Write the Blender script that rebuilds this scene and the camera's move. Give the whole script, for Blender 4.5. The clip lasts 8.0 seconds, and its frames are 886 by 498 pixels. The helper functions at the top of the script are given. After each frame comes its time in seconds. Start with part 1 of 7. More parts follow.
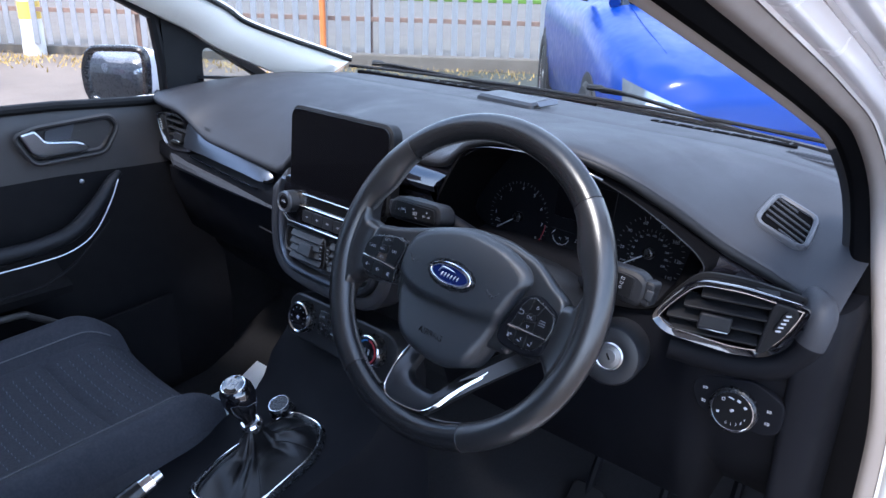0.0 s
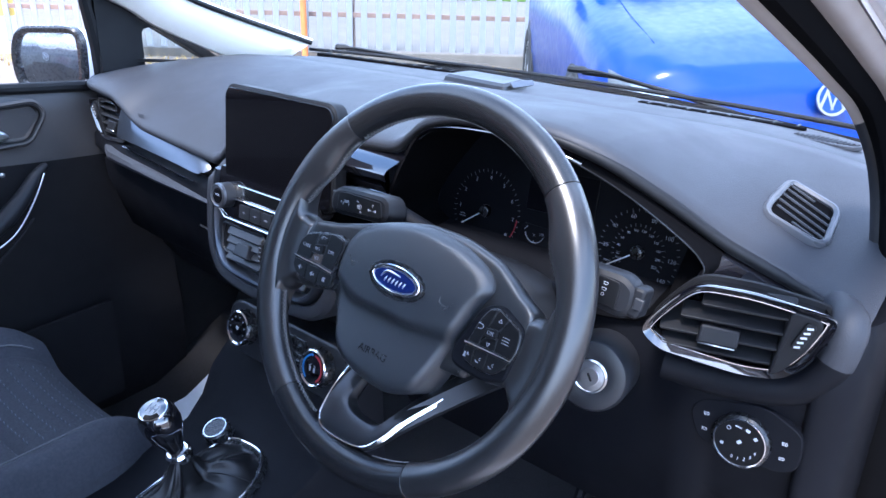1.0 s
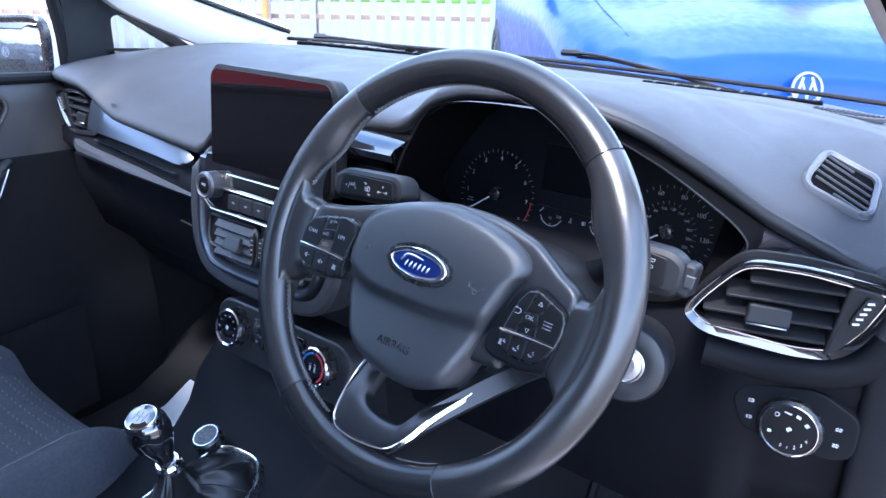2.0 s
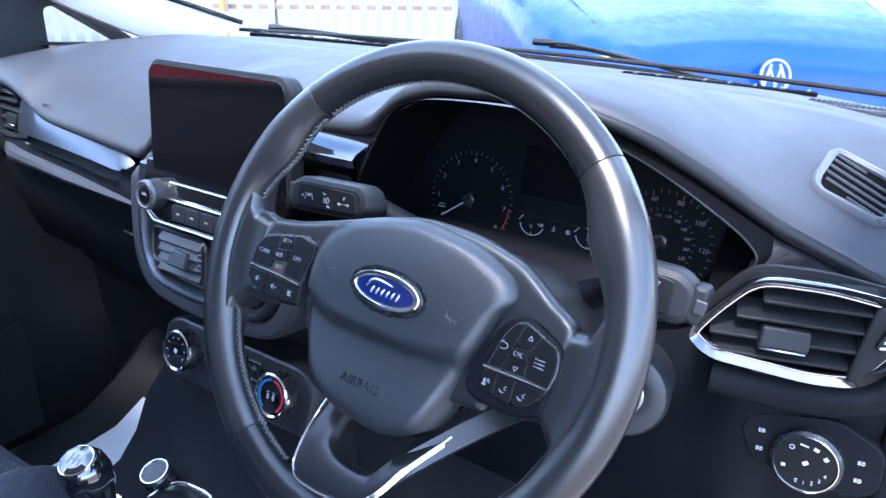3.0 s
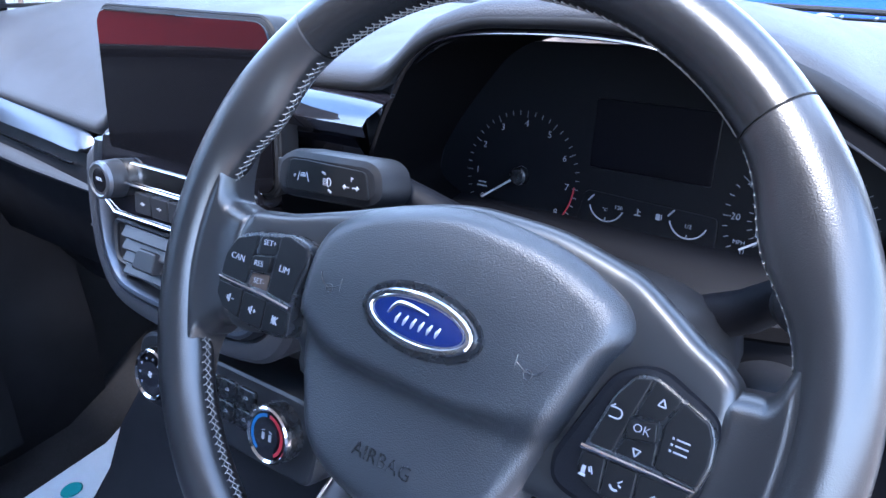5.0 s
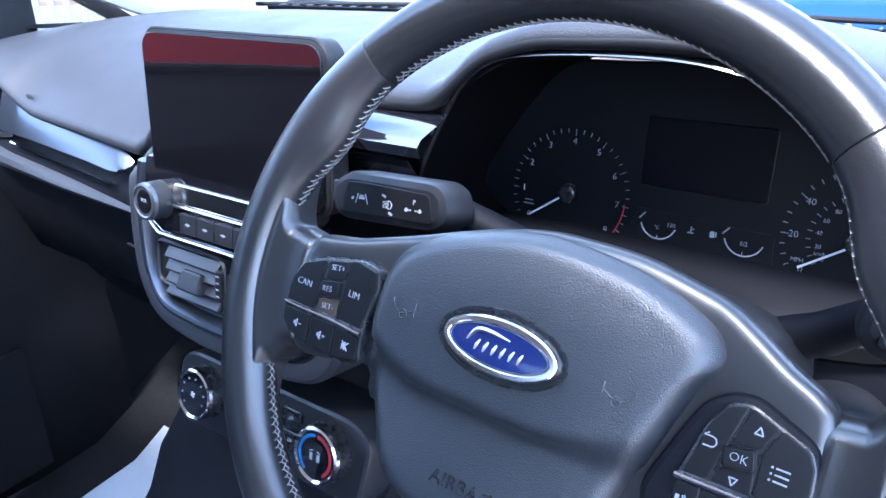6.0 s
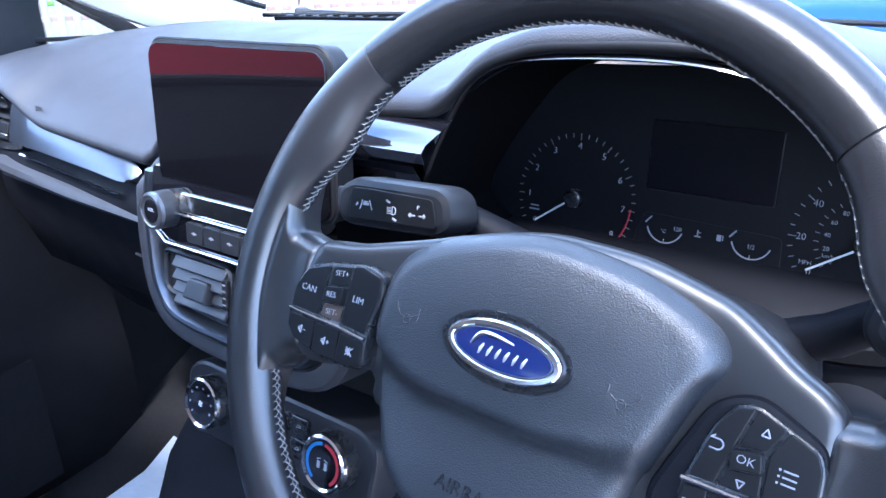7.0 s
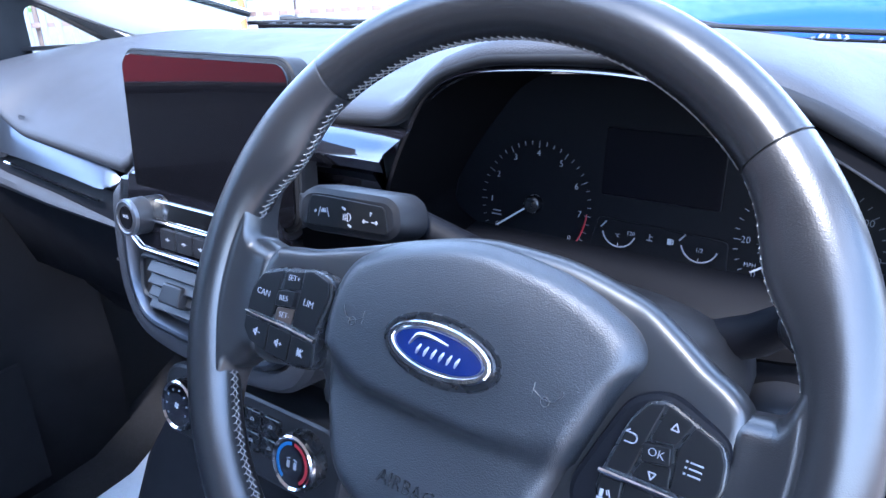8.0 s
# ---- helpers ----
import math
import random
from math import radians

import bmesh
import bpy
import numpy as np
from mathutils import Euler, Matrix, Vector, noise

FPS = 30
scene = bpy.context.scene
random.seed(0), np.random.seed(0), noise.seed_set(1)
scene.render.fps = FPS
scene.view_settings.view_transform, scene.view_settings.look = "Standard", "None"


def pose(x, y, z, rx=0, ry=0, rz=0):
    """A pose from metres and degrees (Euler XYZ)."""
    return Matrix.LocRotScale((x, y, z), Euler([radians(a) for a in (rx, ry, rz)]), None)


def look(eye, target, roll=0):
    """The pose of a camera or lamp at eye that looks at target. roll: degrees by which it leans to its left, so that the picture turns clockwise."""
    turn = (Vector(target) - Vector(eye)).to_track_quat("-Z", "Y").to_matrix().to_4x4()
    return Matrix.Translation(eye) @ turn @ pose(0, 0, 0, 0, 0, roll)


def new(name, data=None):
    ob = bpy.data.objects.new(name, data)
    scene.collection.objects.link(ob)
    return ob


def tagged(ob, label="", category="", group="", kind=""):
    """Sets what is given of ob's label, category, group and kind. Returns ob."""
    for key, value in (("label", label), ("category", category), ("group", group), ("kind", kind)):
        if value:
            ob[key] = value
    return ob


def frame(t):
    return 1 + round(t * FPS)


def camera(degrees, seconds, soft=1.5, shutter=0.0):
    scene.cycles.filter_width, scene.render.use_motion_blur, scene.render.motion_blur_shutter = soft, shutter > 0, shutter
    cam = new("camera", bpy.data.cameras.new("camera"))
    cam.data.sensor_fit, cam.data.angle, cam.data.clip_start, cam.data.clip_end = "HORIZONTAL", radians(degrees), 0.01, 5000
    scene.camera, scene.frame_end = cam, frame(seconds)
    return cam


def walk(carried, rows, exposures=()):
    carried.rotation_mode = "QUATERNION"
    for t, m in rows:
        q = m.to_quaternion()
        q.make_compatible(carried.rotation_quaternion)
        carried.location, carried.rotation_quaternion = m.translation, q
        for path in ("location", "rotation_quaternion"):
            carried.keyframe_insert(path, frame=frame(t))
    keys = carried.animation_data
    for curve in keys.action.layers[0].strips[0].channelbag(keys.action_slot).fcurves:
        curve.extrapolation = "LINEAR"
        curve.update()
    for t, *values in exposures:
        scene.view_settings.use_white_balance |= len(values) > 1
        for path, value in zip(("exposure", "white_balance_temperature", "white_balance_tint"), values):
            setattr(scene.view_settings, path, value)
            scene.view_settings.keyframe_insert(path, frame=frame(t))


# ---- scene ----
cam = camera(60.2, 8.0)
METRES, EYE, TILT, LEAN, TURN = 0.625, (0.4921, -0.5643, 1.2475), -21.15, -1.25, 42.51
ROWS = [
    (0.0, 0.0, 0.0, 0.0, 0.0, 0.0, 0.0),
    (0.5, 0.0664, 0.1237, 0.02, 0.17, -0.2, 0.17),
    (1.0, 0.0628, 0.2382, -0.0003, -0.86, -0.03, 0.41),
    (1.5, 0.02, 0.2967, -0.0317, -1.96, 0.42, 0.98),
    (3.0, -0.0092, 0.4648, 0.0082, -5.95, -0.66, 2.96),
    (3.5, 0.0323, 0.6057, -0.0071, -5.87, -1.52, 3.33),
    (4.0, 0.0467, 0.7153, 0.0129, -5.36, -2.25, 3.67),
    (4.5, 0.0371, 0.7484, 0.0088, -5.07, -2.51, 4.03),
    (5.0, -0.0092, 0.7651, 0.0268, -4.76, -2.3, 4.38),
    (6.5, -0.0616, 0.7698, 0.0432, -3.93, -1.16, 5.26),
    (7.0, -0.0541, 0.7722, 0.0382, -3.53, -0.78, 5.51),
    (7.5, -0.0355, 0.7668, 0.0308, -3.34, -0.58, 5.72),
    (8.0, -0.0109, 0.7419, 0.036, -3.57, -0.56, 5.77),
]
walk(cam, [(t, pose(*EYE, TILT, LEAN, TURN) @ pose(METRES * x, METRES * y, METRES * z, 90 + pitch, roll, yaw)) for t, x, y, z, yaw, pitch, roll in ROWS],
     exposures=[(0, 2.18, 6000, 11), (0.5, 2.48, 5750, 11), (1, 2.76, 5600, 11), (1.7, 3.02, 5600, 11), (3, 3.2, 5550, 11), (4, 3.46, 5550, 11), (8, 3.55, 5400, 11)])

# ---- light ----
world = bpy.data.worlds.new("sky")
scene.world = world
world.use_nodes = True
wn = world.node_tree
sky = wn.nodes.new("ShaderNodeTexSky")
sky.sky_type, sky.sun_disc = "NISHITA", False
SUN_ELEV, SUN_TURN = 60.0, 166.0
sky.sun_elevation, sky.sun_rotation = radians(SUN_ELEV), radians(SUN_TURN)
wn.nodes["Background"].inputs["Strength"].default_value = 0.15
# broken bright cloud over the blue
wtc, wmap, wnoise, wramp, wmix = (wn.nodes.new(k) for k in ("ShaderNodeTexCoord", "ShaderNodeMapping", "ShaderNodeTexNoise", "ShaderNodeValToRGB", "ShaderNodeMix"))
wmap.inputs["Scale"].default_value = (1.0, 1.0, 2.6)
wnoise.inputs["Scale"].default_value, wnoise.inputs["Detail"].default_value = 1.6, 8
wramp.color_ramp.elements[0].position, wramp.color_ramp.elements[1].position = 0.42, 0.66
wmix.data_type = "RGBA"
wmix.inputs[7].default_value = (6.1, 6.9, 8.6, 1)
wn.links.new(wtc.outputs["Generated"], wmap.inputs["Vector"])
wn.links.new(wmap.outputs["Vector"], wnoise.inputs["Vector"])
wn.links.new(wnoise.outputs["Fac"], wramp.inputs["Fac"])
wn.links.new(wramp.outputs["Color"], wmix.inputs[0])
wn.links.new(sky.outputs["Color"], wmix.inputs[6])
wn.links.new(wmix.outputs[2], wn.nodes["Background"].inputs["Color"])
sun = new("sun", bpy.data.lights.new("sun", "SUN"))
sun.data.energy, sun.data.angle, sun.data.color = 1.5, radians(12), (1.0, 0.90, 0.82)
sa, se = radians(SUN_TURN), radians(SUN_ELEV)
sun.matrix_world = look((0, 0, 8), (-math.sin(sa) * math.cos(se), -math.cos(sa) * math.cos(se), 8 - math.sin(se)))


# ---- materials ----
def mat(name, color, rough=0.5, metal=0.0, bump=0.0, scale=300.0, vary=0.15, vscale=6.0, coat=0.0, spec=0.5, kind="noise", rvary=0.1, sheen=0.0):
    m = bpy.data.materials.new(name)
    m.use_nodes = True
    nt = m.node_tree
    b = nt.nodes["Principled BSDF"]
    b.inputs["Base Color"].default_value = (*color, 1)
    b.inputs["Roughness"].default_value = rough
    b.inputs["Metallic"].default_value = metal
    b.inputs["Coat Weight"].default_value = coat
    b.inputs["Coat Roughness"].default_value = 0.03
    b.inputs["Specular IOR Level"].default_value = spec
    b.inputs["Sheen Weight"].default_value = sheen
    tc = nt.nodes.new("ShaderNodeTexCoord")
    if vary > 0:
        n1 = nt.nodes.new("ShaderNodeTexNoise")
        n1.inputs["Scale"].default_value, n1.inputs["Detail"].default_value = vscale, 6
        nt.links.new(tc.outputs["Object"], n1.inputs["Vector"])
        mix = nt.nodes.new("ShaderNodeMix")
        mix.data_type = "RGBA"
        lo = [c * (1 - vary) for c in color]
        hi = [min(1, c * (1 + vary)) for c in color]
        mix.inputs[6].default_value, mix.inputs[7].default_value = (*lo, 1), (*hi, 1)
        nt.links.new(n1.outputs["Fac"], mix.inputs[0])
        nt.links.new(mix.outputs[2], b.inputs["Base Color"])
        if rvary > 0:
            mr = nt.nodes.new("ShaderNodeMapRange")
            mr.inputs["From Min"].default_value, mr.inputs["From Max"].default_value = 0.3, 0.7
            mr.inputs["To Min"].default_value, mr.inputs["To Max"].default_value = max(0, rough - rvary), min(1, rough + rvary)
            n3 = nt.nodes.new("ShaderNodeTexNoise")
            n3.inputs["Scale"].default_value, n3.inputs["Detail"].default_value = vscale * 4.3, 4
            nt.links.new(tc.outputs["Object"], n3.inputs["Vector"])
            nt.links.new(n3.outputs["Fac"], mr.inputs["Value"])
            nt.links.new(mr.outputs["Result"], b.inputs["Roughness"])
    if bump > 0:
        if kind == "pebble":
            n2 = nt.nodes.new("ShaderNodeTexVoronoi")
            n2.feature = "F1"
            n2.inputs["Scale"].default_value = scale
            out = n2.outputs["Distance"]
        elif kind == "grain":
            n2 = nt.nodes.new("ShaderNodeTexVoronoi")
            n2.feature = "SMOOTH_F1"
            n2.inputs["Scale"].default_value = scale
            out = n2.outputs["Distance"]
        else:
            n2 = nt.nodes.new("ShaderNodeTexNoise")
            n2.inputs["Scale"].default_value, n2.inputs["Detail"].default_value = scale, 4
            out = n2.outputs["Fac"]
        nt.links.new(tc.outputs["Object"], n2.inputs["Vector"])
        bp = nt.nodes.new("ShaderNodeBump")
        bp.inputs["Strength"].default_value, bp.inputs["Distance"].default_value = bump, 0.4 / scale
        bp.invert = kind == "pebble"
        nt.links.new(out, bp.inputs["Height"])
        nt.links.new(bp.outputs["Normal"], b.inputs["Normal"])
    return m


def glass(name, tint, gloss):
    m = bpy.data.materials.new(name)
    m.use_nodes = True
    nt = m.node_tree
    nt.nodes.remove(nt.nodes["Principled BSDF"])
    tr, gl, mx = (nt.nodes.new(k) for k in ("ShaderNodeBsdfTransparent", "ShaderNodeBsdfGlossy", "ShaderNodeMixShader"))
    tr.inputs["Color"].default_value = (*tint, 1)
    gl.inputs["Roughness"].default_value = 0.01
    mx.inputs[0].default_value = gloss
    nt.links.new(tr.outputs[0], mx.inputs[1])
    nt.links.new(gl.outputs[0], mx.inputs[2])
    nt.links.new(mx.outputs[0], nt.nodes["Material Output"].inputs["Surface"])
    return m


PAD = mat("soft_dash", (0.024, 0.026, 0.032), 0.55, bump=0.35, scale=800, vary=0.10, vscale=5, kind="pebble", rvary=0.04, spec=0.33)
PLASTIC = mat("hard_dark_plastic", (0.012, 0.013, 0.016), 0.42, bump=0.2, scale=1200, kind="grain", rvary=0.05)
VENTGREY = mat("vent_frame_grey", (0.060, 0.064, 0.074), 0.36, bump=0.1, scale=1200, kind="grain", vary=0.05)
# darker than PLASTIC: shade low in the cabin is put into its colour
LOWER = mat("darkened_plastic", (0.0032, 0.0036, 0.0055), 0.62, bump=0.25, scale=1200, kind="grain", rvary=0.05, spec=0.12)
AIRBAG = mat("airbag_skin", (0.016, 0.0185, 0.0225), 0.36, bump=0.55, scale=1500, kind="pebble", vary=0.06, vscale=20, rvary=0.02, spec=0.7)
LEATHER = mat("rim_leather", (0.009, 0.0093, 0.0105), 0.25, bump=0.16, scale=1700, kind="pebble", vary=0.05, vscale=30, rvary=0.015)
STALK = mat("stalk_plastic", (0.009, 0.0095, 0.0115), 0.46, bump=0.15, scale=1200, kind="grain", rvary=0.04, spec=0.22)
# slightly paler, rougher and more specular than LEATHER
SIDE_LEATHER = mat("rim_side_leather", (0.011, 0.0110, 0.0122), 0.30, bump=0.20, scale=1600, kind="pebble", vary=0.06, vscale=30, rvary=0.02, spec=0.8)
HUB = mat("hub_plastic", (0.010, 0.011, 0.013), 0.37, vary=0.05, vscale=40, rvary=0.02, spec=0.8)
KEYCAP = mat("switch_keys", (0.005, 0.0052, 0.006), 0.40, vary=0.05, vscale=40, rvary=0.0, spec=0.22)
BRONZE = mat("bronze_key", (0.045, 0.030, 0.022), 0.35, vary=0.05, vscale=40, rvary=0.0, spec=0.4)
LIPBLACK = mat("lip_black", (0.006, 0.0065, 0.008), 0.55, bump=0.2, scale=1200, kind="grain", vary=0.1, spec=0.25)
SATIN_BLACK = mat("satin_black", (0.010, 0.011, 0.013), 0.27, vary=0.05, vscale=40, rvary=0.03)
GLOSS = mat("piano_black", (0.005, 0.005, 0.007), 0.05, vary=0, coat=1.0, spec=1.0)
SCREEN = mat("screen_glass", (0.003, 0.003, 0.004), 0.03, vary=0, spec=0.36)
DISPLAY = mat("dull_display", (0.003, 0.003, 0.0045), 0.3, vary=0, spec=0.12)
CLEAR_DARK = mat("cluster_face", (0.004, 0.0045, 0.006), 0.45, vary=0.1, vscale=60, rvary=0.02, spec=0.14)
# near-black without sheen: keeps recesses and slots as dark as deep shade
DEEP = mat("unlit_black", (0.003, 0.003, 0.0035), 0.85, vary=0.1, vscale=40, spec=0.02, rvary=0.0)
CHROME = mat("chrome", (0.80, 0.81, 0.84), 0.10, metal=1.0, vary=0)
BAND_CHROME = mat("brushed_chrome", (0.62, 0.60, 0.57), 0.16, metal=1.0, vary=0.06, vscale=40, rvary=0.04)
SATIN = mat("satin_silver", (0.55, 0.56, 0.58), 0.28, metal=1.0, vary=0)
DARK_SILVER = mat("dark_silver", (0.17, 0.175, 0.19), 0.30, metal=0.85, vary=0)
TRIM_SILVER = mat("trim_silver", (0.085, 0.095, 0.115), 0.32, metal=0.9, vary=0.04, vscale=60, rvary=0.02)
# pale pillar trim darkened in its colour, as it lies in shade
TAUPE = mat("shaded_taupe", (0.24, 0.215, 0.20), 0.55, vary=0.08, vscale=8)
WHITE = mat("white_print", (0.48, 0.50, 0.53), 0.5, vary=0.0)
TICKS = mat("dim_print", (0.14, 0.145, 0.16), 0.5, vary=0.0)
GREYPRINT = mat("grey_print", (0.23, 0.24, 0.265), 0.5, vary=0.0)
RED = mat("red_print", (0.30, 0.02, 0.03), 0.4, vary=0.0)
BLUEPRINT = mat("blue_print", (0.02, 0.11, 0.28), 0.4, vary=0.0)
BADGE = mat("badge_blue", (0.006, 0.014, 0.080), 0.12, vary=0.1, vscale=200, coat=0.8)
THREAD = mat("pale_thread", (0.15, 0.147, 0.145), 0.8, vary=0.25, vscale=300)
PIPING = mat("grey_piping", (0.09, 0.09, 0.10), 0.8, vary=0.25, vscale=300)
FABRIC_DASH = mat("woven_dash", (0.060, 0.068, 0.088), 0.85, vary=0.4, vscale=90)
FABRIC = mat("seat_fabric", (0.019, 0.021, 0.029), 0.9, bump=0.7, scale=1500, vary=0.3, vscale=60)
FABRIC_SIDE = mat("seat_side_fabric", (0.023, 0.0245, 0.032), 0.85, bump=0.5, scale=1200, vary=0.2, vscale=40)
CARPET = mat("carpet", (0.007, 0.007, 0.009), 0.95, bump=0.8, scale=700, vary=0.4, vscale=90)
RUBBER = mat("rubber_seal", (0.007, 0.007, 0.008), 0.6, bump=0.2, scale=500, spec=0.25)
PILLAR = mat("pale_pillar_trim", (0.82, 0.77, 0.68), 0.7, bump=0.2, scale=900, vary=0.05)
PAINT = mat("white_paint", (0.78, 0.79, 0.82), 0.2, vary=0.03, coat=0.8)
SPOKE = mat("spoke_silver", (0.055, 0.057, 0.063), 0.36, metal=0.85, vary=0)
DOORCARD = mat("door_card", (0.007, 0.0068, 0.008), 0.62, bump=0.3, scale=800, kind="grain", vary=0.12, spec=0.15)
DOORTOP = mat("door_top", (0.045, 0.041, 0.040), 0.5, bump=0.3, scale=800, kind="pebble", vary=0.1)
PAPER = mat("paper_mat", (0.62, 0.68, 0.76), 0.6, bump=0.3, scale=60, vary=0.06, vscale=14)
TEAL = mat("teal_print", (0.02, 0.30, 0.32), 0.6, vary=0.05)
BOOT = mat("gaiter_leather", (0.004, 0.004, 0.005), 0.36, bump=0.2, scale=1200, vary=0.1, vscale=40, rvary=0.03, spec=0.4)
GLASS = glass("car_glass", (0.80, 0.85, 0.87), 0.04)
MIRROR = mat("mirror_glass", (0.85, 0.87, 0.90), 0.02, metal=1.0, vary=0)


# ---- mesh tools ----
def V(*a):
    return Vector(a)


def finish(bm, smooth=True):
    bmesh.ops.recalc_face_normals(bm, faces=bm.faces)
    for f in bm.faces:
        f.smooth = smooth
    return bm


def part(name, bm, material, parent=None, label="", m=None, sharp=35):
    me = bpy.data.meshes.new(name)
    if m is not None:
        bm.transform(m)
    bm.normal_update()
    for e in bm.edges:
        if len(e.link_faces) == 2 and e.calc_face_angle(0) > radians(sharp):
            e.smooth = False
    bm.to_mesh(me)
    bm.free()
    for mm in (material if isinstance(material, (list, tuple)) else [material]):
        me.materials.append(mm)
    ob = new(name, me)
    ob.parent = parent
    if label:
        tagged(ob, label)
    return ob


def share(name, data, parent, m):
    ob = new(name, data)
    ob.parent = parent
    ob.matrix_basis = m
    return ob


def thing(name, m, label, category, group="", kind=""):
    ob = new(name)
    ob.empty_display_size = 0.05
    ob.matrix_basis = m
    return tagged(ob, label, category, group, kind)


def catmull(pts, n=6, closed=True):
    pts = [Vector(p) for p in pts]
    out, k = [], len(pts)
    for i in range(k if closed else k - 1):
        p0, p1, p2, p3 = (pts[(i + j) % k] if closed else pts[min(max(i + j, 0), k - 1)] for j in (-1, 0, 1, 2))
        for s in range(n):
            t = s / n
            out.append(0.5 * ((2 * p1) + (p2 - p0) * t + (2 * p0 - 5 * p1 + 4 * p2 - p3) * t * t + (3 * p1 - p0 - 3 * p2 + p3) * t ** 3))
    if not closed:
        out.append(pts[-1])
    return out


def rrect(w, h, r, n=5, cx=0.0, cy=0.0):
    out = []
    for sx, sy, a0 in ((1, 1, 0), (-1, 1, 90), (-1, -1, 180), (1, -1, 270)):
        for i in range(n + 1):
            a = radians(a0 + 90 * i / n)
            out.append(V(cx + sx * (w / 2 - r) + r * math.cos(a), cy + sy * (h / 2 - r) + r * math.sin(a)))
    return out


def rpoly(pts, r, n=4):
    """A polygon with rounded corners, in 2D."""
    out, k = [], len(pts)
    for i in range(k):
        p, a, b = Vector(pts[i][:2]), Vector(pts[i - 1][:2]), Vector(pts[(i + 1) % k][:2])
        rr = r if len(pts[i]) < 3 else pts[i][2]
        u, v = (a - p), (b - p)
        du, dv = min(rr, u.length * 0.45), min(rr, v.length * 0.45)
        s, e = p + u.normalized() * du, p + v.normalized() * dv
        for j in range(n + 1):
            t = j / n
            out.append(s * (1 - t) ** 2 + p * 2 * t * (1 - t) + e * t * t)
    return out


def area2(o):
    return sum(o[i - 1][0] * o[i][1] - o[i][0] * o[i - 1][1] for i in range(len(o))) / 2


def inset(o, d):
    k, s, out = len(o), (1 if area2(o) > 0 else -1), []
    for i in range(k):
        a, p, b = Vector(o[i - 1][:2]), Vector(o[i][:2]), Vector(o[(i + 1) % k][:2])
        e1, e2 = (p - a), (b - p)
        if e1.length < 1e-9:
            e1 = e2
        if e2.length < 1e-9:
            e2 = e1
        n1, n2 = V(-e1.y, e1.x).normalized() * s, V(-e2.y, e2.x).normalized() * s
        nn = n1 + n2
        nn = nn.normalized() if nn.length > 1e-6 else n1
        c = max(0.5, nn.dot(n1))
        out.append(p + nn * (d / c))
    return out


def rings(levels, cap0=True, cap1=True, closed=True):
    """A skin over rings of equal length."""
    bm = bmesh.new()
    vs = [[bm.verts.new(p) for p in ring] for ring in levels]
    k = len(vs[0])
    for a, b in zip(vs, vs[1:]):
        for i in range(k if closed else k - 1):
            j = (i + 1) % k
            bm.faces.new((a[i], a[j], b[j], b[i]))
    caps = []
    if cap0 and closed:
        caps.append(bm.faces.new(list(reversed(vs[0]))))
    if cap1 and closed:
        caps.append(bm.faces.new(vs[-1]))
    finish(bm)
    for f in caps:
        f.smooth = False
    return bm


def slab(o, depth, bev=0.001, z=0.0, back=True):
    """A plate with its rounded front at z, looking along +z."""
    o = [Vector(p[:2]) for p in o]
    lv = [[(*p, z - depth) for p in o], [(*p, z - bev) for p in o], [(*p, z - bev * 0.3) for p in inset(o, bev * 0.3)], [(*p, z) for p in inset(o, bev)]]
    return rings(lv, cap0=back)


def ringframe(o, profile):
    """A closed moulding round an outline: profile points are (inwards, out)."""
    lv = [[(*p, h) for p in inset(o, d)] for d, h in profile]
    lv.append(lv[0])
    return rings(lv, False, False)


def tube(path, r, n=10, flat=1.0, closed=False, up=None):
    """A round bar along a path; r is a number or a list."""
    path = [Vector(p) for p in path]
    k = len(path)
    lv, prev = [], None
    for i in range(k):
        t = (path[(i + 1) % k] - path[i - 1]) if closed or 0 < i < k - 1 else (path[1] - path[0] if i == 0 else path[-1] - path[-2])
        t.normalize()
        u = Vector(up) if up is not None else (prev or (V(0, 0, 1) if abs(t.z) < 0.9 else V(1, 0, 0)))
        a = (u - t * u.dot(t)).normalized()
        prev = a
        b = t.cross(a)
        rr = r[i] if isinstance(r, (list, tuple)) else r
        lv.append([path[i] + (a * math.cos(2 * math.pi * j / n) * flat + b * math.sin(2 * math.pi * j / n)) * rr for j in range(n)])
    if closed:
        lv.append(lv[0])
    bm = rings(lv, not closed, not closed)
    if closed:
        bmesh.ops.remove_doubles(bm, verts=bm.verts, dist=1e-7)
    return bm


def strip(path, profile, up, closed=False):
    """A moulding along a path: profile points are (across, along up)."""
    path = [Vector(p) for p in path]
    k, up = len(path), Vector(up)
    lv = []
    for i in range(k):
        t = (path[(i + 1) % k] - path[i - 1]) if closed or 0 < i < k - 1 else (path[1] - path[0] if i == 0 else path[-1] - path[-2])
        side = t.cross(up).normalized()
        lv.append([path[i] + side * a + up * b for a, b in profile])
    if closed:
        lv.append(lv[0])
    return rings(lv, not closed, not closed)


def lathe(profile, n=32, flat=1.0):
    return rings([[(r * math.cos(2 * math.pi * i / n), flat * r * math.sin(2 * math.pi * i / n), z) for i in range(n)] for r, z in profile])


def box(w, d, h, bev=0.004, m=None):
    bm = slab(rrect(w, d, min(bev * 1.5, w / 3, d / 3), 2), h, bev)
    if m is not None:
        bm.transform(m)
    return bm


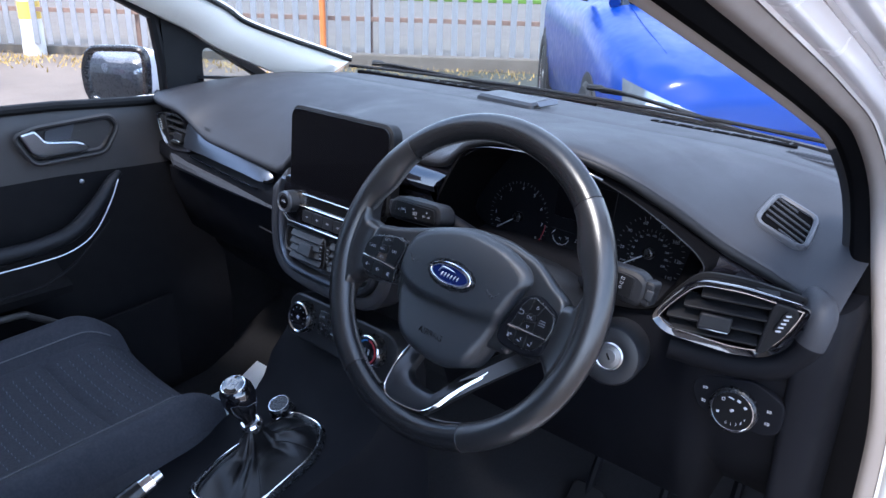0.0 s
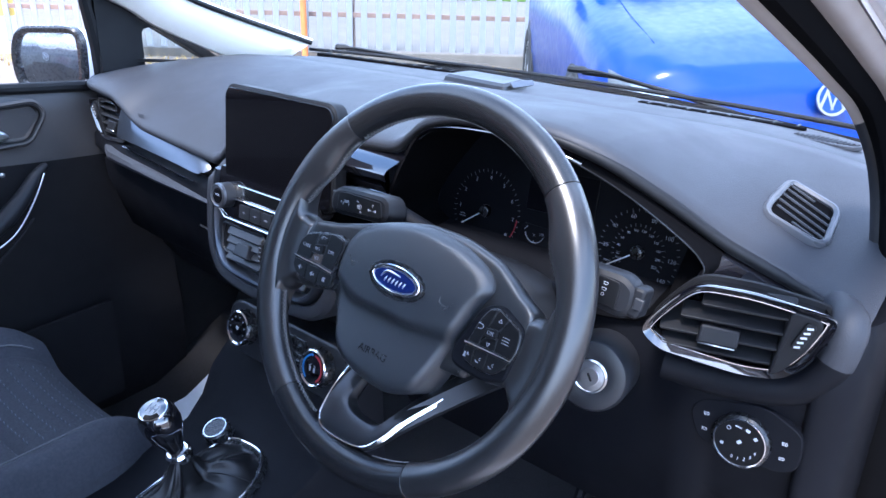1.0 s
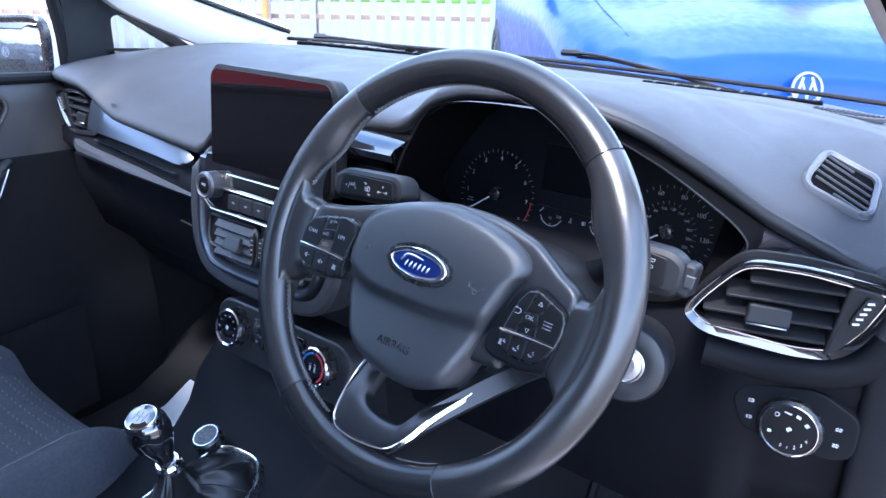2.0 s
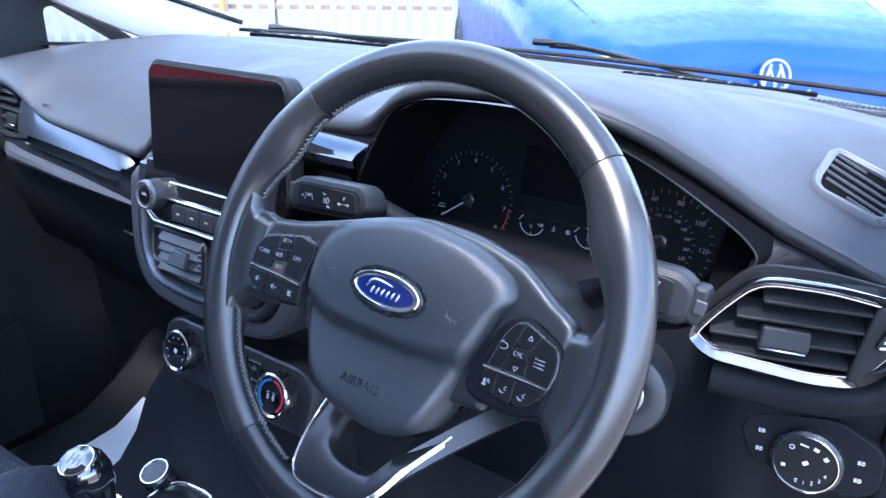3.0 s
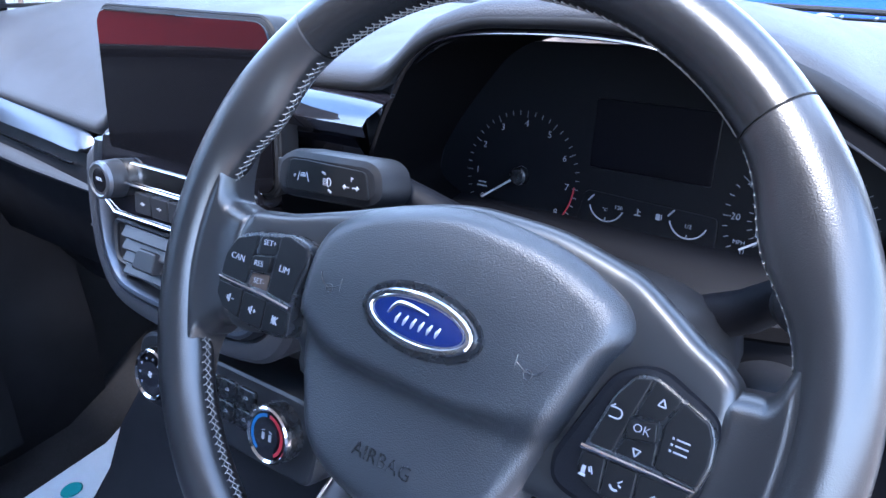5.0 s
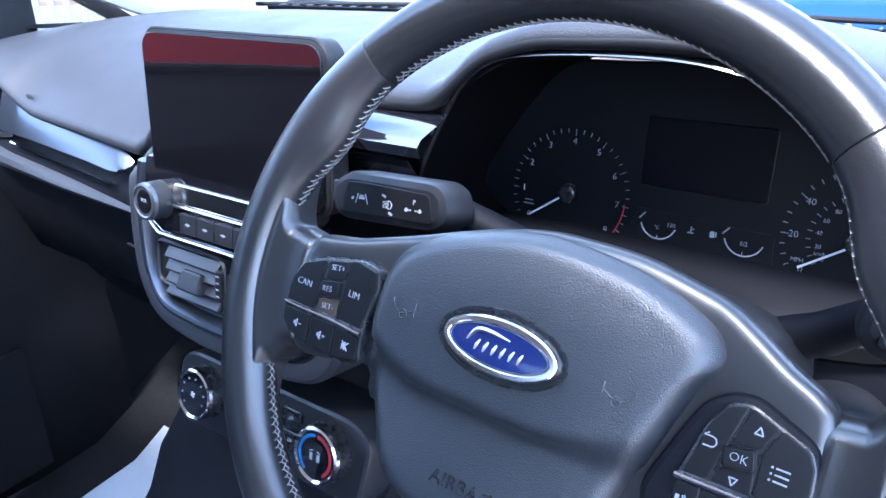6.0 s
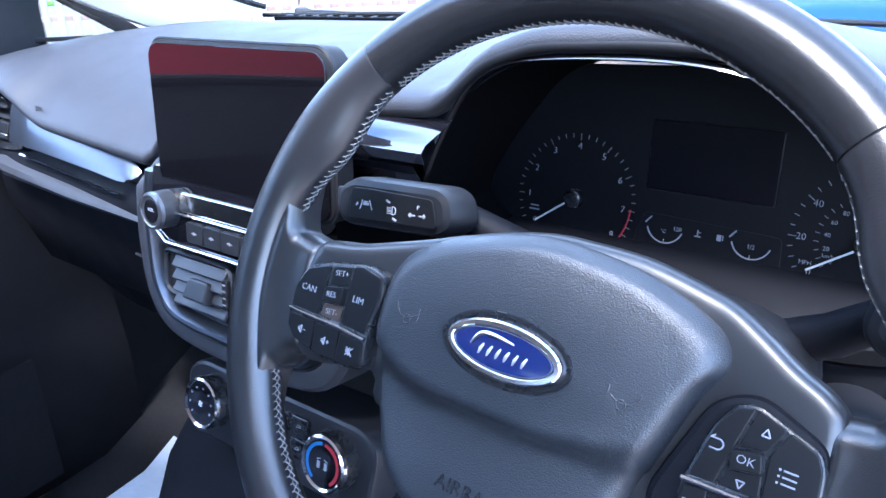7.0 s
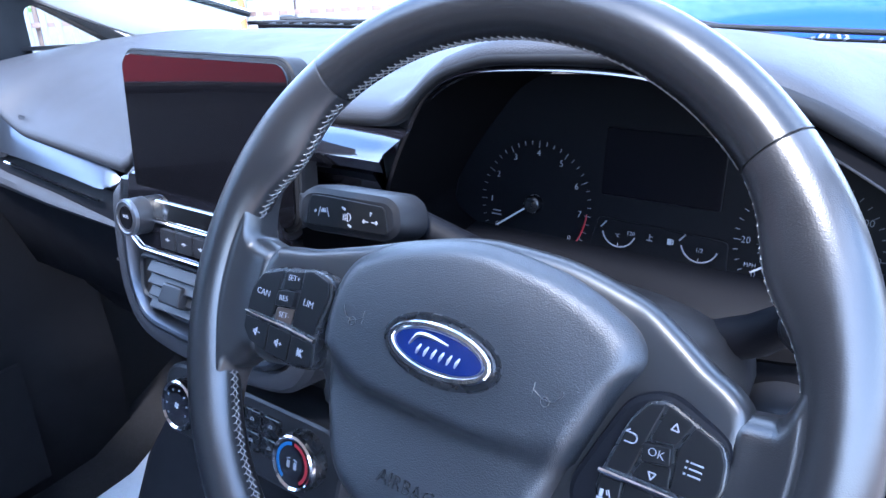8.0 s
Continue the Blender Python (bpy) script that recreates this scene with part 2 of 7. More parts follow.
def sheet(fn, nu, nv):
    """A surface from a function of u and v, each from 0 to 1."""
    bm = bmesh.new()
    g = [[bm.verts.new(fn(i / nu, j / nv)) for j in range(nv + 1)] for i in range(nu + 1)]
    for i in range(nu):
        for j in range(nv):
            bm.faces.new((g[i][j], g[i + 1][j], g[i + 1][j + 1], g[i][j + 1]))
    return finish(bm)


def thicken(bm, d):
    bm.normal_update()
    g = bmesh.ops.solidify(bm, geom=bm.faces[:], thickness=d)
    return finish(bm)


def join(*bms):
    out = bmesh.new()
    for b in bms:
        me = bpy.data.meshes.new("tmp")
        b.to_mesh(me)
        out.from_mesh(me)
        b.free()
        bpy.data.meshes.remove(me)
    return out


def word(s, size, depth=0.0003):
    """The mesh of a printed word, centred, in the xy plane."""
    cu = bpy.data.curves.new("word", "FONT")
    cu.body, cu.size, cu.align_x, cu.align_y, cu.extrude, cu.resolution_u = s, size, "CENTER", "CENTER", depth, 2
    cu.offset = -0.014 * size
    ob = bpy.data.objects.new("word", cu)
    scene.collection.objects.link(ob)
    me = bpy.data.meshes.new_from_object(ob.evaluated_get(bpy.context.evaluated_depsgraph_get()))
    bm = bmesh.new()
    bm.from_mesh(me)
    bpy.data.objects.remove(ob)
    bpy.data.curves.remove(cu)
    bpy.data.meshes.remove(me)
    return bm


def at(x, y, z=0.0, turn=0.0, s=1.0):
    return Matrix.Translation((x, y, z)) @ Matrix.Rotation(radians(turn), 4, "Z") @ Matrix.Scale(s, 4)


def bars(lst, depth=0.0004):
    """Flat printed strokes: x, y, width, height, turn."""
    return join(*[_bar(x, y, w, h, t, depth) for x, y, w, h, t in lst])


def _bar(x, y, w, h, t, depth):
    bm = slab([V(-w / 2, -h / 2), V(w / 2, -h / 2), V(w / 2, h / 2), V(-w / 2, h / 2)], depth, depth * 0.2, depth)
    bm.transform(at(x, y, 0, t))
    return bm


def arc(cx, cy, r, a0, a1, w, n=24, depth=0.0004):
    lv = []
    for i in range(n + 1):
        a = radians(a0 + (a1 - a0) * i / n)
        c, s = math.cos(a), math.sin(a)
        lv.append([(cx + q * c, cy + q * s, h) for q, h in ((r - w / 2, 0), (r - w / 2, depth), (r + w / 2, depth), (r + w / 2, 0))])
    return rings(lv)


def interp(x, keys, col):
    xs = [k[0] for k in keys]
    return float(np.interp(x, xs, [k[col] for k in keys]))


def soft_interp(x, keys, col, w=0.02):
    return sum(interp(x + w * d, keys, col) for d in (-1, -0.5, 0, 0.5, 1)) / 5


MID = -0.345  # the car's middle line


def face(x, y, z, tilt=0.0, yaw=0.0):
    """A frame on something that looks back at the seats: x right, y up, z out."""
    return Matrix.Translation((x, y, z)) @ Matrix.Rotation(radians(yaw), 4, "Z") @ Matrix.Rotation(radians(90 - tilt), 4, "X")


def smoothstep(t):
    t = min(1, max(0, t))
    return t * t * (3 - 2 * t)


# ---- steering wheel ----
WHEEL = face(-0.0061, 0.0117, 0.9199, 24.85, 1.9) @ Matrix.Rotation(radians(-3.5), 4, "Z")


def rim_point(deg, psi, grow=1.0):
    """A point of the rim: deg round the wheel, psi round its section (0 outwards, 90 to the driver, 180 inwards)."""
    a, p = radians(deg), radians(psi)
    side = abs((deg + 90) % 360 - 180)
    thumb = 0.0082 * math.exp(-((side - 61) / 9.5) ** 2)
    foot = 0.0020 * math.exp(-((side - 112) / 10) ** 2)
    inward = max(0.0, -math.cos(p)) ** 0.7
    rr, ra = 0.0151 + (thumb + foot) * inward, 0.0149 + 0.12 * thumb
    e = V(math.cos(a), math.sin(a), 0)
    return e * 0.1683 + e * (rr * grow * math.cos(p)) + V(0, 0, ra * grow * math.sin(p))


def rim_segment(a0, a1, n):
    lv = []
    for i in range(n + 1):
        a = a0 + (a1 - a0) * i / n
        lv.append([rim_point(a, 360 * j / 32) for j in range(32)])
    lv.insert(0, [rim_point(a0 - 0.2, 360 * j / 32, 0.95) for j in range(32)])
    lv.append([rim_point(a1 + 0.2, 360 * j / 32, 0.95) for j in range(32)])
    return rings(lv)


def cross_stitch(a0, a1, pitch=1.55):
    """A lattice of thread along the inside of the rim: a chain of diamonds with a tail on each side."""
    n = int(abs(a1 - a0) / pitch)
    bms = []
    for k in range(n):
        st = (a1 - a0) / n
        b = a0 + st * k
        wob = 1.2 * math.sin(k * 2.3)
        for pts in (((0.0, 184), (0.5, 176)), ((0.5, 176), (1.0, 184)), ((0.0, 184), (0.5, 192)), ((0.5, 192), (1.0, 184)), ((0.5, 176), (0.60, 171)), ((0.5, 192), (0.60, 197))):
            q = [rim_point(b + st * u, w + wob, 1.012) for u, w in pts]
            bms.append(tube([q[0], (q[0] + q[1]) / 2, q[1]], 0.00034, 5))
    return join(*bms)


def build_wheel():
    w = thing("steering_wheel", WHEEL, "black leather three-spoke steering wheel with pale cross stitching", "steering wheel")
    part("rim_top", rim_segment(45.2, 133.8, 40), LEATHER, w, "smooth black leather upper rim")
    part("rim_side", rim_segment(134.2, 237.0, 44), SIDE_LEATHER, w, "grey-black leather side of the rim")
    part("rim_side", rim_segment(-62.8, 44.8, 46), SIDE_LEATHER, w, "grey-black leather side of the rim")
    part("rim_bottom", rim_segment(237.4, 296.8, 30), LEATHER, w, "smooth black lower rim")
    for a0, a1 in ((46, 133), (135, 168), (198, 251), (-49, -20), (10, 44), (281, 296)):
        part("stitching", cross_stitch(a0, a1), THREAD, w, "pale grey cross stitching")
    # hub plate between the side spokes, dished under the airbag cover
    hub_o = [(0.0, 0.0575), (0.018, 0.0584), (0.047, 0.0577), (0.075, 0.0521), (0.0884, 0.0479), (0.1023, 0.0403), (0.116, 0.032), (0.1285, 0.026), (0.136, 0.018), (0.1375, 0.0), (0.136, -0.013), (0.1325, -0.035), (0.127, -0.043), (0.110, -0.0465), (0.090, -0.047), (0.072, -0.055),
             (-0.060, -0.055), (-0.079, -0.0365), (-0.107, -0.0415), (-0.122, -0.042), (-0.132, -0.03), (-0.135, -0.010), (-0.133, 0.010), (-0.127, 0.022), (-0.120, 0.0245), (-0.103, 0.0274), (-0.080, 0.0345), (-0.062, 0.0403), (-0.045, 0.0461), (-0.022, 0.053)]
    o = [V(p.x, p.y) for p in catmull([V(x, y) for x, y in hub_o], 4)]

    def dish(p):
        return -0.0015 + 0.135 * max(0, abs(p.x - 0.003) - 0.078)
    lv = [[(*p, -0.026) for p in inset(o, 0.005)], [(*p, -0.010 + dish(p) * 0.3) for p in o], [(*p, dish(p) - 0.0050) for p in inset(o, 0.0006)], [(*p, dish(p) - 0.0018) for p in inset(o, 0.0022)], [(*p, dish(p) - 0.0004) for p in inset(o, 0.0045)]]
    o2 = inset(o, 0.0075)
    for i in range(15):
        lv.append([(*(p * (1 - i / 15)), dish(p * (1 - i / 15))) for p in o2])
    part("hub", rings(lv), HUB, w, "satin black wheel hub and side spokes", sharp=70)
    # leather that runs from the rim over each side spoke, flaring where it meets the rim
    for sx in (-1, 1):
        r_in, top_deg = (0.1235, 9.4) if sx < 0 else (0.1275, 8.2)

        def upper(r):
            return top_deg + 8 * max(0, (r - 0.145) / 0.012) ** 1.6

        def under(r):
            return -18.6 - 2.2 * smoothstep((r - 0.136) / 0.012) - 7 * max(0, (r - 0.148) / 0.011) ** 1.6
        lv = []
        for i in range(29):
            r_ = r_in + (0.1600 - r_in) * i / 28
            crown = 0.0149 * math.sqrt(max(0.0, 1 - ((0.1683 - r_) / 0.0151) ** 2)) - 0.0005
            web = 0.0064 - 0.0045 * smoothstep((r_in + 0.008 - r_) / 0.007) + 10.8 * max(0, r_ - 0.136) ** 2
            zc = web + (crown - web) * smoothstep((r_ - 0.153) / 0.006)
            row = []
            for k in range(41):
                ang = under(r_) + (upper(r_) - under(r_)) * (0.5 - 0.5 * math.cos(math.pi * k / 40))
                d = max(0.0, min(1.0, radians(min(ang - under(r_), upper(r_) - ang)) * r_ / 0.010))
                row.append(V(sx * r_ * math.cos(radians(ang)), r_ * math.sin(radians(ang)), zc - 0.012 * (1 - math.sqrt(1 - (1 - d) ** 2))))
            lv.append([V(row[0].x, row[0].y, -0.014)] + row + [V(row[-1].x, row[-1].y, -0.014)])
        part("spoke_cover", rings(lv, closed=False), SIDE_LEATHER, w, "black leather running from the rim onto the spoke", sharp=80)
    # airbag cover: gently domed above the crease, hollowed just below it
    cover = [(0.0159, 0.0555), (0.0452, 0.0522), (0.0623, 0.0476), (0.0770, 0.0415), (0.0862, 0.0360), (0.0910, 0.0290), (0.0908, 0.0215), (0.0850, 0.0110), (0.0765, -0.0135), (0.0690, -0.0370), (0.0620, -0.0570), (0.0560, -0.0730), (0.0480, -0.0840), (0.0314, -0.0915), (0.0152, -0.0940), (-0.0153, -0.0915), (-0.0390, -0.0850), (-0.0530, -0.0740), (-0.0605, -0.0610),
             (-0.0690, -0.0450), (-0.0745, -0.0290), (-0.0768, -0.0100), (-0.0765, 0.0060), (-0.0742, 0.0190), (-0.0665, 0.0310), (-0.0470, 0.0424), (-0.0268, 0.0495), (-0.0053, 0.0545)]
    o = [V(p.x, p.y) for p in catmull([V(x, y) for x, y in cover], 3)]
    c = V(0.006, -0.014)

    def lift(p, s):
        crease = -0.0268 + 0.0045 * smoothstep((p.x - 0.02) / 0.05) + 2.6 * max(0, -0.038 - p.x) ** 1.6 + 1.9 * max(0, p.x - 0.062) ** 1.5
        b = crease - p.y
        down = 0.0085 * smoothstep((b + 0.001) / 0.009) * (1 - 0.55 * smoothstep((b - 0.010) / 0.045))
        edge = 0.0085 * max(0, (s - 0.86) / 0.14) ** 2.4
        return 0.0160 - 0.75 * (p.x - 0.004) ** 2 - 1.9 * max(0, p.y + 0.002) ** 2 - down - edge
    lv = []
    for i in range(31):
        s = max(1 - (i / 30) ** 1.25, 0.001)
        lv.append([V(*(c + (p - c) * s), lift(c + (p - c) * s, s)) for p in o])
    lv.insert(0, [V(p.x, p.y, -0.030) for p in inset(o, 0.001)])
    part("airbag_cover", rings(lv, False, True), AIRBAG, w, "grained black airbag cover with embossed lettering", sharp=60)
    part("embossed_word", word("AIRBAG", 0.0098, 0.0006), SATIN_BLACK, w, m=at(0.0, -0.0660, lift(V(0, -0.066), 0.5) - 0.0001, 0) @ Matrix.Rotation(radians(-3), 4, "X"))
    for sx, x0, y0 in ((-1, -0.0530, 0.0030), (1, 0.0583, 0.0006)):
        z0 = lift(V(x0, y0), 0.4)
        horn = join(tube([V(-0.0075, 0.0022, 0), V(-0.0045, -0.0012, 0), V(-0.001, -0.0024, 0), V(0.0025, -0.0016, 0), V(0.0066, 0.0006, 0)], 0.0004, 6), tube([V(0.0022 * math.cos(a), -0.0028 + 0.0021 * math.sin(a), 0) for a in np.linspace(0, 6.28, 14)], 0.0004, 6),
                    tube([V(0.0068, 0.0038, 0), V(0.0068, -0.0026, 0)], 0.00045, 6), tube([V(-0.0075, 0.0036, 0), V(-0.0068, 0.0010, 0)], 0.0004, 6))
        part("horn_mark", horn, SATIN_BLACK, w, m=at(x0, y0, z0 + 0.0002) @ Matrix.Diagonal((-sx * 0.95 if sx > 0 else 0.95, 1, 1, 1)))
    # oval badge in a shallow dished seat
    zb = lift(V(0.003, 0.0), 0.2)
    bx, by = 0.0030, 0.0021
    ov0 = [V(0.0335 * math.cos(a), 0.0168 * math.sin(a)) for a in np.linspace(0, 2 * math.pi, 48, False)]
    part("badge_seat", ringframe(ov0, [(0, -0.002), (0.0006, 0.0004), (0.0022, 0.0007), (0.0046, -0.0002), (0.0050, -0.002)]), SATIN_BLACK, w, "dark oval seat round the badge", m=at(bx, by, zb))
    bm = part("badge", lathe([(0.0225, -0.003), (0.0225, 0.0012), (0.0215, 0.0022)], 48), BADGE, w, "dark blue oval badge with a silver rim", m=at(bx, by, zb) @ Matrix.Diagonal((1.22, 0.52, 1, 1)))
    ov = [V(0.0290 * math.cos(a), 0.0126 * math.sin(a)) for a in np.linspace(0, 2 * math.pi, 56, False)]
    part("badge_rim", ringframe(ov, [(0, -0.003), (0, 0.0022), (0.0008, 0.0030), (0.0026, 0.0030), (0.0034, 0.0021), (0.0034, -0.003)]), CHROME, bm, "polished silver oval rim", m=at(bx, by, zb))
    ov2 = [V(0.0250 * math.cos(a), 0.0090 * math.sin(a)) for a in np.linspace(0, 2 * math.pi, 56, False)]
    part("badge_line", ringframe(ov2, [(0, 0.002), (0, 0.0026), (0.0005, 0.0026), (0.0005, 0.002)]), SATIN, bm, "fine silver inner line", m=at(bx, by, zb))
    # plain silver strokes that stand for the maker's mark
    em = at(bx, by, zb + 0.0024)
    part("emblem_bar", tube(catmull([V(-0.0160, -0.0010, 0), V(-0.0120, 0.0046, 0), V(-0.0050, 0.0056, 0), V(0.0050, 0.0044, 0)], 6, False), [0.0004 + 0.0008 * math.sin(math.pi * i / 18) for i in range(19)], 6), SATIN, bm, "plain silver stroke", m=em)
    for i in range(6):
        x0 = -0.0105 + 0.0044 * i
        part("emblem_bar", tube([V(x0 + 0.0012, 0.0008, 0), V(x0, -0.0018, 0), V(x0 - 0.0006, -0.0042, 0)], [0.0004, 0.0009, 0.0004], 6), SATIN, bm, "plain silver stroke", m=em)

    # thumb switches
    def key(outline, zf, parent, label="", r=0.0014, material=KEYCAP):
        return part("button", slab(rpoly(outline, r, 3), 0.004, 0.0005, zf), material, parent, label)
    zf = 0.0090
    L = [(-0.1335, -0.0170), (-0.1332, -0.0030), (-0.1268, 0.0082), (-0.1140, 0.0132), (-0.0890, 0.0182), (-0.0752, 0.0155), (-0.0728, 0.0060), (-0.0760, -0.0080), (-0.0768, -0.0200), (-0.0745, -0.0335), (-0.0870, -0.0362), (-0.1050, -0.0362), (-0.1252, -0.0328), (-0.1328, -0.0260)]
    pl = part("switch_pod", slab(rpoly(L, 0.005), 0.016, 0.0022, zf), SATIN_BLACK, w, "satin black thumb switch pod")
    zk = zf + 0.0010
    kb = key([(-0.1312, -0.0150), (-0.1308, -0.0035), (-0.1252, 0.0066), (-0.1110, 0.0117), (-0.1115, -0.0153)], zk, pl)
    part("marking", word("CAN", 0.0050), GREYPRINT, kb, m=at(-0.1215, -0.0033, zk, 0))
    kb = key([(-0.1086, 0.0018), (-0.1090, 0.0118), (-0.0960, 0.0146), (-0.0962, 0.0042)], zk - 0.0006, pl)
    part("marking", word("SET+", 0.0043), GREYPRINT, kb, m=at(-0.1020, 0.0095, zk - 0.0006, 6))
    kb = key([(-0.1098, -0.0074), (-0.1095, 0.0010), (-0.0970, 0.0034), (-0.0965, -0.0053)], zk + 0.0018, pl)
    part("marking", word("RES", 0.0043), GREYPRINT, kb, m=at(-0.1040, -0.0022, zk + 0.0018, 6))
    kb = key([(-0.1100, -0.0152), (-0.1096, -0.0082), (-0.0966, -0.0062), (-0.0965, -0.0150)], zk - 0.0006, pl, "bronze-tinted button", material=BRONZE)
    part("marking", word("SET-", 0.0043), GREYPRINT, kb, m=at(-0.1030, -0.0114, zk - 0.0006, 5))
    kb = key([(-0.0951, -0.0150), (-0.0948, 0.0152), (-0.0892, 0.0164), (-0.0770, 0.0138), (-0.0750, 0.0058), (-0.0781, -0.0075), (-0.0788, -0.0160)], zk, pl)
    part("marking", word("LIM", 0.0050), GREYPRINT, kb, m=at(-0.0873, -0.0007, zk))
    part("chrome_bar", tube(catmull([V(-0.1322, -0.0166, zk - 0.0004), V(-0.118, -0.0168, zk + 0.0006), V(-0.098, -0.0170, zk + 0.0008), V(-0.0775, -0.0184, zk + 0.0002)], 4, False), [0.0007 + 0.00005 * i for i in range(13)], 8), CHROME, pl, "thin chrome bar")
    lower_keys = ([(-0.1312, -0.0190), (-0.1123, -0.0192), (-0.1112, -0.0340), (-0.1245, -0.0315), (-0.1308, -0.0255)], [(-0.1115, -0.0192), (-0.0945, -0.0196), (-0.0937, -0.0348), (-0.1102, -0.0344)], [(-0.0937, -0.0196), (-0.0783, -0.0205), (-0.0764, -0.0322), (-0.0930, -0.0348)])
    for i, o_ in enumerate(lower_keys):
        kb = key(o_, zk, pl)
        x0, y0 = (-0.1204, -0.1029, -0.0853)[i], (-0.0255, -0.0268, -0.0269)[i]
        part("marking", join(bars([(-0.0012, 0, 0.0014, 0.0018, 0), (0.0004, 0, 0.0005, 0.0042, 0), (-0.0003, 0.0013, 0.0020, 0.0005, 45), (-0.0003, -0.0013, 0.0020, 0.0005, -45)] + ([(0.0026, 0, 0.0018, 0.0005, 0)] if i < 2 else []) + ([(0.0026, 0, 0.0005, 0.0018, 0)] if i == 1 else []) + ([(0.0002, 0, 0.0058, 0.0006, 45), (0.0002, 0, 0.0058, 0.0006, -45)] if i == 2 else []))), GREYPRINT, kb, m=at(x0, y0, zk))
    zf = 0.0098
    bezel = [(0.0740, -0.0305), (0.0805, -0.0124), (0.0890, 0.0095), (0.0975, 0.0160), (0.1080, 0.0180), (0.1215, 0.0125), (0.1335, 0.0075), (0.1352, -0.0090), (0.1320, -0.0375), (0.1115, -0.0450), (0.0850, -0.0440), (0.0763, -0.0402)]
    pr = part("switch_pod", slab(rpoly(bezel, 0.006), 0.016, 0.0030, zf - 0.0022), LOWER, w, "matt black thumb switch pod")
    Rr = [(0.0874, -0.0200), (0.0932, 0.0032), (0.0992, 0.0132), (0.1072, 0.0153), (0.1192, 0.0105), (0.1308, 0.0062), (0.1338, 0.0002), (0.1348, -0.0096), (0.1322, -0.0210), (0.1262, -0.0309), (0.1208, -0.0362), (0.1053, -0.0378), (0.0908, -0.0350), (0.0866, -0.0293)]
    part("switch_plate", slab(rpoly(Rr, 0.003), 0.008, 0.0014, zf), SATIN_BLACK, pr, "satin black switch plate with a bright edge")
    zk = zf + 0.0010
    kb = key([(0.0893, -0.0186), (0.0945, 0.0030), (0.0998, 0.0118), (0.1064, 0.0138), (0.1028, -0.0010), (0.0990, -0.0182)], zk, pr)
    part("marking", join(arc(0, 0, 0.0020, -90, 90, 0.0005, 10), bars([(-0.0016, 0.0020, 0.0032, 0.0005, 0), (-0.0014, -0.0020, 0.0028, 0.0005, 0), (-0.0022, 0.0027, 0.0018, 0.0005, 40)])), GREYPRINT, kb, m=at(0.0968, -0.0036, zk))
    kb = key([(0.1035, -0.0018), (0.1074, 0.0138), (0.1184, 0.0098), (0.1136, -0.0003)], zk - 0.0007, pr)
    tri = [(-0.0008, 0, 0.0034, 0.0005, 62), (0.0008, 0, 0.0034, 0.0005, -62), (0, -0.0014, 0.0028, 0.0005, 0)]
    part("marking", bars(tri), GREYPRINT, kb, m=at(0.1119, 0.0064, zk - 0.0007))
    kb = key([(0.1028, -0.0107), (0.1017, -0.0032), (0.1128, -0.0012), (0.1142, -0.0084)], zk + 0.0018, pr)
    part("marking", word("OK", 0.0048), GREYPRINT, kb, m=at(0.1079, -0.0056, zk + 0.0018))
    kb = key([(0.0998, -0.0182), (0.1024, -0.0113), (0.1142, -0.0090), (0.1150, -0.0178)], zk - 0.0007, pr)
    part("marking", bars([(x, -y, bw, bh, -t_) for x, y, bw, bh, t_ in tri]), GREYPRINT, kb, m=at(0.1077, -0.0152, zk - 0.0007))
    kb = key([(0.1158, -0.0178), (0.1148, -0.0010), (0.1196, 0.0095), (0.1300, 0.0052), (0.1328, -0.0002), (0.1336, -0.0092), (0.1318, -0.0182)], zk, pr)
    part("marking", bars([(0.0010, 0.0024 - 0.0024 * i, 0.0050, 0.0006, 0) for i in range(3)] + [(-0.0028, 0.0024 - 0.0024 * i, 0.0008, 0.0008, 0) for i in range(3)]), GREYPRINT, kb, m=at(0.1222, -0.0066, zk))
    part("chrome_bar", tube(catmull([V(0.0872, -0.0204, zk), V(0.098, -0.0200, zk + 0.0008), V(0.115, -0.0197, zk + 0.0008), V(0.1318, -0.0198, zk)], 4, False), [0.0014 - 0.00007 * i for i in range(13)], 8), CHROME, pr, "thin chrome bar")
    for i, o_ in enumerate(([(0.0884, -0.0222), (0.0976, -0.0218), (0.0986, -0.0356), (0.0916, -0.0340), (0.0880, -0.0290)], [(0.0984, -0.0218), (0.1106, -0.0216), (0.1112, -0.0366), (0.0993, -0.0358)], [(0.1114, -0.0216), (0.1305, -0.0213), (0.1262, -0.0298), (0.1206, -0.0352), (0.1119, -0.0366)])):
        kb = key(o_, zk, pr)
        mk = join(arc(0, 0, 0.0022, 200, 300, 0.0008, 8), bars([(0.0014, 0.0016, 0.0020, 0.0005, 40), (0.0016, 0.0000, 0.0014, 0.0006, -20)])) if i else bars([(-0.0012, 0.0004, 0.0016, 0.0030, 0), (0.0010, 0.0012, 0.0005, 0.0020, 25), (0.0020, 0.0012, 0.0005, 0.0030, 25), (-0.0012, -0.0018, 0.0028, 0.0010, 0)])
        part("marking", mk, GREYPRINT, kb, m=at((0.0917, 0.1041, 0.1171)[i], -0.0294, zk))

    # lower spoke in dark silver with bright edges; its arms run back under the airbag cover
    def vpt(x, y):
        return V(x, y, 0.0045 - 0.040 * smoothstep((y + 0.142) / 0.080))
    arm_out = [(0.100, -0.042), (0.0705, -0.0674), (0.060, -0.085), (0.045, -0.110), (0.033, -0.134), (0.018, -0.1475)]
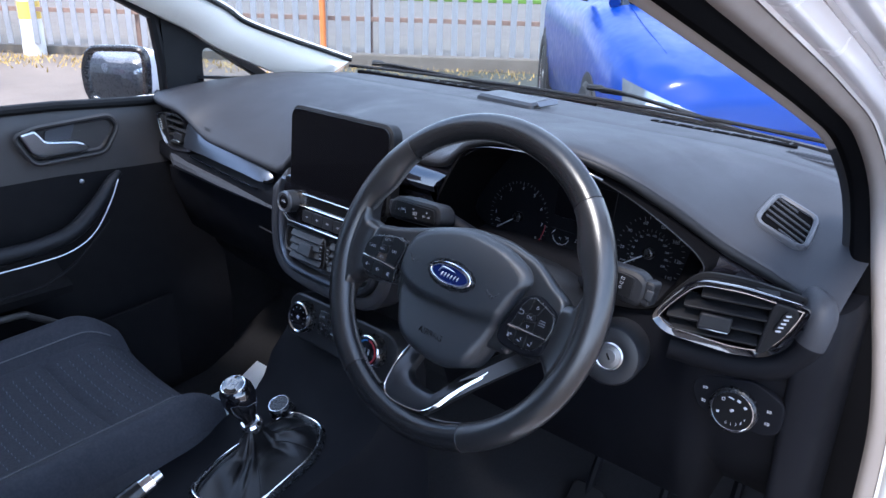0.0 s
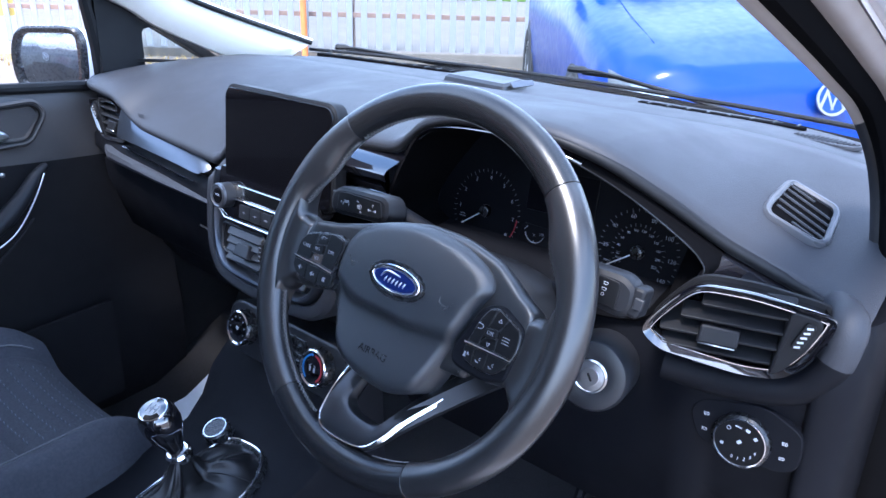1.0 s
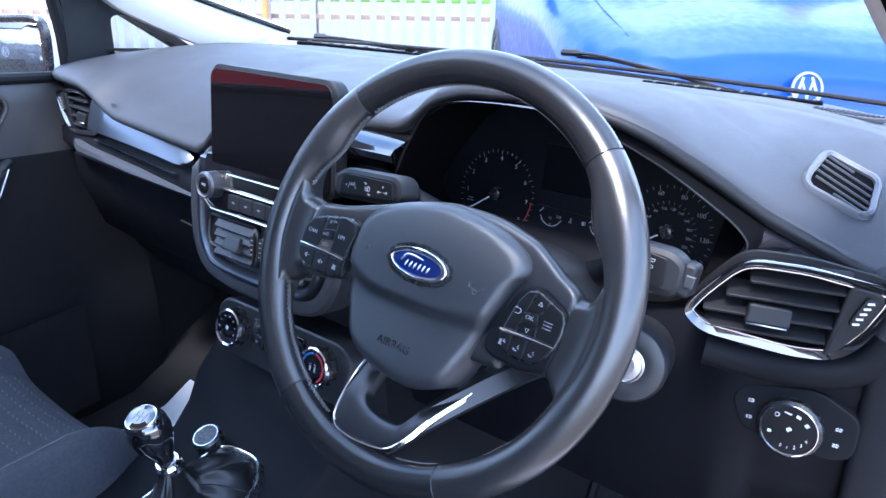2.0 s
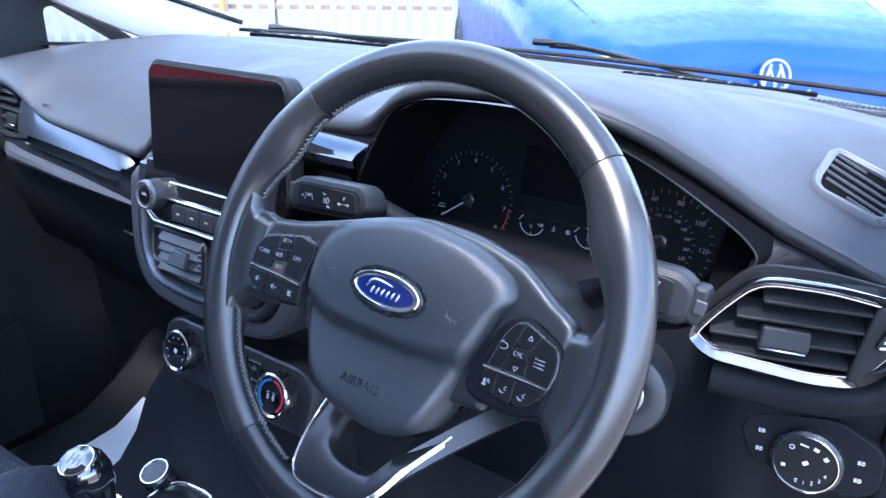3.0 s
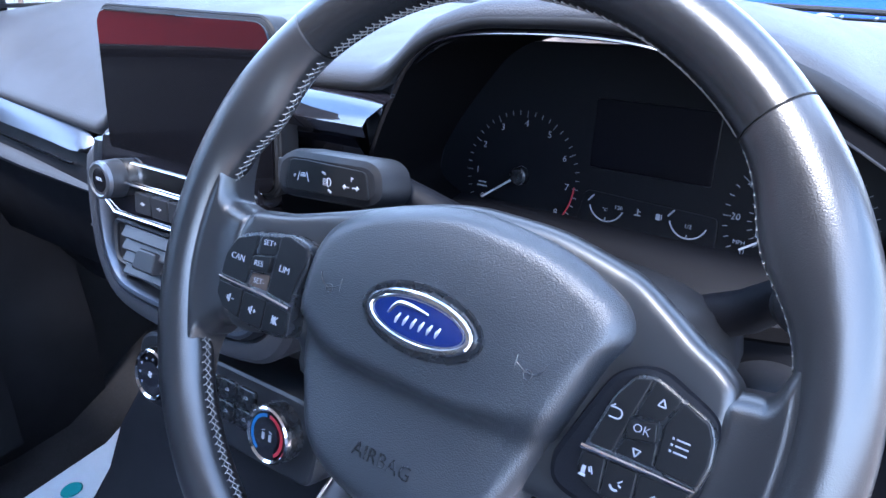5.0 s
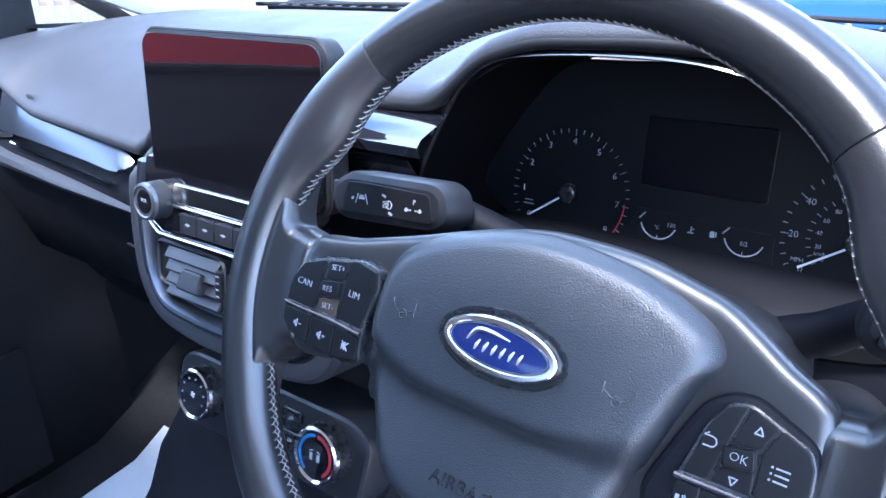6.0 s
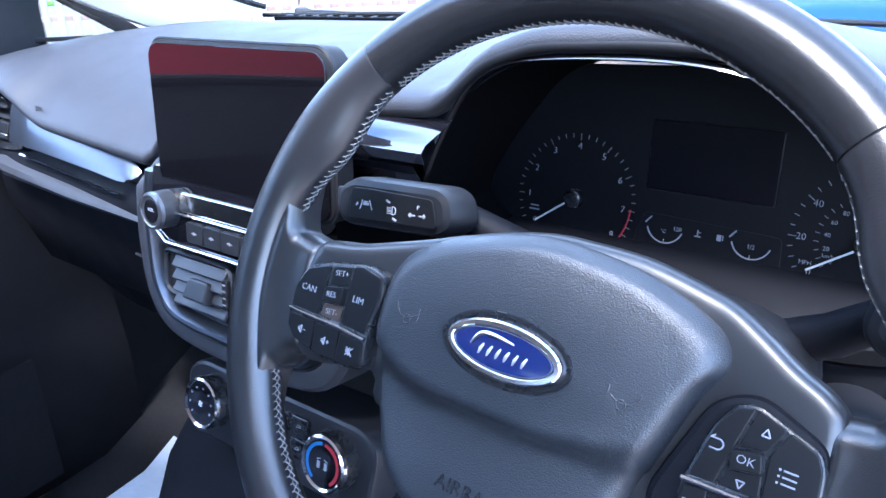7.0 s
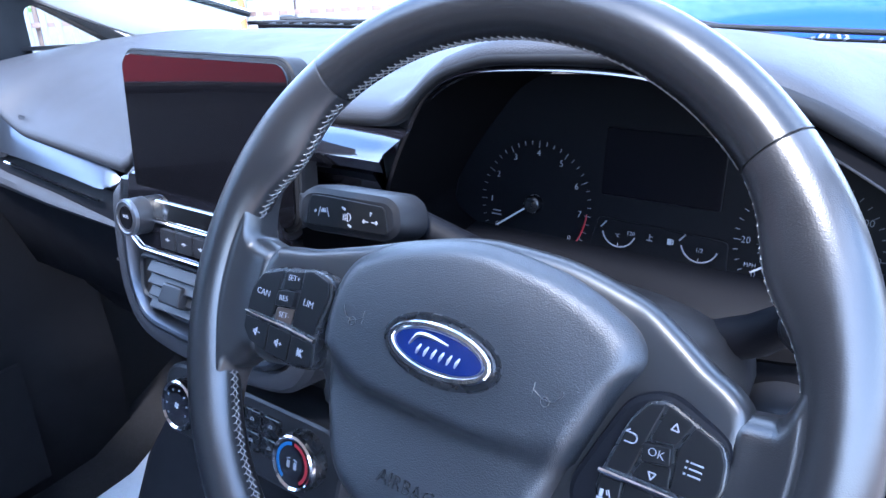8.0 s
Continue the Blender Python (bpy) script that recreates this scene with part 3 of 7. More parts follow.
    arm_in = [(0.0140, -0.128), (0.0240, -0.122), (0.0335, -0.100), (0.048, -0.075), (0.066, -0.055)]
    oo = [V(-0.0440, -0.088, 0), V(-0.0432, -0.112, 0), V(-0.0400, -0.136, 0), V(-0.0372, -0.1465, 0), V(-0.0290, -0.1518, 0), V(-0.008, -0.1525, 0)] + [V(x, y, 0) for x, y in reversed(arm_out)]
    ii = [V(-0.0262, -0.088, 0), V(-0.0240, -0.112, 0), V(-0.0222, -0.1195, 0), V(-0.010, -0.1265, 0)] + [V(x, y, 0) for x, y in arm_in]

    def along(pts, n):
        pts = catmull(pts, 6, False)
        acc = [0.0]
        for p, q in zip(pts, pts[1:]):
            acc.append(acc[-1] + (q - p).length)
        return [V(*(float(np.interp(acc[-1] * k / n, acc, [p[c_] for p in pts])) for c_ in (0, 1))) for k in range(n + 1)]
    lv = []
    for p, q in zip(along(oo, 48), along(ii, 48)):
        lv.append([vpt(*p) + V(0, 0, -0.014), vpt(*p) + V(0, 0, -0.001), vpt(*p.lerp(q, 0.06)) + V(0, 0, -0.0005), vpt(*p.lerp(q, 0.5)) + V(0, 0, -0.0025), vpt(*p.lerp(q, 0.94)) + V(0, 0, -0.003), vpt(*q) + V(0, 0, -0.005), vpt(*q) + V(0, 0, -0.016)])
    part("lower_spoke", rings(lv), SPOKE, w, "dark silver forked lower spoke", sharp=50)
    edge = catmull([vpt(p.x, p.y) for p in oo[:-1]] + [vpt(oo[-2].x, oo[-2].y).lerp(vpt(oo[-1].x, oo[-1].y), 0.25)], 6, False)
    part("bright_edge", tube([p + V(0, 0, 0.0004) for p in edge], [0.0011 * min(1.0, 0.15 + 0.06 * (len(edge) - 1 - i)) for i in range(len(edge))], 8), CHROME, w, "bright chrome edge of the lower spoke")
    # the broad chrome blade under the edge, on the arm and round the bottom
    blade = edge[22:]
    nb = len(blade)
    part("chrome_blade", rings([[p + V(0.0006, -0.0004, -0.001), p + V(0.0006, -0.0006, -0.001) + V(0.0015, -0.0011, -0.0010) * math.sin(math.pi * min(1, (i + 1) / nb)) ** 0.7, p + V(0.0004, -0.0004, -0.004) + V(0.0015, -0.0011, -0.0018) * math.sin(math.pi * min(1, (i + 1) / nb)) ** 0.7, p + V(0.0, 0.0, -0.004)] for i, p in enumerate(blade)]), BAND_CHROME, w, "broad chrome blade of the spoke arm")
    lower_arm = [V(0.008, -0.160, -0.004), V(0.022, -0.147, -0.008), V(0.040, -0.123, -0.016), V(0.064, -0.094, -0.028), V(0.090, -0.066, -0.036), V(0.108, -0.050, -0.034)]
    part("spoke_underside", rings([[p + V(-0.012, 0.008, 0.004), p, p + V(0, 0, -0.010), p + V(-0.012, 0.008, -0.010)] for p in catmull(lower_arm, 5, False)]), SPOKE, w, "dark silver underside of the spoke arm", sharp=40)
    return w


build_wheel()

# ---- steering column with its stalks and lock ----
col = thing("steering_column", pose(0, 0.14, 0.86), "black plastic steering column shroud with two stalks and a key lock", "steering column")
CI = Matrix.Translation((0, -0.14, -0.86))


def shroud():
    ax = V(0, 0.9157, -0.4019)
    up, c0 = V(0, 0.4019, 0.9157), V(0, 0.055, 0.914)
    lv = []
    for d, w, wr, h0, h1 in ((0.0, 0.046, 0.070, -0.045, 0.018), (0.004, 0.054, 0.084, -0.052, 0.028), (0.014, 0.060, 0.096, -0.056, 0.035), (0.05, 0.064, 0.106, -0.060, 0.036), (0.10, 0.066, 0.100, -0.064, 0.024), (0.14, 0.064, 0.08, -0.064, 0.008), (0.20, 0.060, 0.060, -0.060, 0.002)):
        ring = []
        for i in range(28):
            a = 2 * math.pi * i / 28
            ca, sa_ = math.cos(a), math.sin(a)
            x = (wr if ca > 0 else w) * math.copysign(abs(ca) ** 0.75, ca)
            y = (h1 if sa_ > 0 else -h0) * math.copysign(abs(sa_) ** 0.7, sa_)
            ring.append(c0 + ax * d + V(x, 0, 0) + up * y)
        lv.append(ring)
    return rings(lv)


part("shroud", shroud(), LIPBLACK, col, "grained grey-black shroud", m=CI)
hole_m = CI @ face(0.0873, 0.1150, 0.8814, 35, 20)
part("pocket_ring", lathe([(0.0125, -0.012), (0.0125, 0.000), (0.0115, 0.0012), (0.0092, 0.0010), (0.0088, -0.010)], 28), STALK, col, "round moulded pocket", m=hole_m)
part("pocket_floor", lathe([(0.0090, -0.012), (0.0090, -0.006), (0.004, -0.0055)], 24), LOWER, col, m=hole_m)
lock_m = CI @ face(0.121, 0.132, 0.826, 12, 14)
part("lock_surround", lathe([(0.036, -0.05), (0.036, -0.006), (0.033, -0.001), (0.024, 0.0015), (0.0172, 0.0)], 40), PLASTIC, col, "round grey-black lock surround", m=lock_m)
lk = part("ignition_lock", lathe([(0.0165, -0.004), (0.0165, 0.001), (0.0150, 0.0025), (0.0138, 0.0015), (0.009, 0.002), (0.0085, 0.0030), (0.006, 0.0030)], 36), SATIN, col, "round silver key lock", m=lock_m)
part("key_slot", slab(rrect(0.0022, 0.0085, 0.001), 0.003, 0.0003, 0.0036), RUBBER, lk, m=lock_m @ Matrix.Rotation(radians(30), 4, "Z"))


def stalk(side):
    """A flat stalk: arm, black head with printed marks, and an end cap."""
    m = CI @ (face(-0.135, 0.078, 0.952, 14, -8) @ at(0.003, -0.001, 0.0, 6.5) @ Matrix.Diagonal((1, 0.86, 1, 1)) if side < 0 else face(0.133, 0.082, 0.945, 14, 8) @ at(0, 0, 0, -9) @ Matrix.Diagonal((0.94, 1.0, 0.95, 1)))
    sgn = side
    inner = 0.052 if side < 0 else 0.012
    head = [(-sgn * inner, -0.010), (-sgn * (inner - 0.002), 0.008), (-sgn * (inner - 0.012), 0.0150), (sgn * 0.036, 0.0175), (sgn * 0.050, 0.010), (sgn * 0.052, -0.010), (sgn * 0.044, -0.0185), (-sgn * (inner - 0.012), -0.0185)]
    o = rpoly(head, 0.007)
    h = part("stalk_head", slab(o, 0.022, 0.006, 0.004), STALK, col, "black column stalk head", m=m)
    arm_x, dz = ((0.012, 0.050, 0.092), 0.0) if side < 0 else ((0.075, 0.108, 0.128), -0.006)
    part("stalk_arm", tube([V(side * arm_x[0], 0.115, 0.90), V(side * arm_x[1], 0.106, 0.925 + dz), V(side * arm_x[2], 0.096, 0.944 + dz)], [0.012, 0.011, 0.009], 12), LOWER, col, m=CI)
    face_o = rpoly([(-sgn * (inner - 0.010), -0.0125), (-sgn * (inner - 0.014), 0.0065), (sgn * 0.018, 0.0100), (sgn * 0.034, 0.0098), (sgn * 0.036, -0.0125)], 0.004)
    part("stalk_face", slab(face_o, 0.003, 0.0006, 0.0052), KEYCAP, h, "smooth face with white symbols", m=m)
    return h, m


hl, ml = stalk(-1)
zt = 0.0054
lamp = join(arc(0, 0, 0.0028, -90, 90, 0.0005, 10), bars([(-0.0003, 0, 0.0005, 0.0056, 0)] + [(-0.0030, -0.002 + 0.001 * i, 0.0034, 0.0005, 0) for i in range(5)] + [(-0.004, 0.0058, 0.0035, 0.0014, -25), (0.002, -0.0058, 0.0035, 0.0014, -25)]))
part("marking", lamp, GREYPRINT, hl, m=ml @ at(0.0052, -0.0036, zt, 0, 1.02))
part("marking", bars([(-0.0035, 0, 0.004, 0.0009, 0), (-0.0055, 0, 0.0022, 0.0022, 45), (0.0035, 0, 0.004, 0.0009, 0), (0.0055, 0, 0.0022, 0.0022, 45)]), GREYPRINT, hl, m=ml @ at(0.0262, -0.0050, zt, 0, 1.02))
part("marking", word("P", 0.0042), GREYPRINT, hl, m=ml @ at(0.0268, 0.0004, zt, 0, 1.02))
part("marking", bars([(-0.0070, 0, 0.0022, 0.0016, 45), (-0.0030, 0, 0.0005, 0.0070, -18), (0.0058, 0, 0.0005, 0.0070, 18), (0.0014, 0.0006, 0.0050, 0.0018, 0), (0.0014, 0.0022, 0.0034, 0.0008, 0)]), GREYPRINT, hl, m=ml @ at(-0.0205, -0.0018, zt, 0, 1.02))
part("lane_button", slab(rpoly([(-0.039, -0.0115), (-0.0355, 0.0060), (-0.0135, 0.0075), (-0.0135, -0.0115)], 0.003), 0.003, 0.0004, 0.0057), KEYCAP, hl, m=ml @ at(0, 0, -0.0008))
part("end_button", slab(rrect(0.006, 0.016, 0.0015), 0.014, 0.001, 0.0), PLASTIC, hl, m=ml @ at(-0.054, 0.001, -0.002))
hr, mr_ = stalk(1)
for j, yy in enumerate((0.0055, 0.0005, -0.0040)):
    part("marking", join(bars([(0, 0.0008, 0.0042, 0.0005, 0), (0, -0.0012, 0.0030, 0.0005, 0), (-0.0019, 0, 0.0005, 0.0022, 12), (0.0019, 0, 0.0005, 0.0022, -12)]) if j < 2 else arc(0, 0, 0.0013, 0, 359, 0.0005, 12)), GREYPRINT, hr, m=mr_ @ at(0.022, yy, zt))
    part("marking", join(bars([(0, 0.0008, 0.0036, 0.0005, 0), (0, -0.0010, 0.0022, 0.0005, 0)]) if j < 2 else arc(0, 0, 0.0013, 0, 359, 0.0005, 12)), GREYPRINT, hr, m=mr_ @ at(0.008, yy, zt))
part("end_switch", slab(rrect(0.012, 0.026, 0.004), 0.022, 0.003, 0.0), STALK, hr, "worn end switch", m=mr_ @ at(0.051, -0.001, 0.003))
part("end_slider", slab(rrect(0.008, 0.010, 0.001), 0.004, 0.001, 0.0), PLASTIC, hr, m=mr_ @ at(0.054, -0.001, 0.0055))

# ---- dashboard ----
dash = thing("dashboard", pose(MID, 0.3, 0.8), "dark grey soft-touch dashboard with gloss black and chrome trim", "dashboard")
DI = Matrix.Translation((-MID, -0.3, -0.8))
EDGE = [(-1.06, 0.235, 0.955), (-1.0, 0.200, 0.960), (-0.96, 0.185, 0.962), (-0.85, 0.170, 0.960), (-0.815, 0.167, 0.950), (-0.785, 0.168, 0.932), (-0.75, 0.167, 0.922), (-0.57, 0.161, 0.912), (-0.515, 0.155, 0.912), (-0.475, 0.155, 0.95), (-0.44, 0.165, 0.98),
        (-0.22, 0.165, 0.988), (-0.165, 0.163, 0.992), (-0.145, 0.160, 1.005), (-0.12, 0.158, 1.027), (-0.08, 0.156, 1.040), (-0.01, 0.158, 1.043), (0.04, 0.160, 1.041), (0.075, 0.167, 1.032), (0.10, 0.177, 1.022), (0.15, 0.206, 0.988), (0.19, 0.229, 0.957), (0.23, 0.250, 0.935), (0.255, 0.257, 0.924), (0.278, 0.252, 0.918), (0.298, 0.234, 0.919), (0.312, 0.216, 0.912), (0.345, 0.208, 0.89), (0.40, 0.21, 0.88)]
TOPS = [(-1.06, 0.96, 0.35), (-1.0, 0.975, 0.42), (-0.92, 0.995, 0.46), (-0.8, 1.002, 0.475), (-0.3, 1.004, 0.475), (0.1, 1.004, 0.47), (0.2, 0.999, 0.455), (0.26, 0.990, 0.45), (0.33, 0.975, 0.43), (0.40, 0.94, 0.40)]
BACK = [(-1.06, 0.50), (-0.92, 0.625), (-0.8, 0.655), (-0.345, 0.69), (0.1, 0.655), (0.23, 0.625), (0.40, 0.48)]


def pad_section(x):
    ye, ze = soft_interp(x, EDGE, 1, 0.012), soft_interp(x, EDGE, 2, 0.012)
    zt_, yc = soft_interp(x, TOPS, 1, 0.04), soft_interp(x, TOPS, 2, 0.04)
    yb = interp(x, BACK, 1)
    drop = zt_ - ze
    k = smoothstep((x - 0.08) / 0.10)
    c1 = V(0, yc - 0.4 * (yc - ye), zt_ + 0.006 * (1 - k) + max(0, -drop) * 0.6 - 0.08 * k * max(drop, 0))
    c2 = V(0, ye + (0.16 + 0.12 * k) * (yc - ye), ze + (0.55 - 0.12 * k) * max(drop, 0) + 0.012 * (1 - k) + 0.004)
    p0, p3 = V(0, yc, zt_ + 0.004), V(0, ye, ze + 0.006)
    out = [(yb, zt_ - 0.045), (yb - 0.01, zt_ - 0.018), (yb - 0.03, zt_ - 0.010), (yc + 0.05, zt_ - 0.002), (yc + 0.016, zt_ - 0.001), (yc + 0.010, zt_ - 0.003), (yc + 0.004, zt_ + 0.001)]
    for i in range(15):
        t = i / 14
        p = p0 * (1 - t) ** 3 + c1 * 3 * t * (1 - t) ** 2 + c2 * 3 * t * t * (1 - t) + p3 * t ** 3
        out.append((p.y, p.z))
    out += [(ye - 0.004, ze + 0.002), (ye - 0.005, ze - 0.003), (ye - 0.002, ze - 0.008), (ye + 0.006, ze - 0.011), (ye + 0.05, ze - 0.013)]
    return out


xs = sorted(set([round(v, 4) for v in np.linspace(-1.04, 0.322, 70)] + [round(v, 4) for v in np.linspace(-0.18, 0.1, 22)] + [round(v, 4) for v in np.linspace(-0.85, -0.72, 14)]))
part("top_pad", rings([[V(x, y, z) for y, z in pad_section(x)] for x in xs], closed=False), PAD, dash, "grained dark grey soft top pad", m=DI, sharp=60)


def pad_height(x, y):
    s = pad_section(x)[3:22]
    s = sorted(s)
    return float(np.interp(y, [p[0] for p in s], [p[1] for p in s]))


# the dark rounded lip under the edge of the pad
lip_xs = [float(v) for v in np.linspace(-0.250, 0.285, 80)]
lip_path = [V(x, soft_interp(x, EDGE, 1, 0.012) - 0.0015, soft_interp(x, EDGE, 2, 0.012) - 0.0042) for x in lip_xs]
part("pad_lip", tube(lip_path, [0.0042 + 0.0022 * smoothstep((x - 0.0) / 0.15) for x in lip_xs], 12), LIPBLACK, dash, "black rounded lip under the pad edge", m=DI)

# lower face of the dashboard
FACE = [(-1.06, 0.24), (-1.0, 0.205), (-0.85, 0.178), (-0.56, 0.165), (-0.50, 0.16), (-0.46, 0.17), (-0.2, 0.18), (-0.16, 0.2), (0.16, 0.2), (0.2, 0.185), (0.31, 0.21), (0.36, 0.24), (0.40, 0.25)]


def lower_section(x):
    y0, z0 = soft_interp(x, FACE, 1, 0.02), soft_interp(x, EDGE, 2, 0.02)
    if -0.2 < x < 0.2:
        z0 = 0.90
        return [(0.26, z0 - 0.01), (y0, z0 - 0.02), (y0 - 0.012, 0.86), (y0 - 0.005, 0.80), (y0, 0.72), (0.22, 0.62), (0.30, 0.56)]
    if x > 0:
        return [(y0 + 0.05, z0 - 0.013), (y0 + 0.012, z0 - 0.015), (y0 - 0.006, 0.88), (y0 - 0.008, 0.845), (y0 + 0.000, 0.80), (y0 + 0.01, 0.72), (0.30, 0.62)]
    return [(y0 + 0.05, z0 - 0.013), (y0 + 0.006, z0 - 0.015), (y0 + 0.004, 0.878), (y0 - 0.010, 0.868), (y0 - 0.012, 0.845), (y0 + 0.02, 0.825), (y0 + 0.10, 0.62)]


xs2 = [float(v) for v in np.linspace(-1.04, 0.318, 80)]
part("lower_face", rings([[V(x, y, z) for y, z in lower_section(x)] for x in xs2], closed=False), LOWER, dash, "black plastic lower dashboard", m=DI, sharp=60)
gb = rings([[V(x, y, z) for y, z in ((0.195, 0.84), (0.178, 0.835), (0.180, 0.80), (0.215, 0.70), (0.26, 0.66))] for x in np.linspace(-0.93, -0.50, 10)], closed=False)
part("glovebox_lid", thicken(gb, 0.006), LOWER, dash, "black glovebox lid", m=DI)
part("glovebox_edge", tube([V(-0.62, 0.176, 0.782), V(-0.52, 0.172, 0.778)], 0.0016, 6), DARK_SILVER, dash, m=DI)

# the instrument binnacle
LIP = [(-0.192, 0.178, 0.905), (-0.178, 0.170, 0.940), (-0.152, 0.163, 0.980), (-0.126, 0.158, 1.010), (-0.085, 0.156, 1.026), (0.0, 0.158, 1.029), (0.052, 0.164, 1.020), (0.105, 0.180, 0.996), (0.150, 0.194, 0.967), (0.180, 0.200, 0.945), (0.186, 0.198, 0.928), (0.160, 0.19, 0.895), (0.12, 0.185, 0.870), (0.0, 0.18, 0.862), (-0.12, 0.18, 0.868), (-0.175, 0.18, 0.885)]
lip = catmull(LIP, 6)
rear = [V(p.x * 0.93, 0.262 - (p.z - 0.93) * -0.18, 0.935 + (p.z - 0.935) * 0.86) for p in lip]
mid_ = [a.lerp(b, 0.5) for a, b in zip(lip, rear)]
outw = [V(p.x * 1.025, p.y - 0.001, 0.945 + (p.z - 0.945) * 1.05) for p in lip]
outb = [V(p.x * 1.04, soft_interp(p.x * 1.04, EDGE, 1, 0.02) + 0.004, soft_interp(p.x * 1.04, EDGE, 2, 0.02) - 0.0115) if p.z > 0.938 else V(p.x * 1.05, p.y + 0.03, 0.945 + (p.z - 0.945) * 1.13) for p in lip]
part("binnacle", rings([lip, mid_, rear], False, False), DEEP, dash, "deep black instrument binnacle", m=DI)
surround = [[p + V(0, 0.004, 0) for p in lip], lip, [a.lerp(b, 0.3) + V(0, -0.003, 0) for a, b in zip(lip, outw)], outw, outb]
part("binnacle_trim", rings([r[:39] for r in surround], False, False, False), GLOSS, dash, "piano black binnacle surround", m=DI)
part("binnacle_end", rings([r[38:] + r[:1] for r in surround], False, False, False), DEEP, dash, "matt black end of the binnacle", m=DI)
part("binnacle_bead", tube([p.lerp(c_, 0.25) + V(0, -0.003, 0) for p, c_ in list(zip(lip, outw))[36:62]], 0.0008, 6), SPOKE, dash, "thin bright bead", m=DI)

# instrument cluster
cl = thing("instrument_cluster", face(0, 0.253, 0.924, 10), "black instrument cluster with two analogue dials and a dark display", "instrument panel")
plate_o = rpoly([(-0.186, -0.058), (-0.175, 0.02), (-0.130, 0.085), (0.03, 0.090), (0.10, 0.062), (0.172, 0.015), (0.176, -0.01), (0.14, -0.058)], 0.03, 6)
part("dial_plate", slab(plate_o, 0.01, 0.002), CLEAR_DARK, cl, "matt black dial plate")


def dial(cx, cy, r, gap, nums, a0, a1, size, minor, inner=None, needle=0.0, red=None):
    n = len(nums)
    tick = []
    for i in range((n - 1) * minor + 1):
        a = a0 + (a1 - a0) * i / ((n - 1) * minor)
        ln = 0.0052 if i % minor == 0 else 0.0032
        tick.append((cx + (r - ln / 2) * math.cos(radians(a)), cy + (r - ln / 2) * math.sin(radians(a)), ln, 0.0006, a))
    part("scale_marks", bars(tick, 0.0003), TICKS, cl, m=at(0, 0, 0.0005))
    for i, s in enumerate(nums):
        a = radians(a0 + (a1 - a0) * i / (n - 1))
        part("numeral", word(s, size), GREYPRINT, cl, m=at(cx + (r - gap) * math.cos(a), cy + (r - gap) * math.sin(a), 0.0006))
    if inner:
        m2 = len(inner)
        tk = []
        for i in range((m2 - 1) * 2 + 1):
            a = a0 + (a1 - a0) * 0.965 * i / ((m2 - 1) * 2)
            tk.append((cx + 0.0285 * math.cos(radians(a)), cy + 0.0285 * math.sin(radians(a)), 0.0030, 0.0005, a))
        part("scale_marks", bars(tk, 0.0003), TICKS, cl, m=at(0, 0, 0.0005))
        for i, s in enumerate(inner):
            a = radians(a0 + (a1 - a0) * 0.965 * i / (m2 - 1))
            part("numeral", word(s, size * 0.62), GREYPRINT, cl, m=at(cx + 0.0228 * math.cos(a), cy + 0.0228 * math.sin(a), 0.0006))
    if red:
        part("red_zone", arc(cx, cy, r - 0.0035, red[0], red[1], 0.0010), RED, cl, "red line zone", m=at(0, 0, 0.0006))
    nd = part("needle_hub", lathe([(0.0072, 0), (0.0068, 0.006), (0.005, 0.007)], 24), SATIN_BLACK, cl, m=at(cx, cy, 0))
    part("needle", bars([(0.020, 0, 0.034, 0.0013, 0)], 0.0012), WHITE, nd, "white pointer", m=at(cx, cy, 0.0045, needle))


dial(-0.1025, -0.0140, 0.0490, 0.0095, list("012345678"), 213.5, -34.5, 0.0070, 4, None, 215, (-2, -38))
dial(0.0966, -0.0130, 0.0455, 0.0080, ["0", "20", "40", "60", "80", "100", "120", "140"], 217.5, -36.5, 0.0064, 4, ["0", "20", "40", "60", "80", "100", "120", "140", "160", "180", "200", "220"], 214)
part("marking", word("MPH", 0.0040), GREYPRINT, cl, m=at(0.0640, -0.0300, 0.0006))
part("marking", word("km/h", 0.0036), GREYPRINT, cl, m=at(0.0765, -0.0235, 0.0006))
part("marking", bars([(0, 0.002, 0.007, 0.0010, 0), (0, -0.001, 0.009, 0.0010, 0)]), GREYPRINT, cl, m=at(-0.1365, -0.0265, 0.0006))
part("display", slab(rrect(0.088, 0.049, 0.002), 0.004, 0.0006, 0.001), DISPLAY, cl, "dark trip computer display", m=at(-0.0035, 0.0264, 0))
part("gauge_panel", slab(rpoly([(-0.055, -0.047), (-0.047, -0.0145), (0.0485, -0.0175), (0.050, -0.046)], 0.004), 0.004, 0.0006, 0.001), CLEAR_DARK, cl)
for gx, s in ((-0.0295, "120"), (0.0300, "1/2")):
    part("small_gauge", join(arc(gx, -0.0215, 0.0132, 195, 340, 0.0009), bars([(gx - 0.0125, -0.0195, 0.0065, 0.0011, 50), (gx, -0.0335, 0.0005, 0.003, 0)])), GREYPRINT, cl, m=at(0, 0, 0.0016))
    part("numeral", word(s, 0.0042), GREYPRINT, cl, m=at(gx + (0.009 if gx < 0 else 0.0), -0.0265 if gx > 0 else -0.0235, 0.0016))
part("marking", word("°C", 0.0036), GREYPRINT, cl, m=at(-0.0305, -0.0265, 0.0016))
part("marking", bars([(0, 0, 0.0030, 0.0042, 0), (0.0025, 0.0002, 0.0006, 0.0036, 0)]), GREYPRINT, cl, m=at(0.0087, -0.0241, 0.0016))
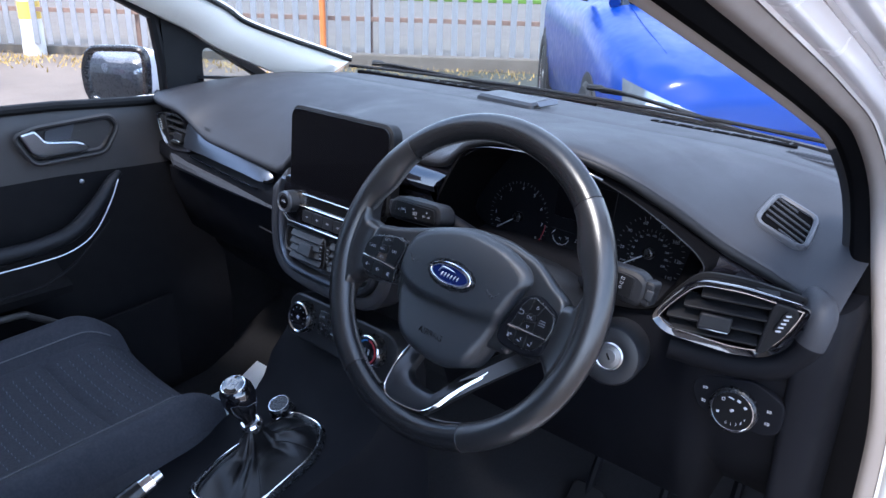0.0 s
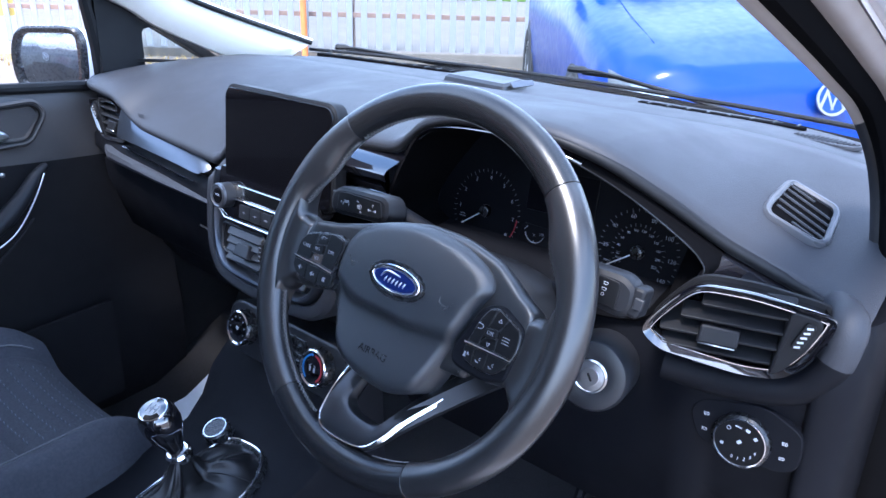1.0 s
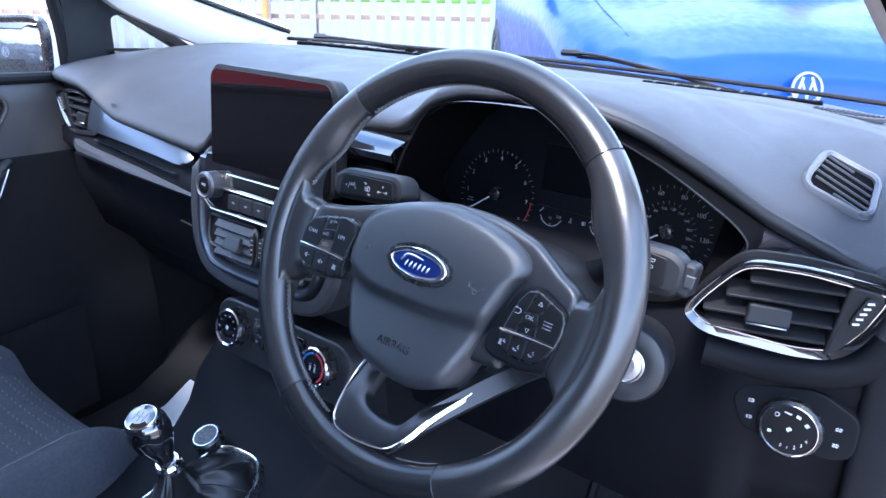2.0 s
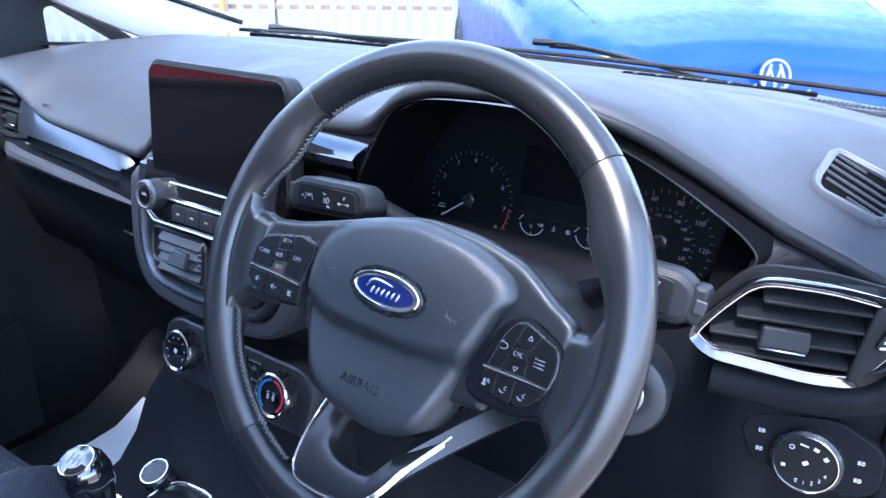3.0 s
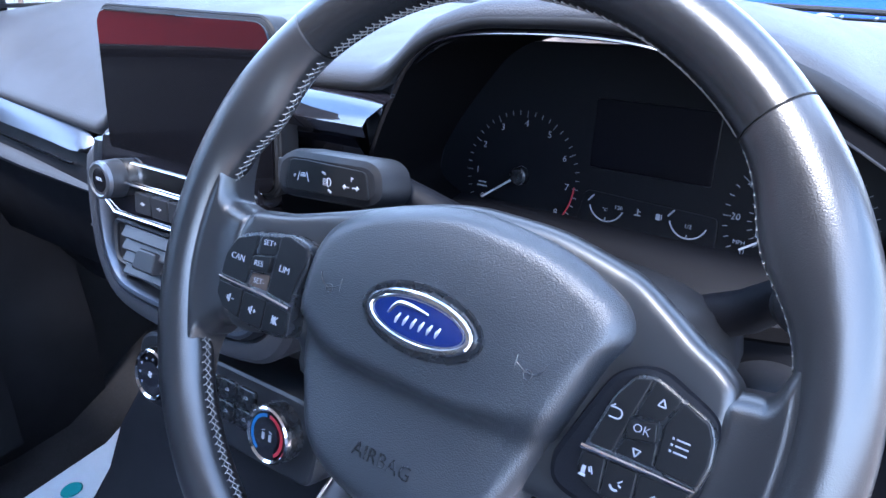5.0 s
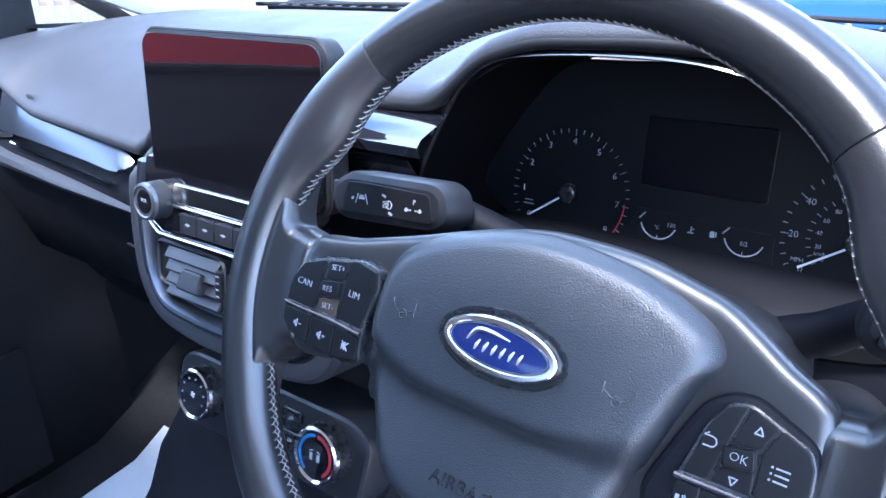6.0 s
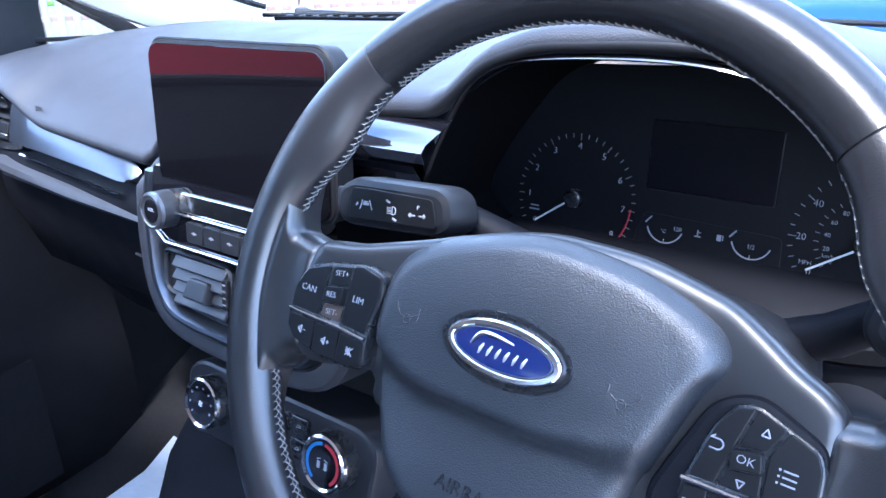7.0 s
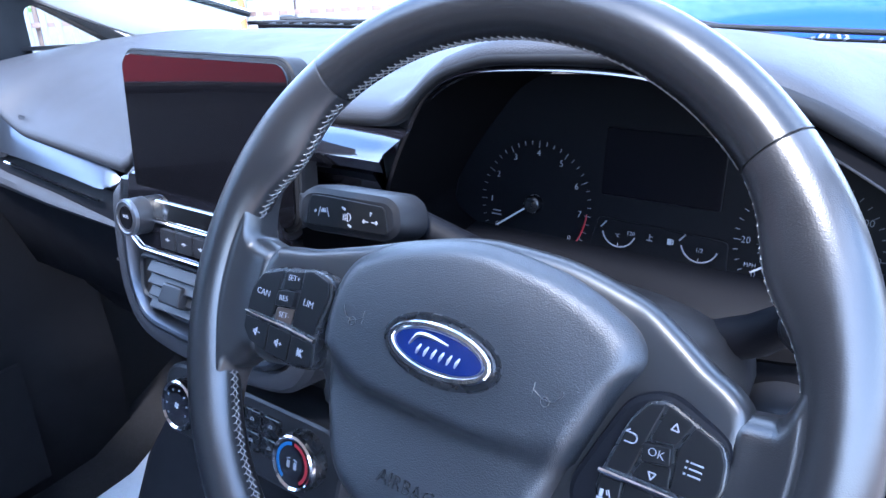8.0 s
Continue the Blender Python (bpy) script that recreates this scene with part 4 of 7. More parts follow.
part("marking", bars([(0, 0.0006, 0.0008, 0.0042, 0), (0, -0.0018, 0.0044, 0.0008, 0), (0.0012, 0.001, 0.002, 0.0006, 0)]), GREYPRINT, cl, m=at(-0.0060, -0.0240, 0.0016))


# ---- air vents ----
def air_vent(parent, m, outline, slats, tab, wheel_side, name="air_vent"):
    """An outlet: gloss surround, bright line, dark throat, slats, a slider tab and a thumb wheel."""
    body = part(name, ringframe(rpoly(outline, 0.012), [(0.007, -0.026), (0.0022, -0.010), (0.0002, -0.0022), (0.0010, 0.0004), (0.0068, -0.0040), (0.0085, -0.0062), (0.0085, -0.035)]), GLOSS, parent, "air outlet with a gloss black surround", m=m)
    part("bright_line", ringframe(inset(rpoly(outline, 0.012), 0.0068), [(0, -0.0050), (0.0002, -0.0034), (0.0010, -0.0034), (0.0012, -0.0055)]), CHROME, body, "thin bright line", m=m)
    part("throat", slab(inset(rpoly(outline, 0.012), 0.004), 0.004, 0.0005, -0.034), RUBBER, body, m=m)
    for x0, x1, y in slats:
        sl = slab(rrect(x1 - x0, 0.028, 0.002, 3), 0.0022, 0.0009)
        part("slat", sl, LIPBLACK, body, m=m @ at((x0 + x1) / 2, y, -0.016) @ Matrix.Rotation(radians(-68), 4, "X"))
    tx, ty = tab
    tb = slab(rpoly([(-0.017, -0.0085), (-0.015, 0.0085), (0.0175, 0.0075), (0.017, -0.0085)], 0.003), 0.012, 0.0022, 0.0)
    part("slider_tab", tb, STALK, body, "ribbed slider tab", m=m @ at(tx, ty, 0.001) @ Matrix.Rotation(radians(-14), 4, "X"))
    part("tab_line", tube([V(tx - 0.015, ty - 0.0080, 0.0), V(tx + 0.015, ty - 0.0085, 0.0)], 0.0006, 6), SATIN, body, m=m @ at(0, 0, 0.003))
    wx = wheel_side
    pl = part("wheel_panel", slab(rpoly(opening_panel(wx), 0.006), 0.02, 0.002, -0.002), LIPBLACK, body, m=m)
    part("thumb_wheel", slab(rrect(0.009, 0.026, 0.003), 0.004, 0.001, 0.0), RUBBER, pl, m=m @ at(wx * 0.052, 0.004, 0.0015, -wx * 22))
    for k in range(5):
        part("wheel_mark", bars([(0, 0, 0.0048, 0.0018, 0)]), WHITE, pl, m=m @ at(wx * 0.052 + wx * 0.0045 * (k - 2) * 0.40, 0.004 + 0.0045 * (k - 2), 0.0017, -wx * 0 + 8))
    return body


def opening_panel(s):
    if s > 0:
        return [(0.030, -0.040), (0.036, 0.000), (0.040, 0.024), (0.062, 0.021), (0.066, 0.014), (0.057, -0.010), (0.040, -0.034)]
    return [(-0.030, -0.040), (-0.036, 0.000), (-0.040, 0.024), (-0.062, 0.021), (-0.066, 0.014), (-0.057, -0.010), (-0.040, -0.034)]


VENT = [(-0.0772, -0.0205), (-0.0755, -0.0110), (-0.0640, 0.0055), (-0.0440, 0.0287), (-0.0290, 0.0352), (0.0118, 0.0348), (0.0660, 0.0262), (0.0755, 0.0225), (0.0740, 0.0110), (0.0640, -0.0120), (0.0500, -0.0325), (0.0370, -0.0405), (0.0080, -0.0425), (-0.0610, -0.0345)]
SLATS = [(-0.030, 0.044, 0.021), (-0.046, 0.042, 0.007), (-0.062, 0.038, -0.008), (-0.060, 0.032, -0.022), (-0.030, 0.026, -0.034)]
VR = DI @ face(0.235, 0.163, 0.905, 0, 17)
air_vent(dash, VR, VENT, SLATS, (-0.013, -0.010), 1)
VENT_L = [(-x, y) for x, y in reversed(VENT)]
VL = DI @ face(-0.892, 0.176, 0.913, 0, -4)
air_vent(dash, VL, VENT_L, [(-b, -a, y) for a, b, y in SLATS], (0.013, -0.010), -1)
# gloss panel beyond the dials, and between the dials and the console
def shelf(u, v):
    x = 0.184 + 0.110 * u
    ye_, ze_ = soft_interp(x, EDGE, 1, 0.012), soft_interp(x, EDGE, 2, 0.012)
    yf, zf_ = 0.184 + 0.30 * (x - 0.235), 0.9150 - 0.11 * max(0, x - 0.207)
    return V(x, yf + (ye_ + 0.006 - yf) * v, zf_ + (ze_ - 0.006 - zf_) * v - 0.0035 * math.sin(math.pi * v))


def cheek(u, v):
    x = 0.150 + 0.038 * u
    return V(x, 0.205 + 0.05 * v, 0.880 + 0.036 * u + (0.062 - 0.02 * u) * v)


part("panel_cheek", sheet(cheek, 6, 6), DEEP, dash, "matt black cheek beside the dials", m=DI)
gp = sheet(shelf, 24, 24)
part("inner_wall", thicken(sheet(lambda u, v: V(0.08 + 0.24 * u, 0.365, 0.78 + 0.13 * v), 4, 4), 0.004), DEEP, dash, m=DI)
part("gloss_panel", gp, GLOSS, dash, "piano black panel beside the dials", m=DI)
gl_ = rings([[V(x, y, z) for y, z in ((0.176, 0.986), (0.168, 0.984), (0.132, 0.9725), (0.127, 0.968), (0.130, 0.960))] for x in np.linspace(-0.245, -0.150, 8)], closed=False)
part("gloss_panel", gl_, GLOSS, dash, "piano black strip beside the screen", m=DI)
gl2 = rings([[V(x, y, z) for y, z in ((0.142, 0.962), (0.136, 0.955), (0.146, 0.940), (0.140, 0.928), (0.155, 0.915), (0.17, 0.90))] for x in np.linspace(-0.25, -0.165, 8)], closed=False)
part("gloss_panel", gl2, GLOSS, dash, "satin black panel beside the column", m=DI)
end_o = rpoly([(0.292, 0.190), (0.312, 0.194), (0.330, 0.210), (0.338, 0.25), (0.338, 0.32), (0.292, 0.32)], 0.012)
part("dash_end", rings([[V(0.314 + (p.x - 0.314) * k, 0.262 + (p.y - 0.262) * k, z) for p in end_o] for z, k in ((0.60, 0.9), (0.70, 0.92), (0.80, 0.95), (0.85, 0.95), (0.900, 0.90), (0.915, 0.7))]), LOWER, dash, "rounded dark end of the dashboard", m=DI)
corner = catmull([V(0.262, 0.275, 0.912), V(0.286, 0.256, 0.913), V(0.3015, 0.231, 0.915), V(0.3075, 0.219, 0.912), V(0.3080, 0.212, 0.898), V(0.302, 0.208, 0.874), V(0.2790, 0.2010, 0.849), V(0.2300, 0.1870, 0.842), V(0.1740, 0.1720, 0.846)], 7, False)
part("pad_corner", tube(corner[:34], [0.013 + 0.003 * smoothstep(i / 14) for i in range(34)], 18, 1.0), PAD, dash, "rounded corner of the soft pad beside the outlet", m=DI)
part("vent_underside", tube(corner[32:], 0.0155, 16), LOWER, dash, "dark rounded moulding under the outlet", m=DI)
# the passenger side trim: satin wedge from the outlet to the console, with a bright line below
tr = []
for x, zt2, zb2 in ((-0.828, 0.938, 0.889), (-0.812, 0.943, 0.889), (-0.794, 0.940, 0.889), (-0.780, 0.931, 0.888), (-0.760, 0.922, 0.888), (-0.70, 0.914, 0.886), (-0.62, 0.906, 0.883), (-0.572, 0.901, 0.880), (-0.556, 0.896, 0.881), (-0.550, 0.890, 0.884)):
    y = 0.150 + 0.05 * max(0, -0.56 - x)
    tr.append([V(x, y + 0.012, zt2 + 0.002), V(x, y + 0.010, zt2), V(x, y + 0.007, zt2 - 0.002), V(x, y - 0.001, (zt2 + zb2) / 2), V(x, y - 0.006, zb2 + 0.004), V(x, y + 0.003, zb2), V(x, y + 0.014, zb2 - 0.001)])
part("passenger_trim", rings(tr), TRIM_SILVER, dash, "long satin silver trim wedge", m=DI)
part("passenger_line", tube(catmull([V(-0.82, 0.163, 0.877), V(-0.72, 0.158, 0.871), V(-0.60, 0.152, 0.866), V(-0.578, 0.151, 0.868)], 5, False), 0.0022, 6, 0.7), CHROME, dash, "thin chrome line", m=DI)
band = []
for x in np.linspace(-0.935, -0.490, 24):
    zt2, zb2, y = 0.862 - 0.045 * (x + 0.84), 0.838 - 0.020 * (x + 0.84), 0.155 + 0.05 * max(0, -0.70 - x) + 0.4 * max(0, -0.88 - x)
    band.append([V(x, y + 0.030, zt2 + 0.001), V(x, y + 0.006, zt2), V(x, y - 0.003, zt2 - 0.005), V(x, y - 0.006, (zt2 + zb2) / 2), V(x, y - 0.003, zb2 + 0.005), V(x, y + 0.006, zb2), V(x, y + 0.030, zb2 - 0.002)])
part("knee_band", rings(band), PAD, dash, "soft rounded band under the trim", m=DI)
part("airbag_mark", word("AIRBAG", 0.009, 0.0002), LIPBLACK, dash, m=DI @ face(-0.765, 0.1712, 0.9368, 38, 0))
# passenger-side demister slot, driver-side speaker grille, hazard pod and windscreen slot
sv_n = V(0.38, -0.35, 0.86).normalized()
sv_x = (V(1, 0, 0) - sv_n * sv_n.x).normalized()
sv_y = sv_n.cross(sv_x)
SV = DI @ Matrix(((sv_x.x, sv_y.x, sv_n.x, 0.228), (sv_x.y, sv_y.y, sv_n.y, 0.318), (sv_x.z, sv_y.z, sv_n.z, 0.969), (0, 0, 0, 1)))
svo = [(-0.0314, -0.0243), (-0.0330, -0.0120), (-0.0292, 0.0254), (-0.0233, 0.0317), (0.0228, 0.0275), (0.0290, 0.0190), (0.0340, -0.0230), (0.0295, -0.0315), (0.0213, -0.0344), (-0.0243, -0.0312)]
sv = part("side_vent", ringframe(rpoly(svo, 0.006), [(-0.001, -0.02), (-0.001, 0.003), (0.001, 0.0065), (0.0035, 0.0070), (0.0060, 0.005), (0.0066, -0.02)]), VENTGREY, dash, "angular side window outlet", m=SV)
part("throat", slab(inset(rpoly(svo, 0.007), 0.003), 0.003, 0.0005, 0.0025), DEEP, sv, m=SV)
for k, (x0, x1) in enumerate(((-0.025, 0.004), (-0.026, 0.024), (-0.027, 0.026), (-0.027, 0.027), (-0.024, 0.028), (-0.004, 0.028))):
    part("slat", slab(rrect(x1 - x0, 0.0026, 0.001, 2), 0.0018, 0.0006), PAD, sv, m=SV @ at((x0 + x1) / 2, 0.0215 - 0.0092 * k, 0.0045, -12) @ Matrix.Rotation(radians(-20), 4, "X"))
gr = part("speaker_grille", slab(rrect(0.085, 0.034, 0.016), 0.004, 0.001, 0.002), PAD, dash, "oval ribbed speaker grille", m=DI @ Matrix.Translation((0.180, 0.536, 0.9960)) @ Matrix.Rotation(radians(-12), 4, "Z"))
for k in range(14):
    part("rib", tube([V(-0.038 + 0.0057 * k, 0.013 * math.sin(math.pi * (0.12 + 0.76 * k / 13)), 0.002), V(-0.035 + 0.0057 * k, 0, 0.003), V(-0.038 + 0.0057 * k, -0.013 * math.sin(math.pi * (0.12 + 0.76 * k / 13)), 0.002)], 0.0013, 6), PAD, gr, m=DI @ Matrix.Translation((0.180, 0.536, 0.9960)) @ Matrix.Rotation(radians(-12), 4, "Z"))
hump_o = rpoly([(-0.075, -0.035), (-0.070, 0.030), (0.062, 0.030), (0.072, -0.038)], 0.014)
part("sensor_pod", rings([[(*p, -0.004) for p in hump_o], [(*p, 0.006) for p in inset(hump_o, 0.003)], [(p.x, p.y, 0.010 + 0.05 * max(0, p.y + 0.01)) for p in inset(hump_o, 0.009)]]), PLASTIC, dash, "low raised pod under the windscreen", m=DI @ Matrix.Translation((-0.335, 0.540, 1.002)) @ Matrix.Rotation(radians(-6), 4, "Z"))
part("pod_side", slab(rrect(0.05, 0.010, 0.003), 0.003, 0.0006), DARK_SILVER, dash, "grey ribbed pod side", m=DI @ Matrix.Translation((-0.262, 0.534, 1.011)) @ Matrix.Rotation(radians(84), 4, "Z") @ Matrix.Rotation(radians(50), 4, "X"))
for x0, x1, yy in ((-0.83, -0.45, 0.615), (-0.10, 0.14, 0.595)):
    # solid strip; its black stands for the shade inside an open slot
    part("demister_slot", slab(rrect(x1 - x0, 0.014, 0.004), 0.006, 0.001, 0.0), DEEP, dash, "dark demister slot", m=DI @ Matrix.Translation(((x0 + x1) / 2, yy, 0.9985)) @ Matrix.Rotation(radians(-3 if x0 > -0.3 else 3), 4, "Z"))
    for k in range(int((x1 - x0) / 0.03)):
        part("slot_rib", slab(rrect(0.0025, 0.014, 0.001), 0.004, 0.0005, 0.0), PLASTIC, dash, m=DI @ Matrix.Translation((x0 + 0.02 + 0.03 * k, yy + (-0.0005 if x0 > -0.3 else 0.0005) * k, 1.0002)))
part("door_demister", slab(rpoly([(-0.06, -0.018), (-0.05, 0.016), (0.055, 0.014), (0.06, -0.01)], 0.006), 0.006, 0.001, 0.0), RUBBER, dash, "side demister grille", m=DI @ Matrix.Translation((-0.965, 0.335, pad_height(-0.95, 0.335) + 0.003)) @ Matrix.Rotation(radians(40), 4, "Z") @ Matrix.Rotation(radians(-6), 4, "X"))

# headlamp switch panel
LP = DI @ face(0.25, 0.186, 0.79, 5, 5)
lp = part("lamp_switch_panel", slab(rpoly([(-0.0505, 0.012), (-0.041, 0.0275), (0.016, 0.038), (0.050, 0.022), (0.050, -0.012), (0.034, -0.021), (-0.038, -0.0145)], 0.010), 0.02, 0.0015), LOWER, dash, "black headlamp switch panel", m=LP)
rot = part("rotary_switch", lathe([(0.0260, 0), (0.0255, 0.006), (0.0235, 0.008), (0.0215, 0.0072)], 44), SATIN_BLACK, lp, "rotary lamp switch", m=LP)
part("chrome_ring", lathe([(0.0232, 0.0072), (0.0230, 0.0088), (0.0222, 0.0090), (0.0214, 0.0074)], 44), CHROME, rot, "chrome ring", m=LP)
part("switch_face", lathe([(0.0214, 0.006), (0.0214, 0.0079), (0.012, 0.0080)], 40), KEYCAP, rot, m=LP)
for a, s in ((255, "0"), (275, "1"), (296, "2"), (318, "3"), (340, "4")):
    part("numeral", word(s, 0.0044), WHITE, rot, m=LP @ at(0.0155 * math.cos(radians(a)), 0.0155 * math.sin(radians(a)), 0.0083))
part("marking", join(arc(-0.011, 0.0115, 0.0017, 0, 359, 0.0005, 14), bars([(-0.003, 0.0150, 0.006, 0.0012, -10), (0.0055, 0.0140, 0.0038, 0.0026, -20), (0.0130, 0.0085, 0.0030, 0.0030, 45), (0.0130, 0.0085, 0.0042, 0.0010, 0), (0, 0.001, 0.0040, 0.0030, 40), (-0.0145, -0.005, 0.0030, 0.0026, 0)])), WHITE, rot, m=LP @ at(0, 0, 0.0083))
for x, y in ((-0.034, 0.0135), (-0.0335, -0.002), (0.0355, 0.010), (0.0355, -0.0045)):
    part("marking", join(arc(0.0008, 0, 0.0014, -90, 90, 0.0005, 8), bars([(0.0006, 0, 0.0005, 0.003, 0), (-0.0014, 0.0010, 0.002, 0.0005, 0), (-0.0014, -0.0002, 0.002, 0.0005, 0), (-0.0014, -0.0013, 0.002, 0.0005, 0)])), WHITE, lp, m=LP @ at(x, y, 0.0003))
part("bonnet_pull", slab(rpoly([(-0.03, 0.010), (0.028, -0.004), (0.022, -0.016), (-0.014, -0.010)], 0.004), 0.012, 0.003), PLASTIC, dash, "black bonnet release lever", m=DI @ face(0.205, 0.205, 0.742, -10, 0))

# ---- touchscreen ----
ts = thing("touchscreen", face(-0.330, 0.117, 0.970, 5.0), "black glass touchscreen standing on the dashboard, switched off", "touchscreen")
so = rrect(0.216, 0.128, 0.017, 6)
part("bezel", slab(so, 0.020, 0.0045, -0.0015), LIPBLACK, ts, "black bezel")
part("glass", slab(inset(so, 0.0035), 0.003, 0.0006, 0.0), SCREEN, ts, "dark reflective glass")
part("bezel_edge", ringframe(inset(so, -0.001), [(0, -0.008), (0, -0.0045), (0.0015, -0.0035), (0.002, -0.0045), (0.002, -0.008)]), LIPBLACK, ts, "thin dark edge")
part("stand", box(0.15, 0.05, 0.06, 0.01, Matrix.Translation((0, -0.03, -0.02))), PLASTIC, ts)

# ---- centre console ----
cs = thing("centre_console", face(MID, 0.105, 0.85, 8), "black centre console with chrome edge, knobs and air outlets", "car console")
# soft frame and chrome sweep
half_sweep = [(0.108, 0.070), (0.1125, 0.045), (0.1115, 0.0), (0.104, -0.036), (0.085, -0.0575), (0.05, -0.0635)]
usweep = [V(-x, y) for x, y in half_sweep] + [V(0, -0.0645)] + [V(x, y) for x, y in reversed(half_sweep[2:])]
us = [V(p.x, p.y, 0) for p in catmull(usweep, 5, False)]
part("chrome_sweep", strip([p * 1.0 for p in us], [(-0.0062, -0.014), (-0.0062, -0.002), (-0.003, 0.0040), (0.000, 0.0050), (0.003, 0.0040), (0.0062, -0.002), (0.0062, -0.014)], (0, 0, 1)), TRIM_SILVER, cs, "satin chrome sweep round the outlets")
hs = [(0.130, 0.045, -0.006), (0.1295, 0.0, -0.006), (0.121, -0.042, -0.006), (0.099, -0.069, -0.006), (0.055, -0.079, -0.006)]
soft = [V(-0.160, 0.062, -0.048), V(-0.143, 0.064, -0.030), V(-0.134, 0.058, -0.012)] + [V(-x, y, z) for x, y, z in hs] + [V(0, -0.0805, -0.006)] + [V(*p) for p in reversed(hs[1:])]
part("soft_frame", strip(catmull(soft, 5, False), [(-0.0115, -0.04), (-0.0115, -0.002), (-0.007, 0.004), (0.0, 0.006), (0.007, 0.004), (0.0115, -0.002), (0.0115, -0.04)], (0, 0, 1)), PAD, cs, "soft dark frame of the console")
back_o = [V(p.x, p.y) for p in us]
part("backing", slab(back_o, 0.03, 0.001, -0.010), PLASTIC, cs)
# control strip under the screen
strip_o = rpoly([(-0.102, 0.078), (-0.107, 0.045), (-0.102, 0.018), (-0.085, 0.006), (0.085, 0.006), (0.102, 0.018), (0.107, 0.045), (0.102, 0.078)], 0.008)
st = part("control_strip", slab(strip_o, 0.02, 0.002, 0.002), GLOSS, cs, "gloss black audio control strip")
part("silver_band", slab(rpoly([(-0.062, 0.040), (-0.060, 0.058), (0.100, 0.058), (0.100, 0.040)], 0.004), 0.004, 0.0015, 0.0045), BAND_CHROME, st, "satin silver band")
part("chrome_line", tube([V(-0.100, 0.026, 0.004), V(-0.062, 0.0385, 0.005), V(0.100, 0.0385, 0.005)], 0.0016, 6), CHROME, st)
part("chrome_line", tube([V(-0.104, 0.020, 0.003), V(-0.085, 0.009, 0.004), V(0.085, 0.009, 0.004), V(0.104, 0.020, 0.003)], 0.0012, 6), CHROME, st)
kn = part("volume_knob", lathe([(0.0170, 0.0), (0.0165, 0.012), (0.0155, 0.0165), (0.0140, 0.0180), (0.0125, 0.0172)], 36), PLASTIC, st, "round volume knob", m=at(-0.080, 0.040, 0.002))
part("knob_ring", lathe([(0.0168, 0.0145), (0.0162, 0.0178), (0.0140, 0.0186), (0.0128, 0.0175)], 36), DARK_SILVER, kn, m=at(-0.080, 0.040, 0.002))
part("marking", word("VOL", 0.0046), WHITE, kn, m=at(-0.080, 0.041, 0.0196))
part("knob_face", lathe([(0.0128, 0.015), (0.0128, 0.0176), (0.008, 0.0178)], 30), GLOSS, kn, m=at(-0.080, 0.040, 0.0018))
for k in range(6):
    b = part("button", slab(rrect(0.0225, 0.018, 0.002), 0.004, 0.0008, 0.0055), PLASTIC, st, m=at(-0.040 + 0.0237 * k, 0.0245, 0))
    part("marking", bars([(0, 0, 0.006, 0.0012, 0), (0, 0, 0.0012, 0.003, 0)]), GREYPRINT, b, m=at(-0.040 + 0.0237 * k, 0.0245, 0.0056))
# two centre outlets
for sx in (-1, 1):
    x0 = sx * 0.052
    vo = rpoly([(x0 - 0.048, -0.052 if sx > 0 else -0.040), (x0 - 0.048, 0.000), (x0 + 0.048, 0.000), (x0 + 0.048, -0.040 if sx > 0 else -0.052)], 0.010)
    vb = part("centre_outlet", ringframe(vo, [(-0.001, -0.02), (-0.001, -0.004), (0.001, -0.002), (0.003, -0.004), (0.003, -0.03)]), PLASTIC, cs, "centre air outlet")
    part("throat", slab(vo, 0.003, 0.0005, -0.0065), RUBBER, vb)
    for k in range(4):
        part("slat", slab(rrect(0.074, 0.0115, 0.002), 0.003, 0.001), PLASTIC, vb, m=at(x0 - sx * 0.006, -0.008 - 0.0115 * k, -0.0015) @ Matrix.Rotation(radians(-35), 4, "X"))
    part("slider_tab", slab(rpoly([(-0.016, -0.010), (-0.013, 0.009), (0.014, 0.009), (0.016, -0.010)], 0.003), 0.010, 0.002), PLASTIC, vb, m=at(x0 - 0.010 * sx, -0.026, 0.006) @ Matrix.Rotation(radians(-20), 4, "X"))
    part("thumb_wheel", slab(rrect(0.008, 0.028, 0.003), 0.006, 0.001), RUBBER, vb, m=at(-sx * 0.010 + sx * 0.002, -0.024, 0.001))
    for k in range(4):
        part("wheel_mark", bars([(0, 0, 0.004, 0.0012, 0)]), GREYPRINT, vb, m=at(-sx * 0.008, -0.015 - 0.006 * k, 0.0012))

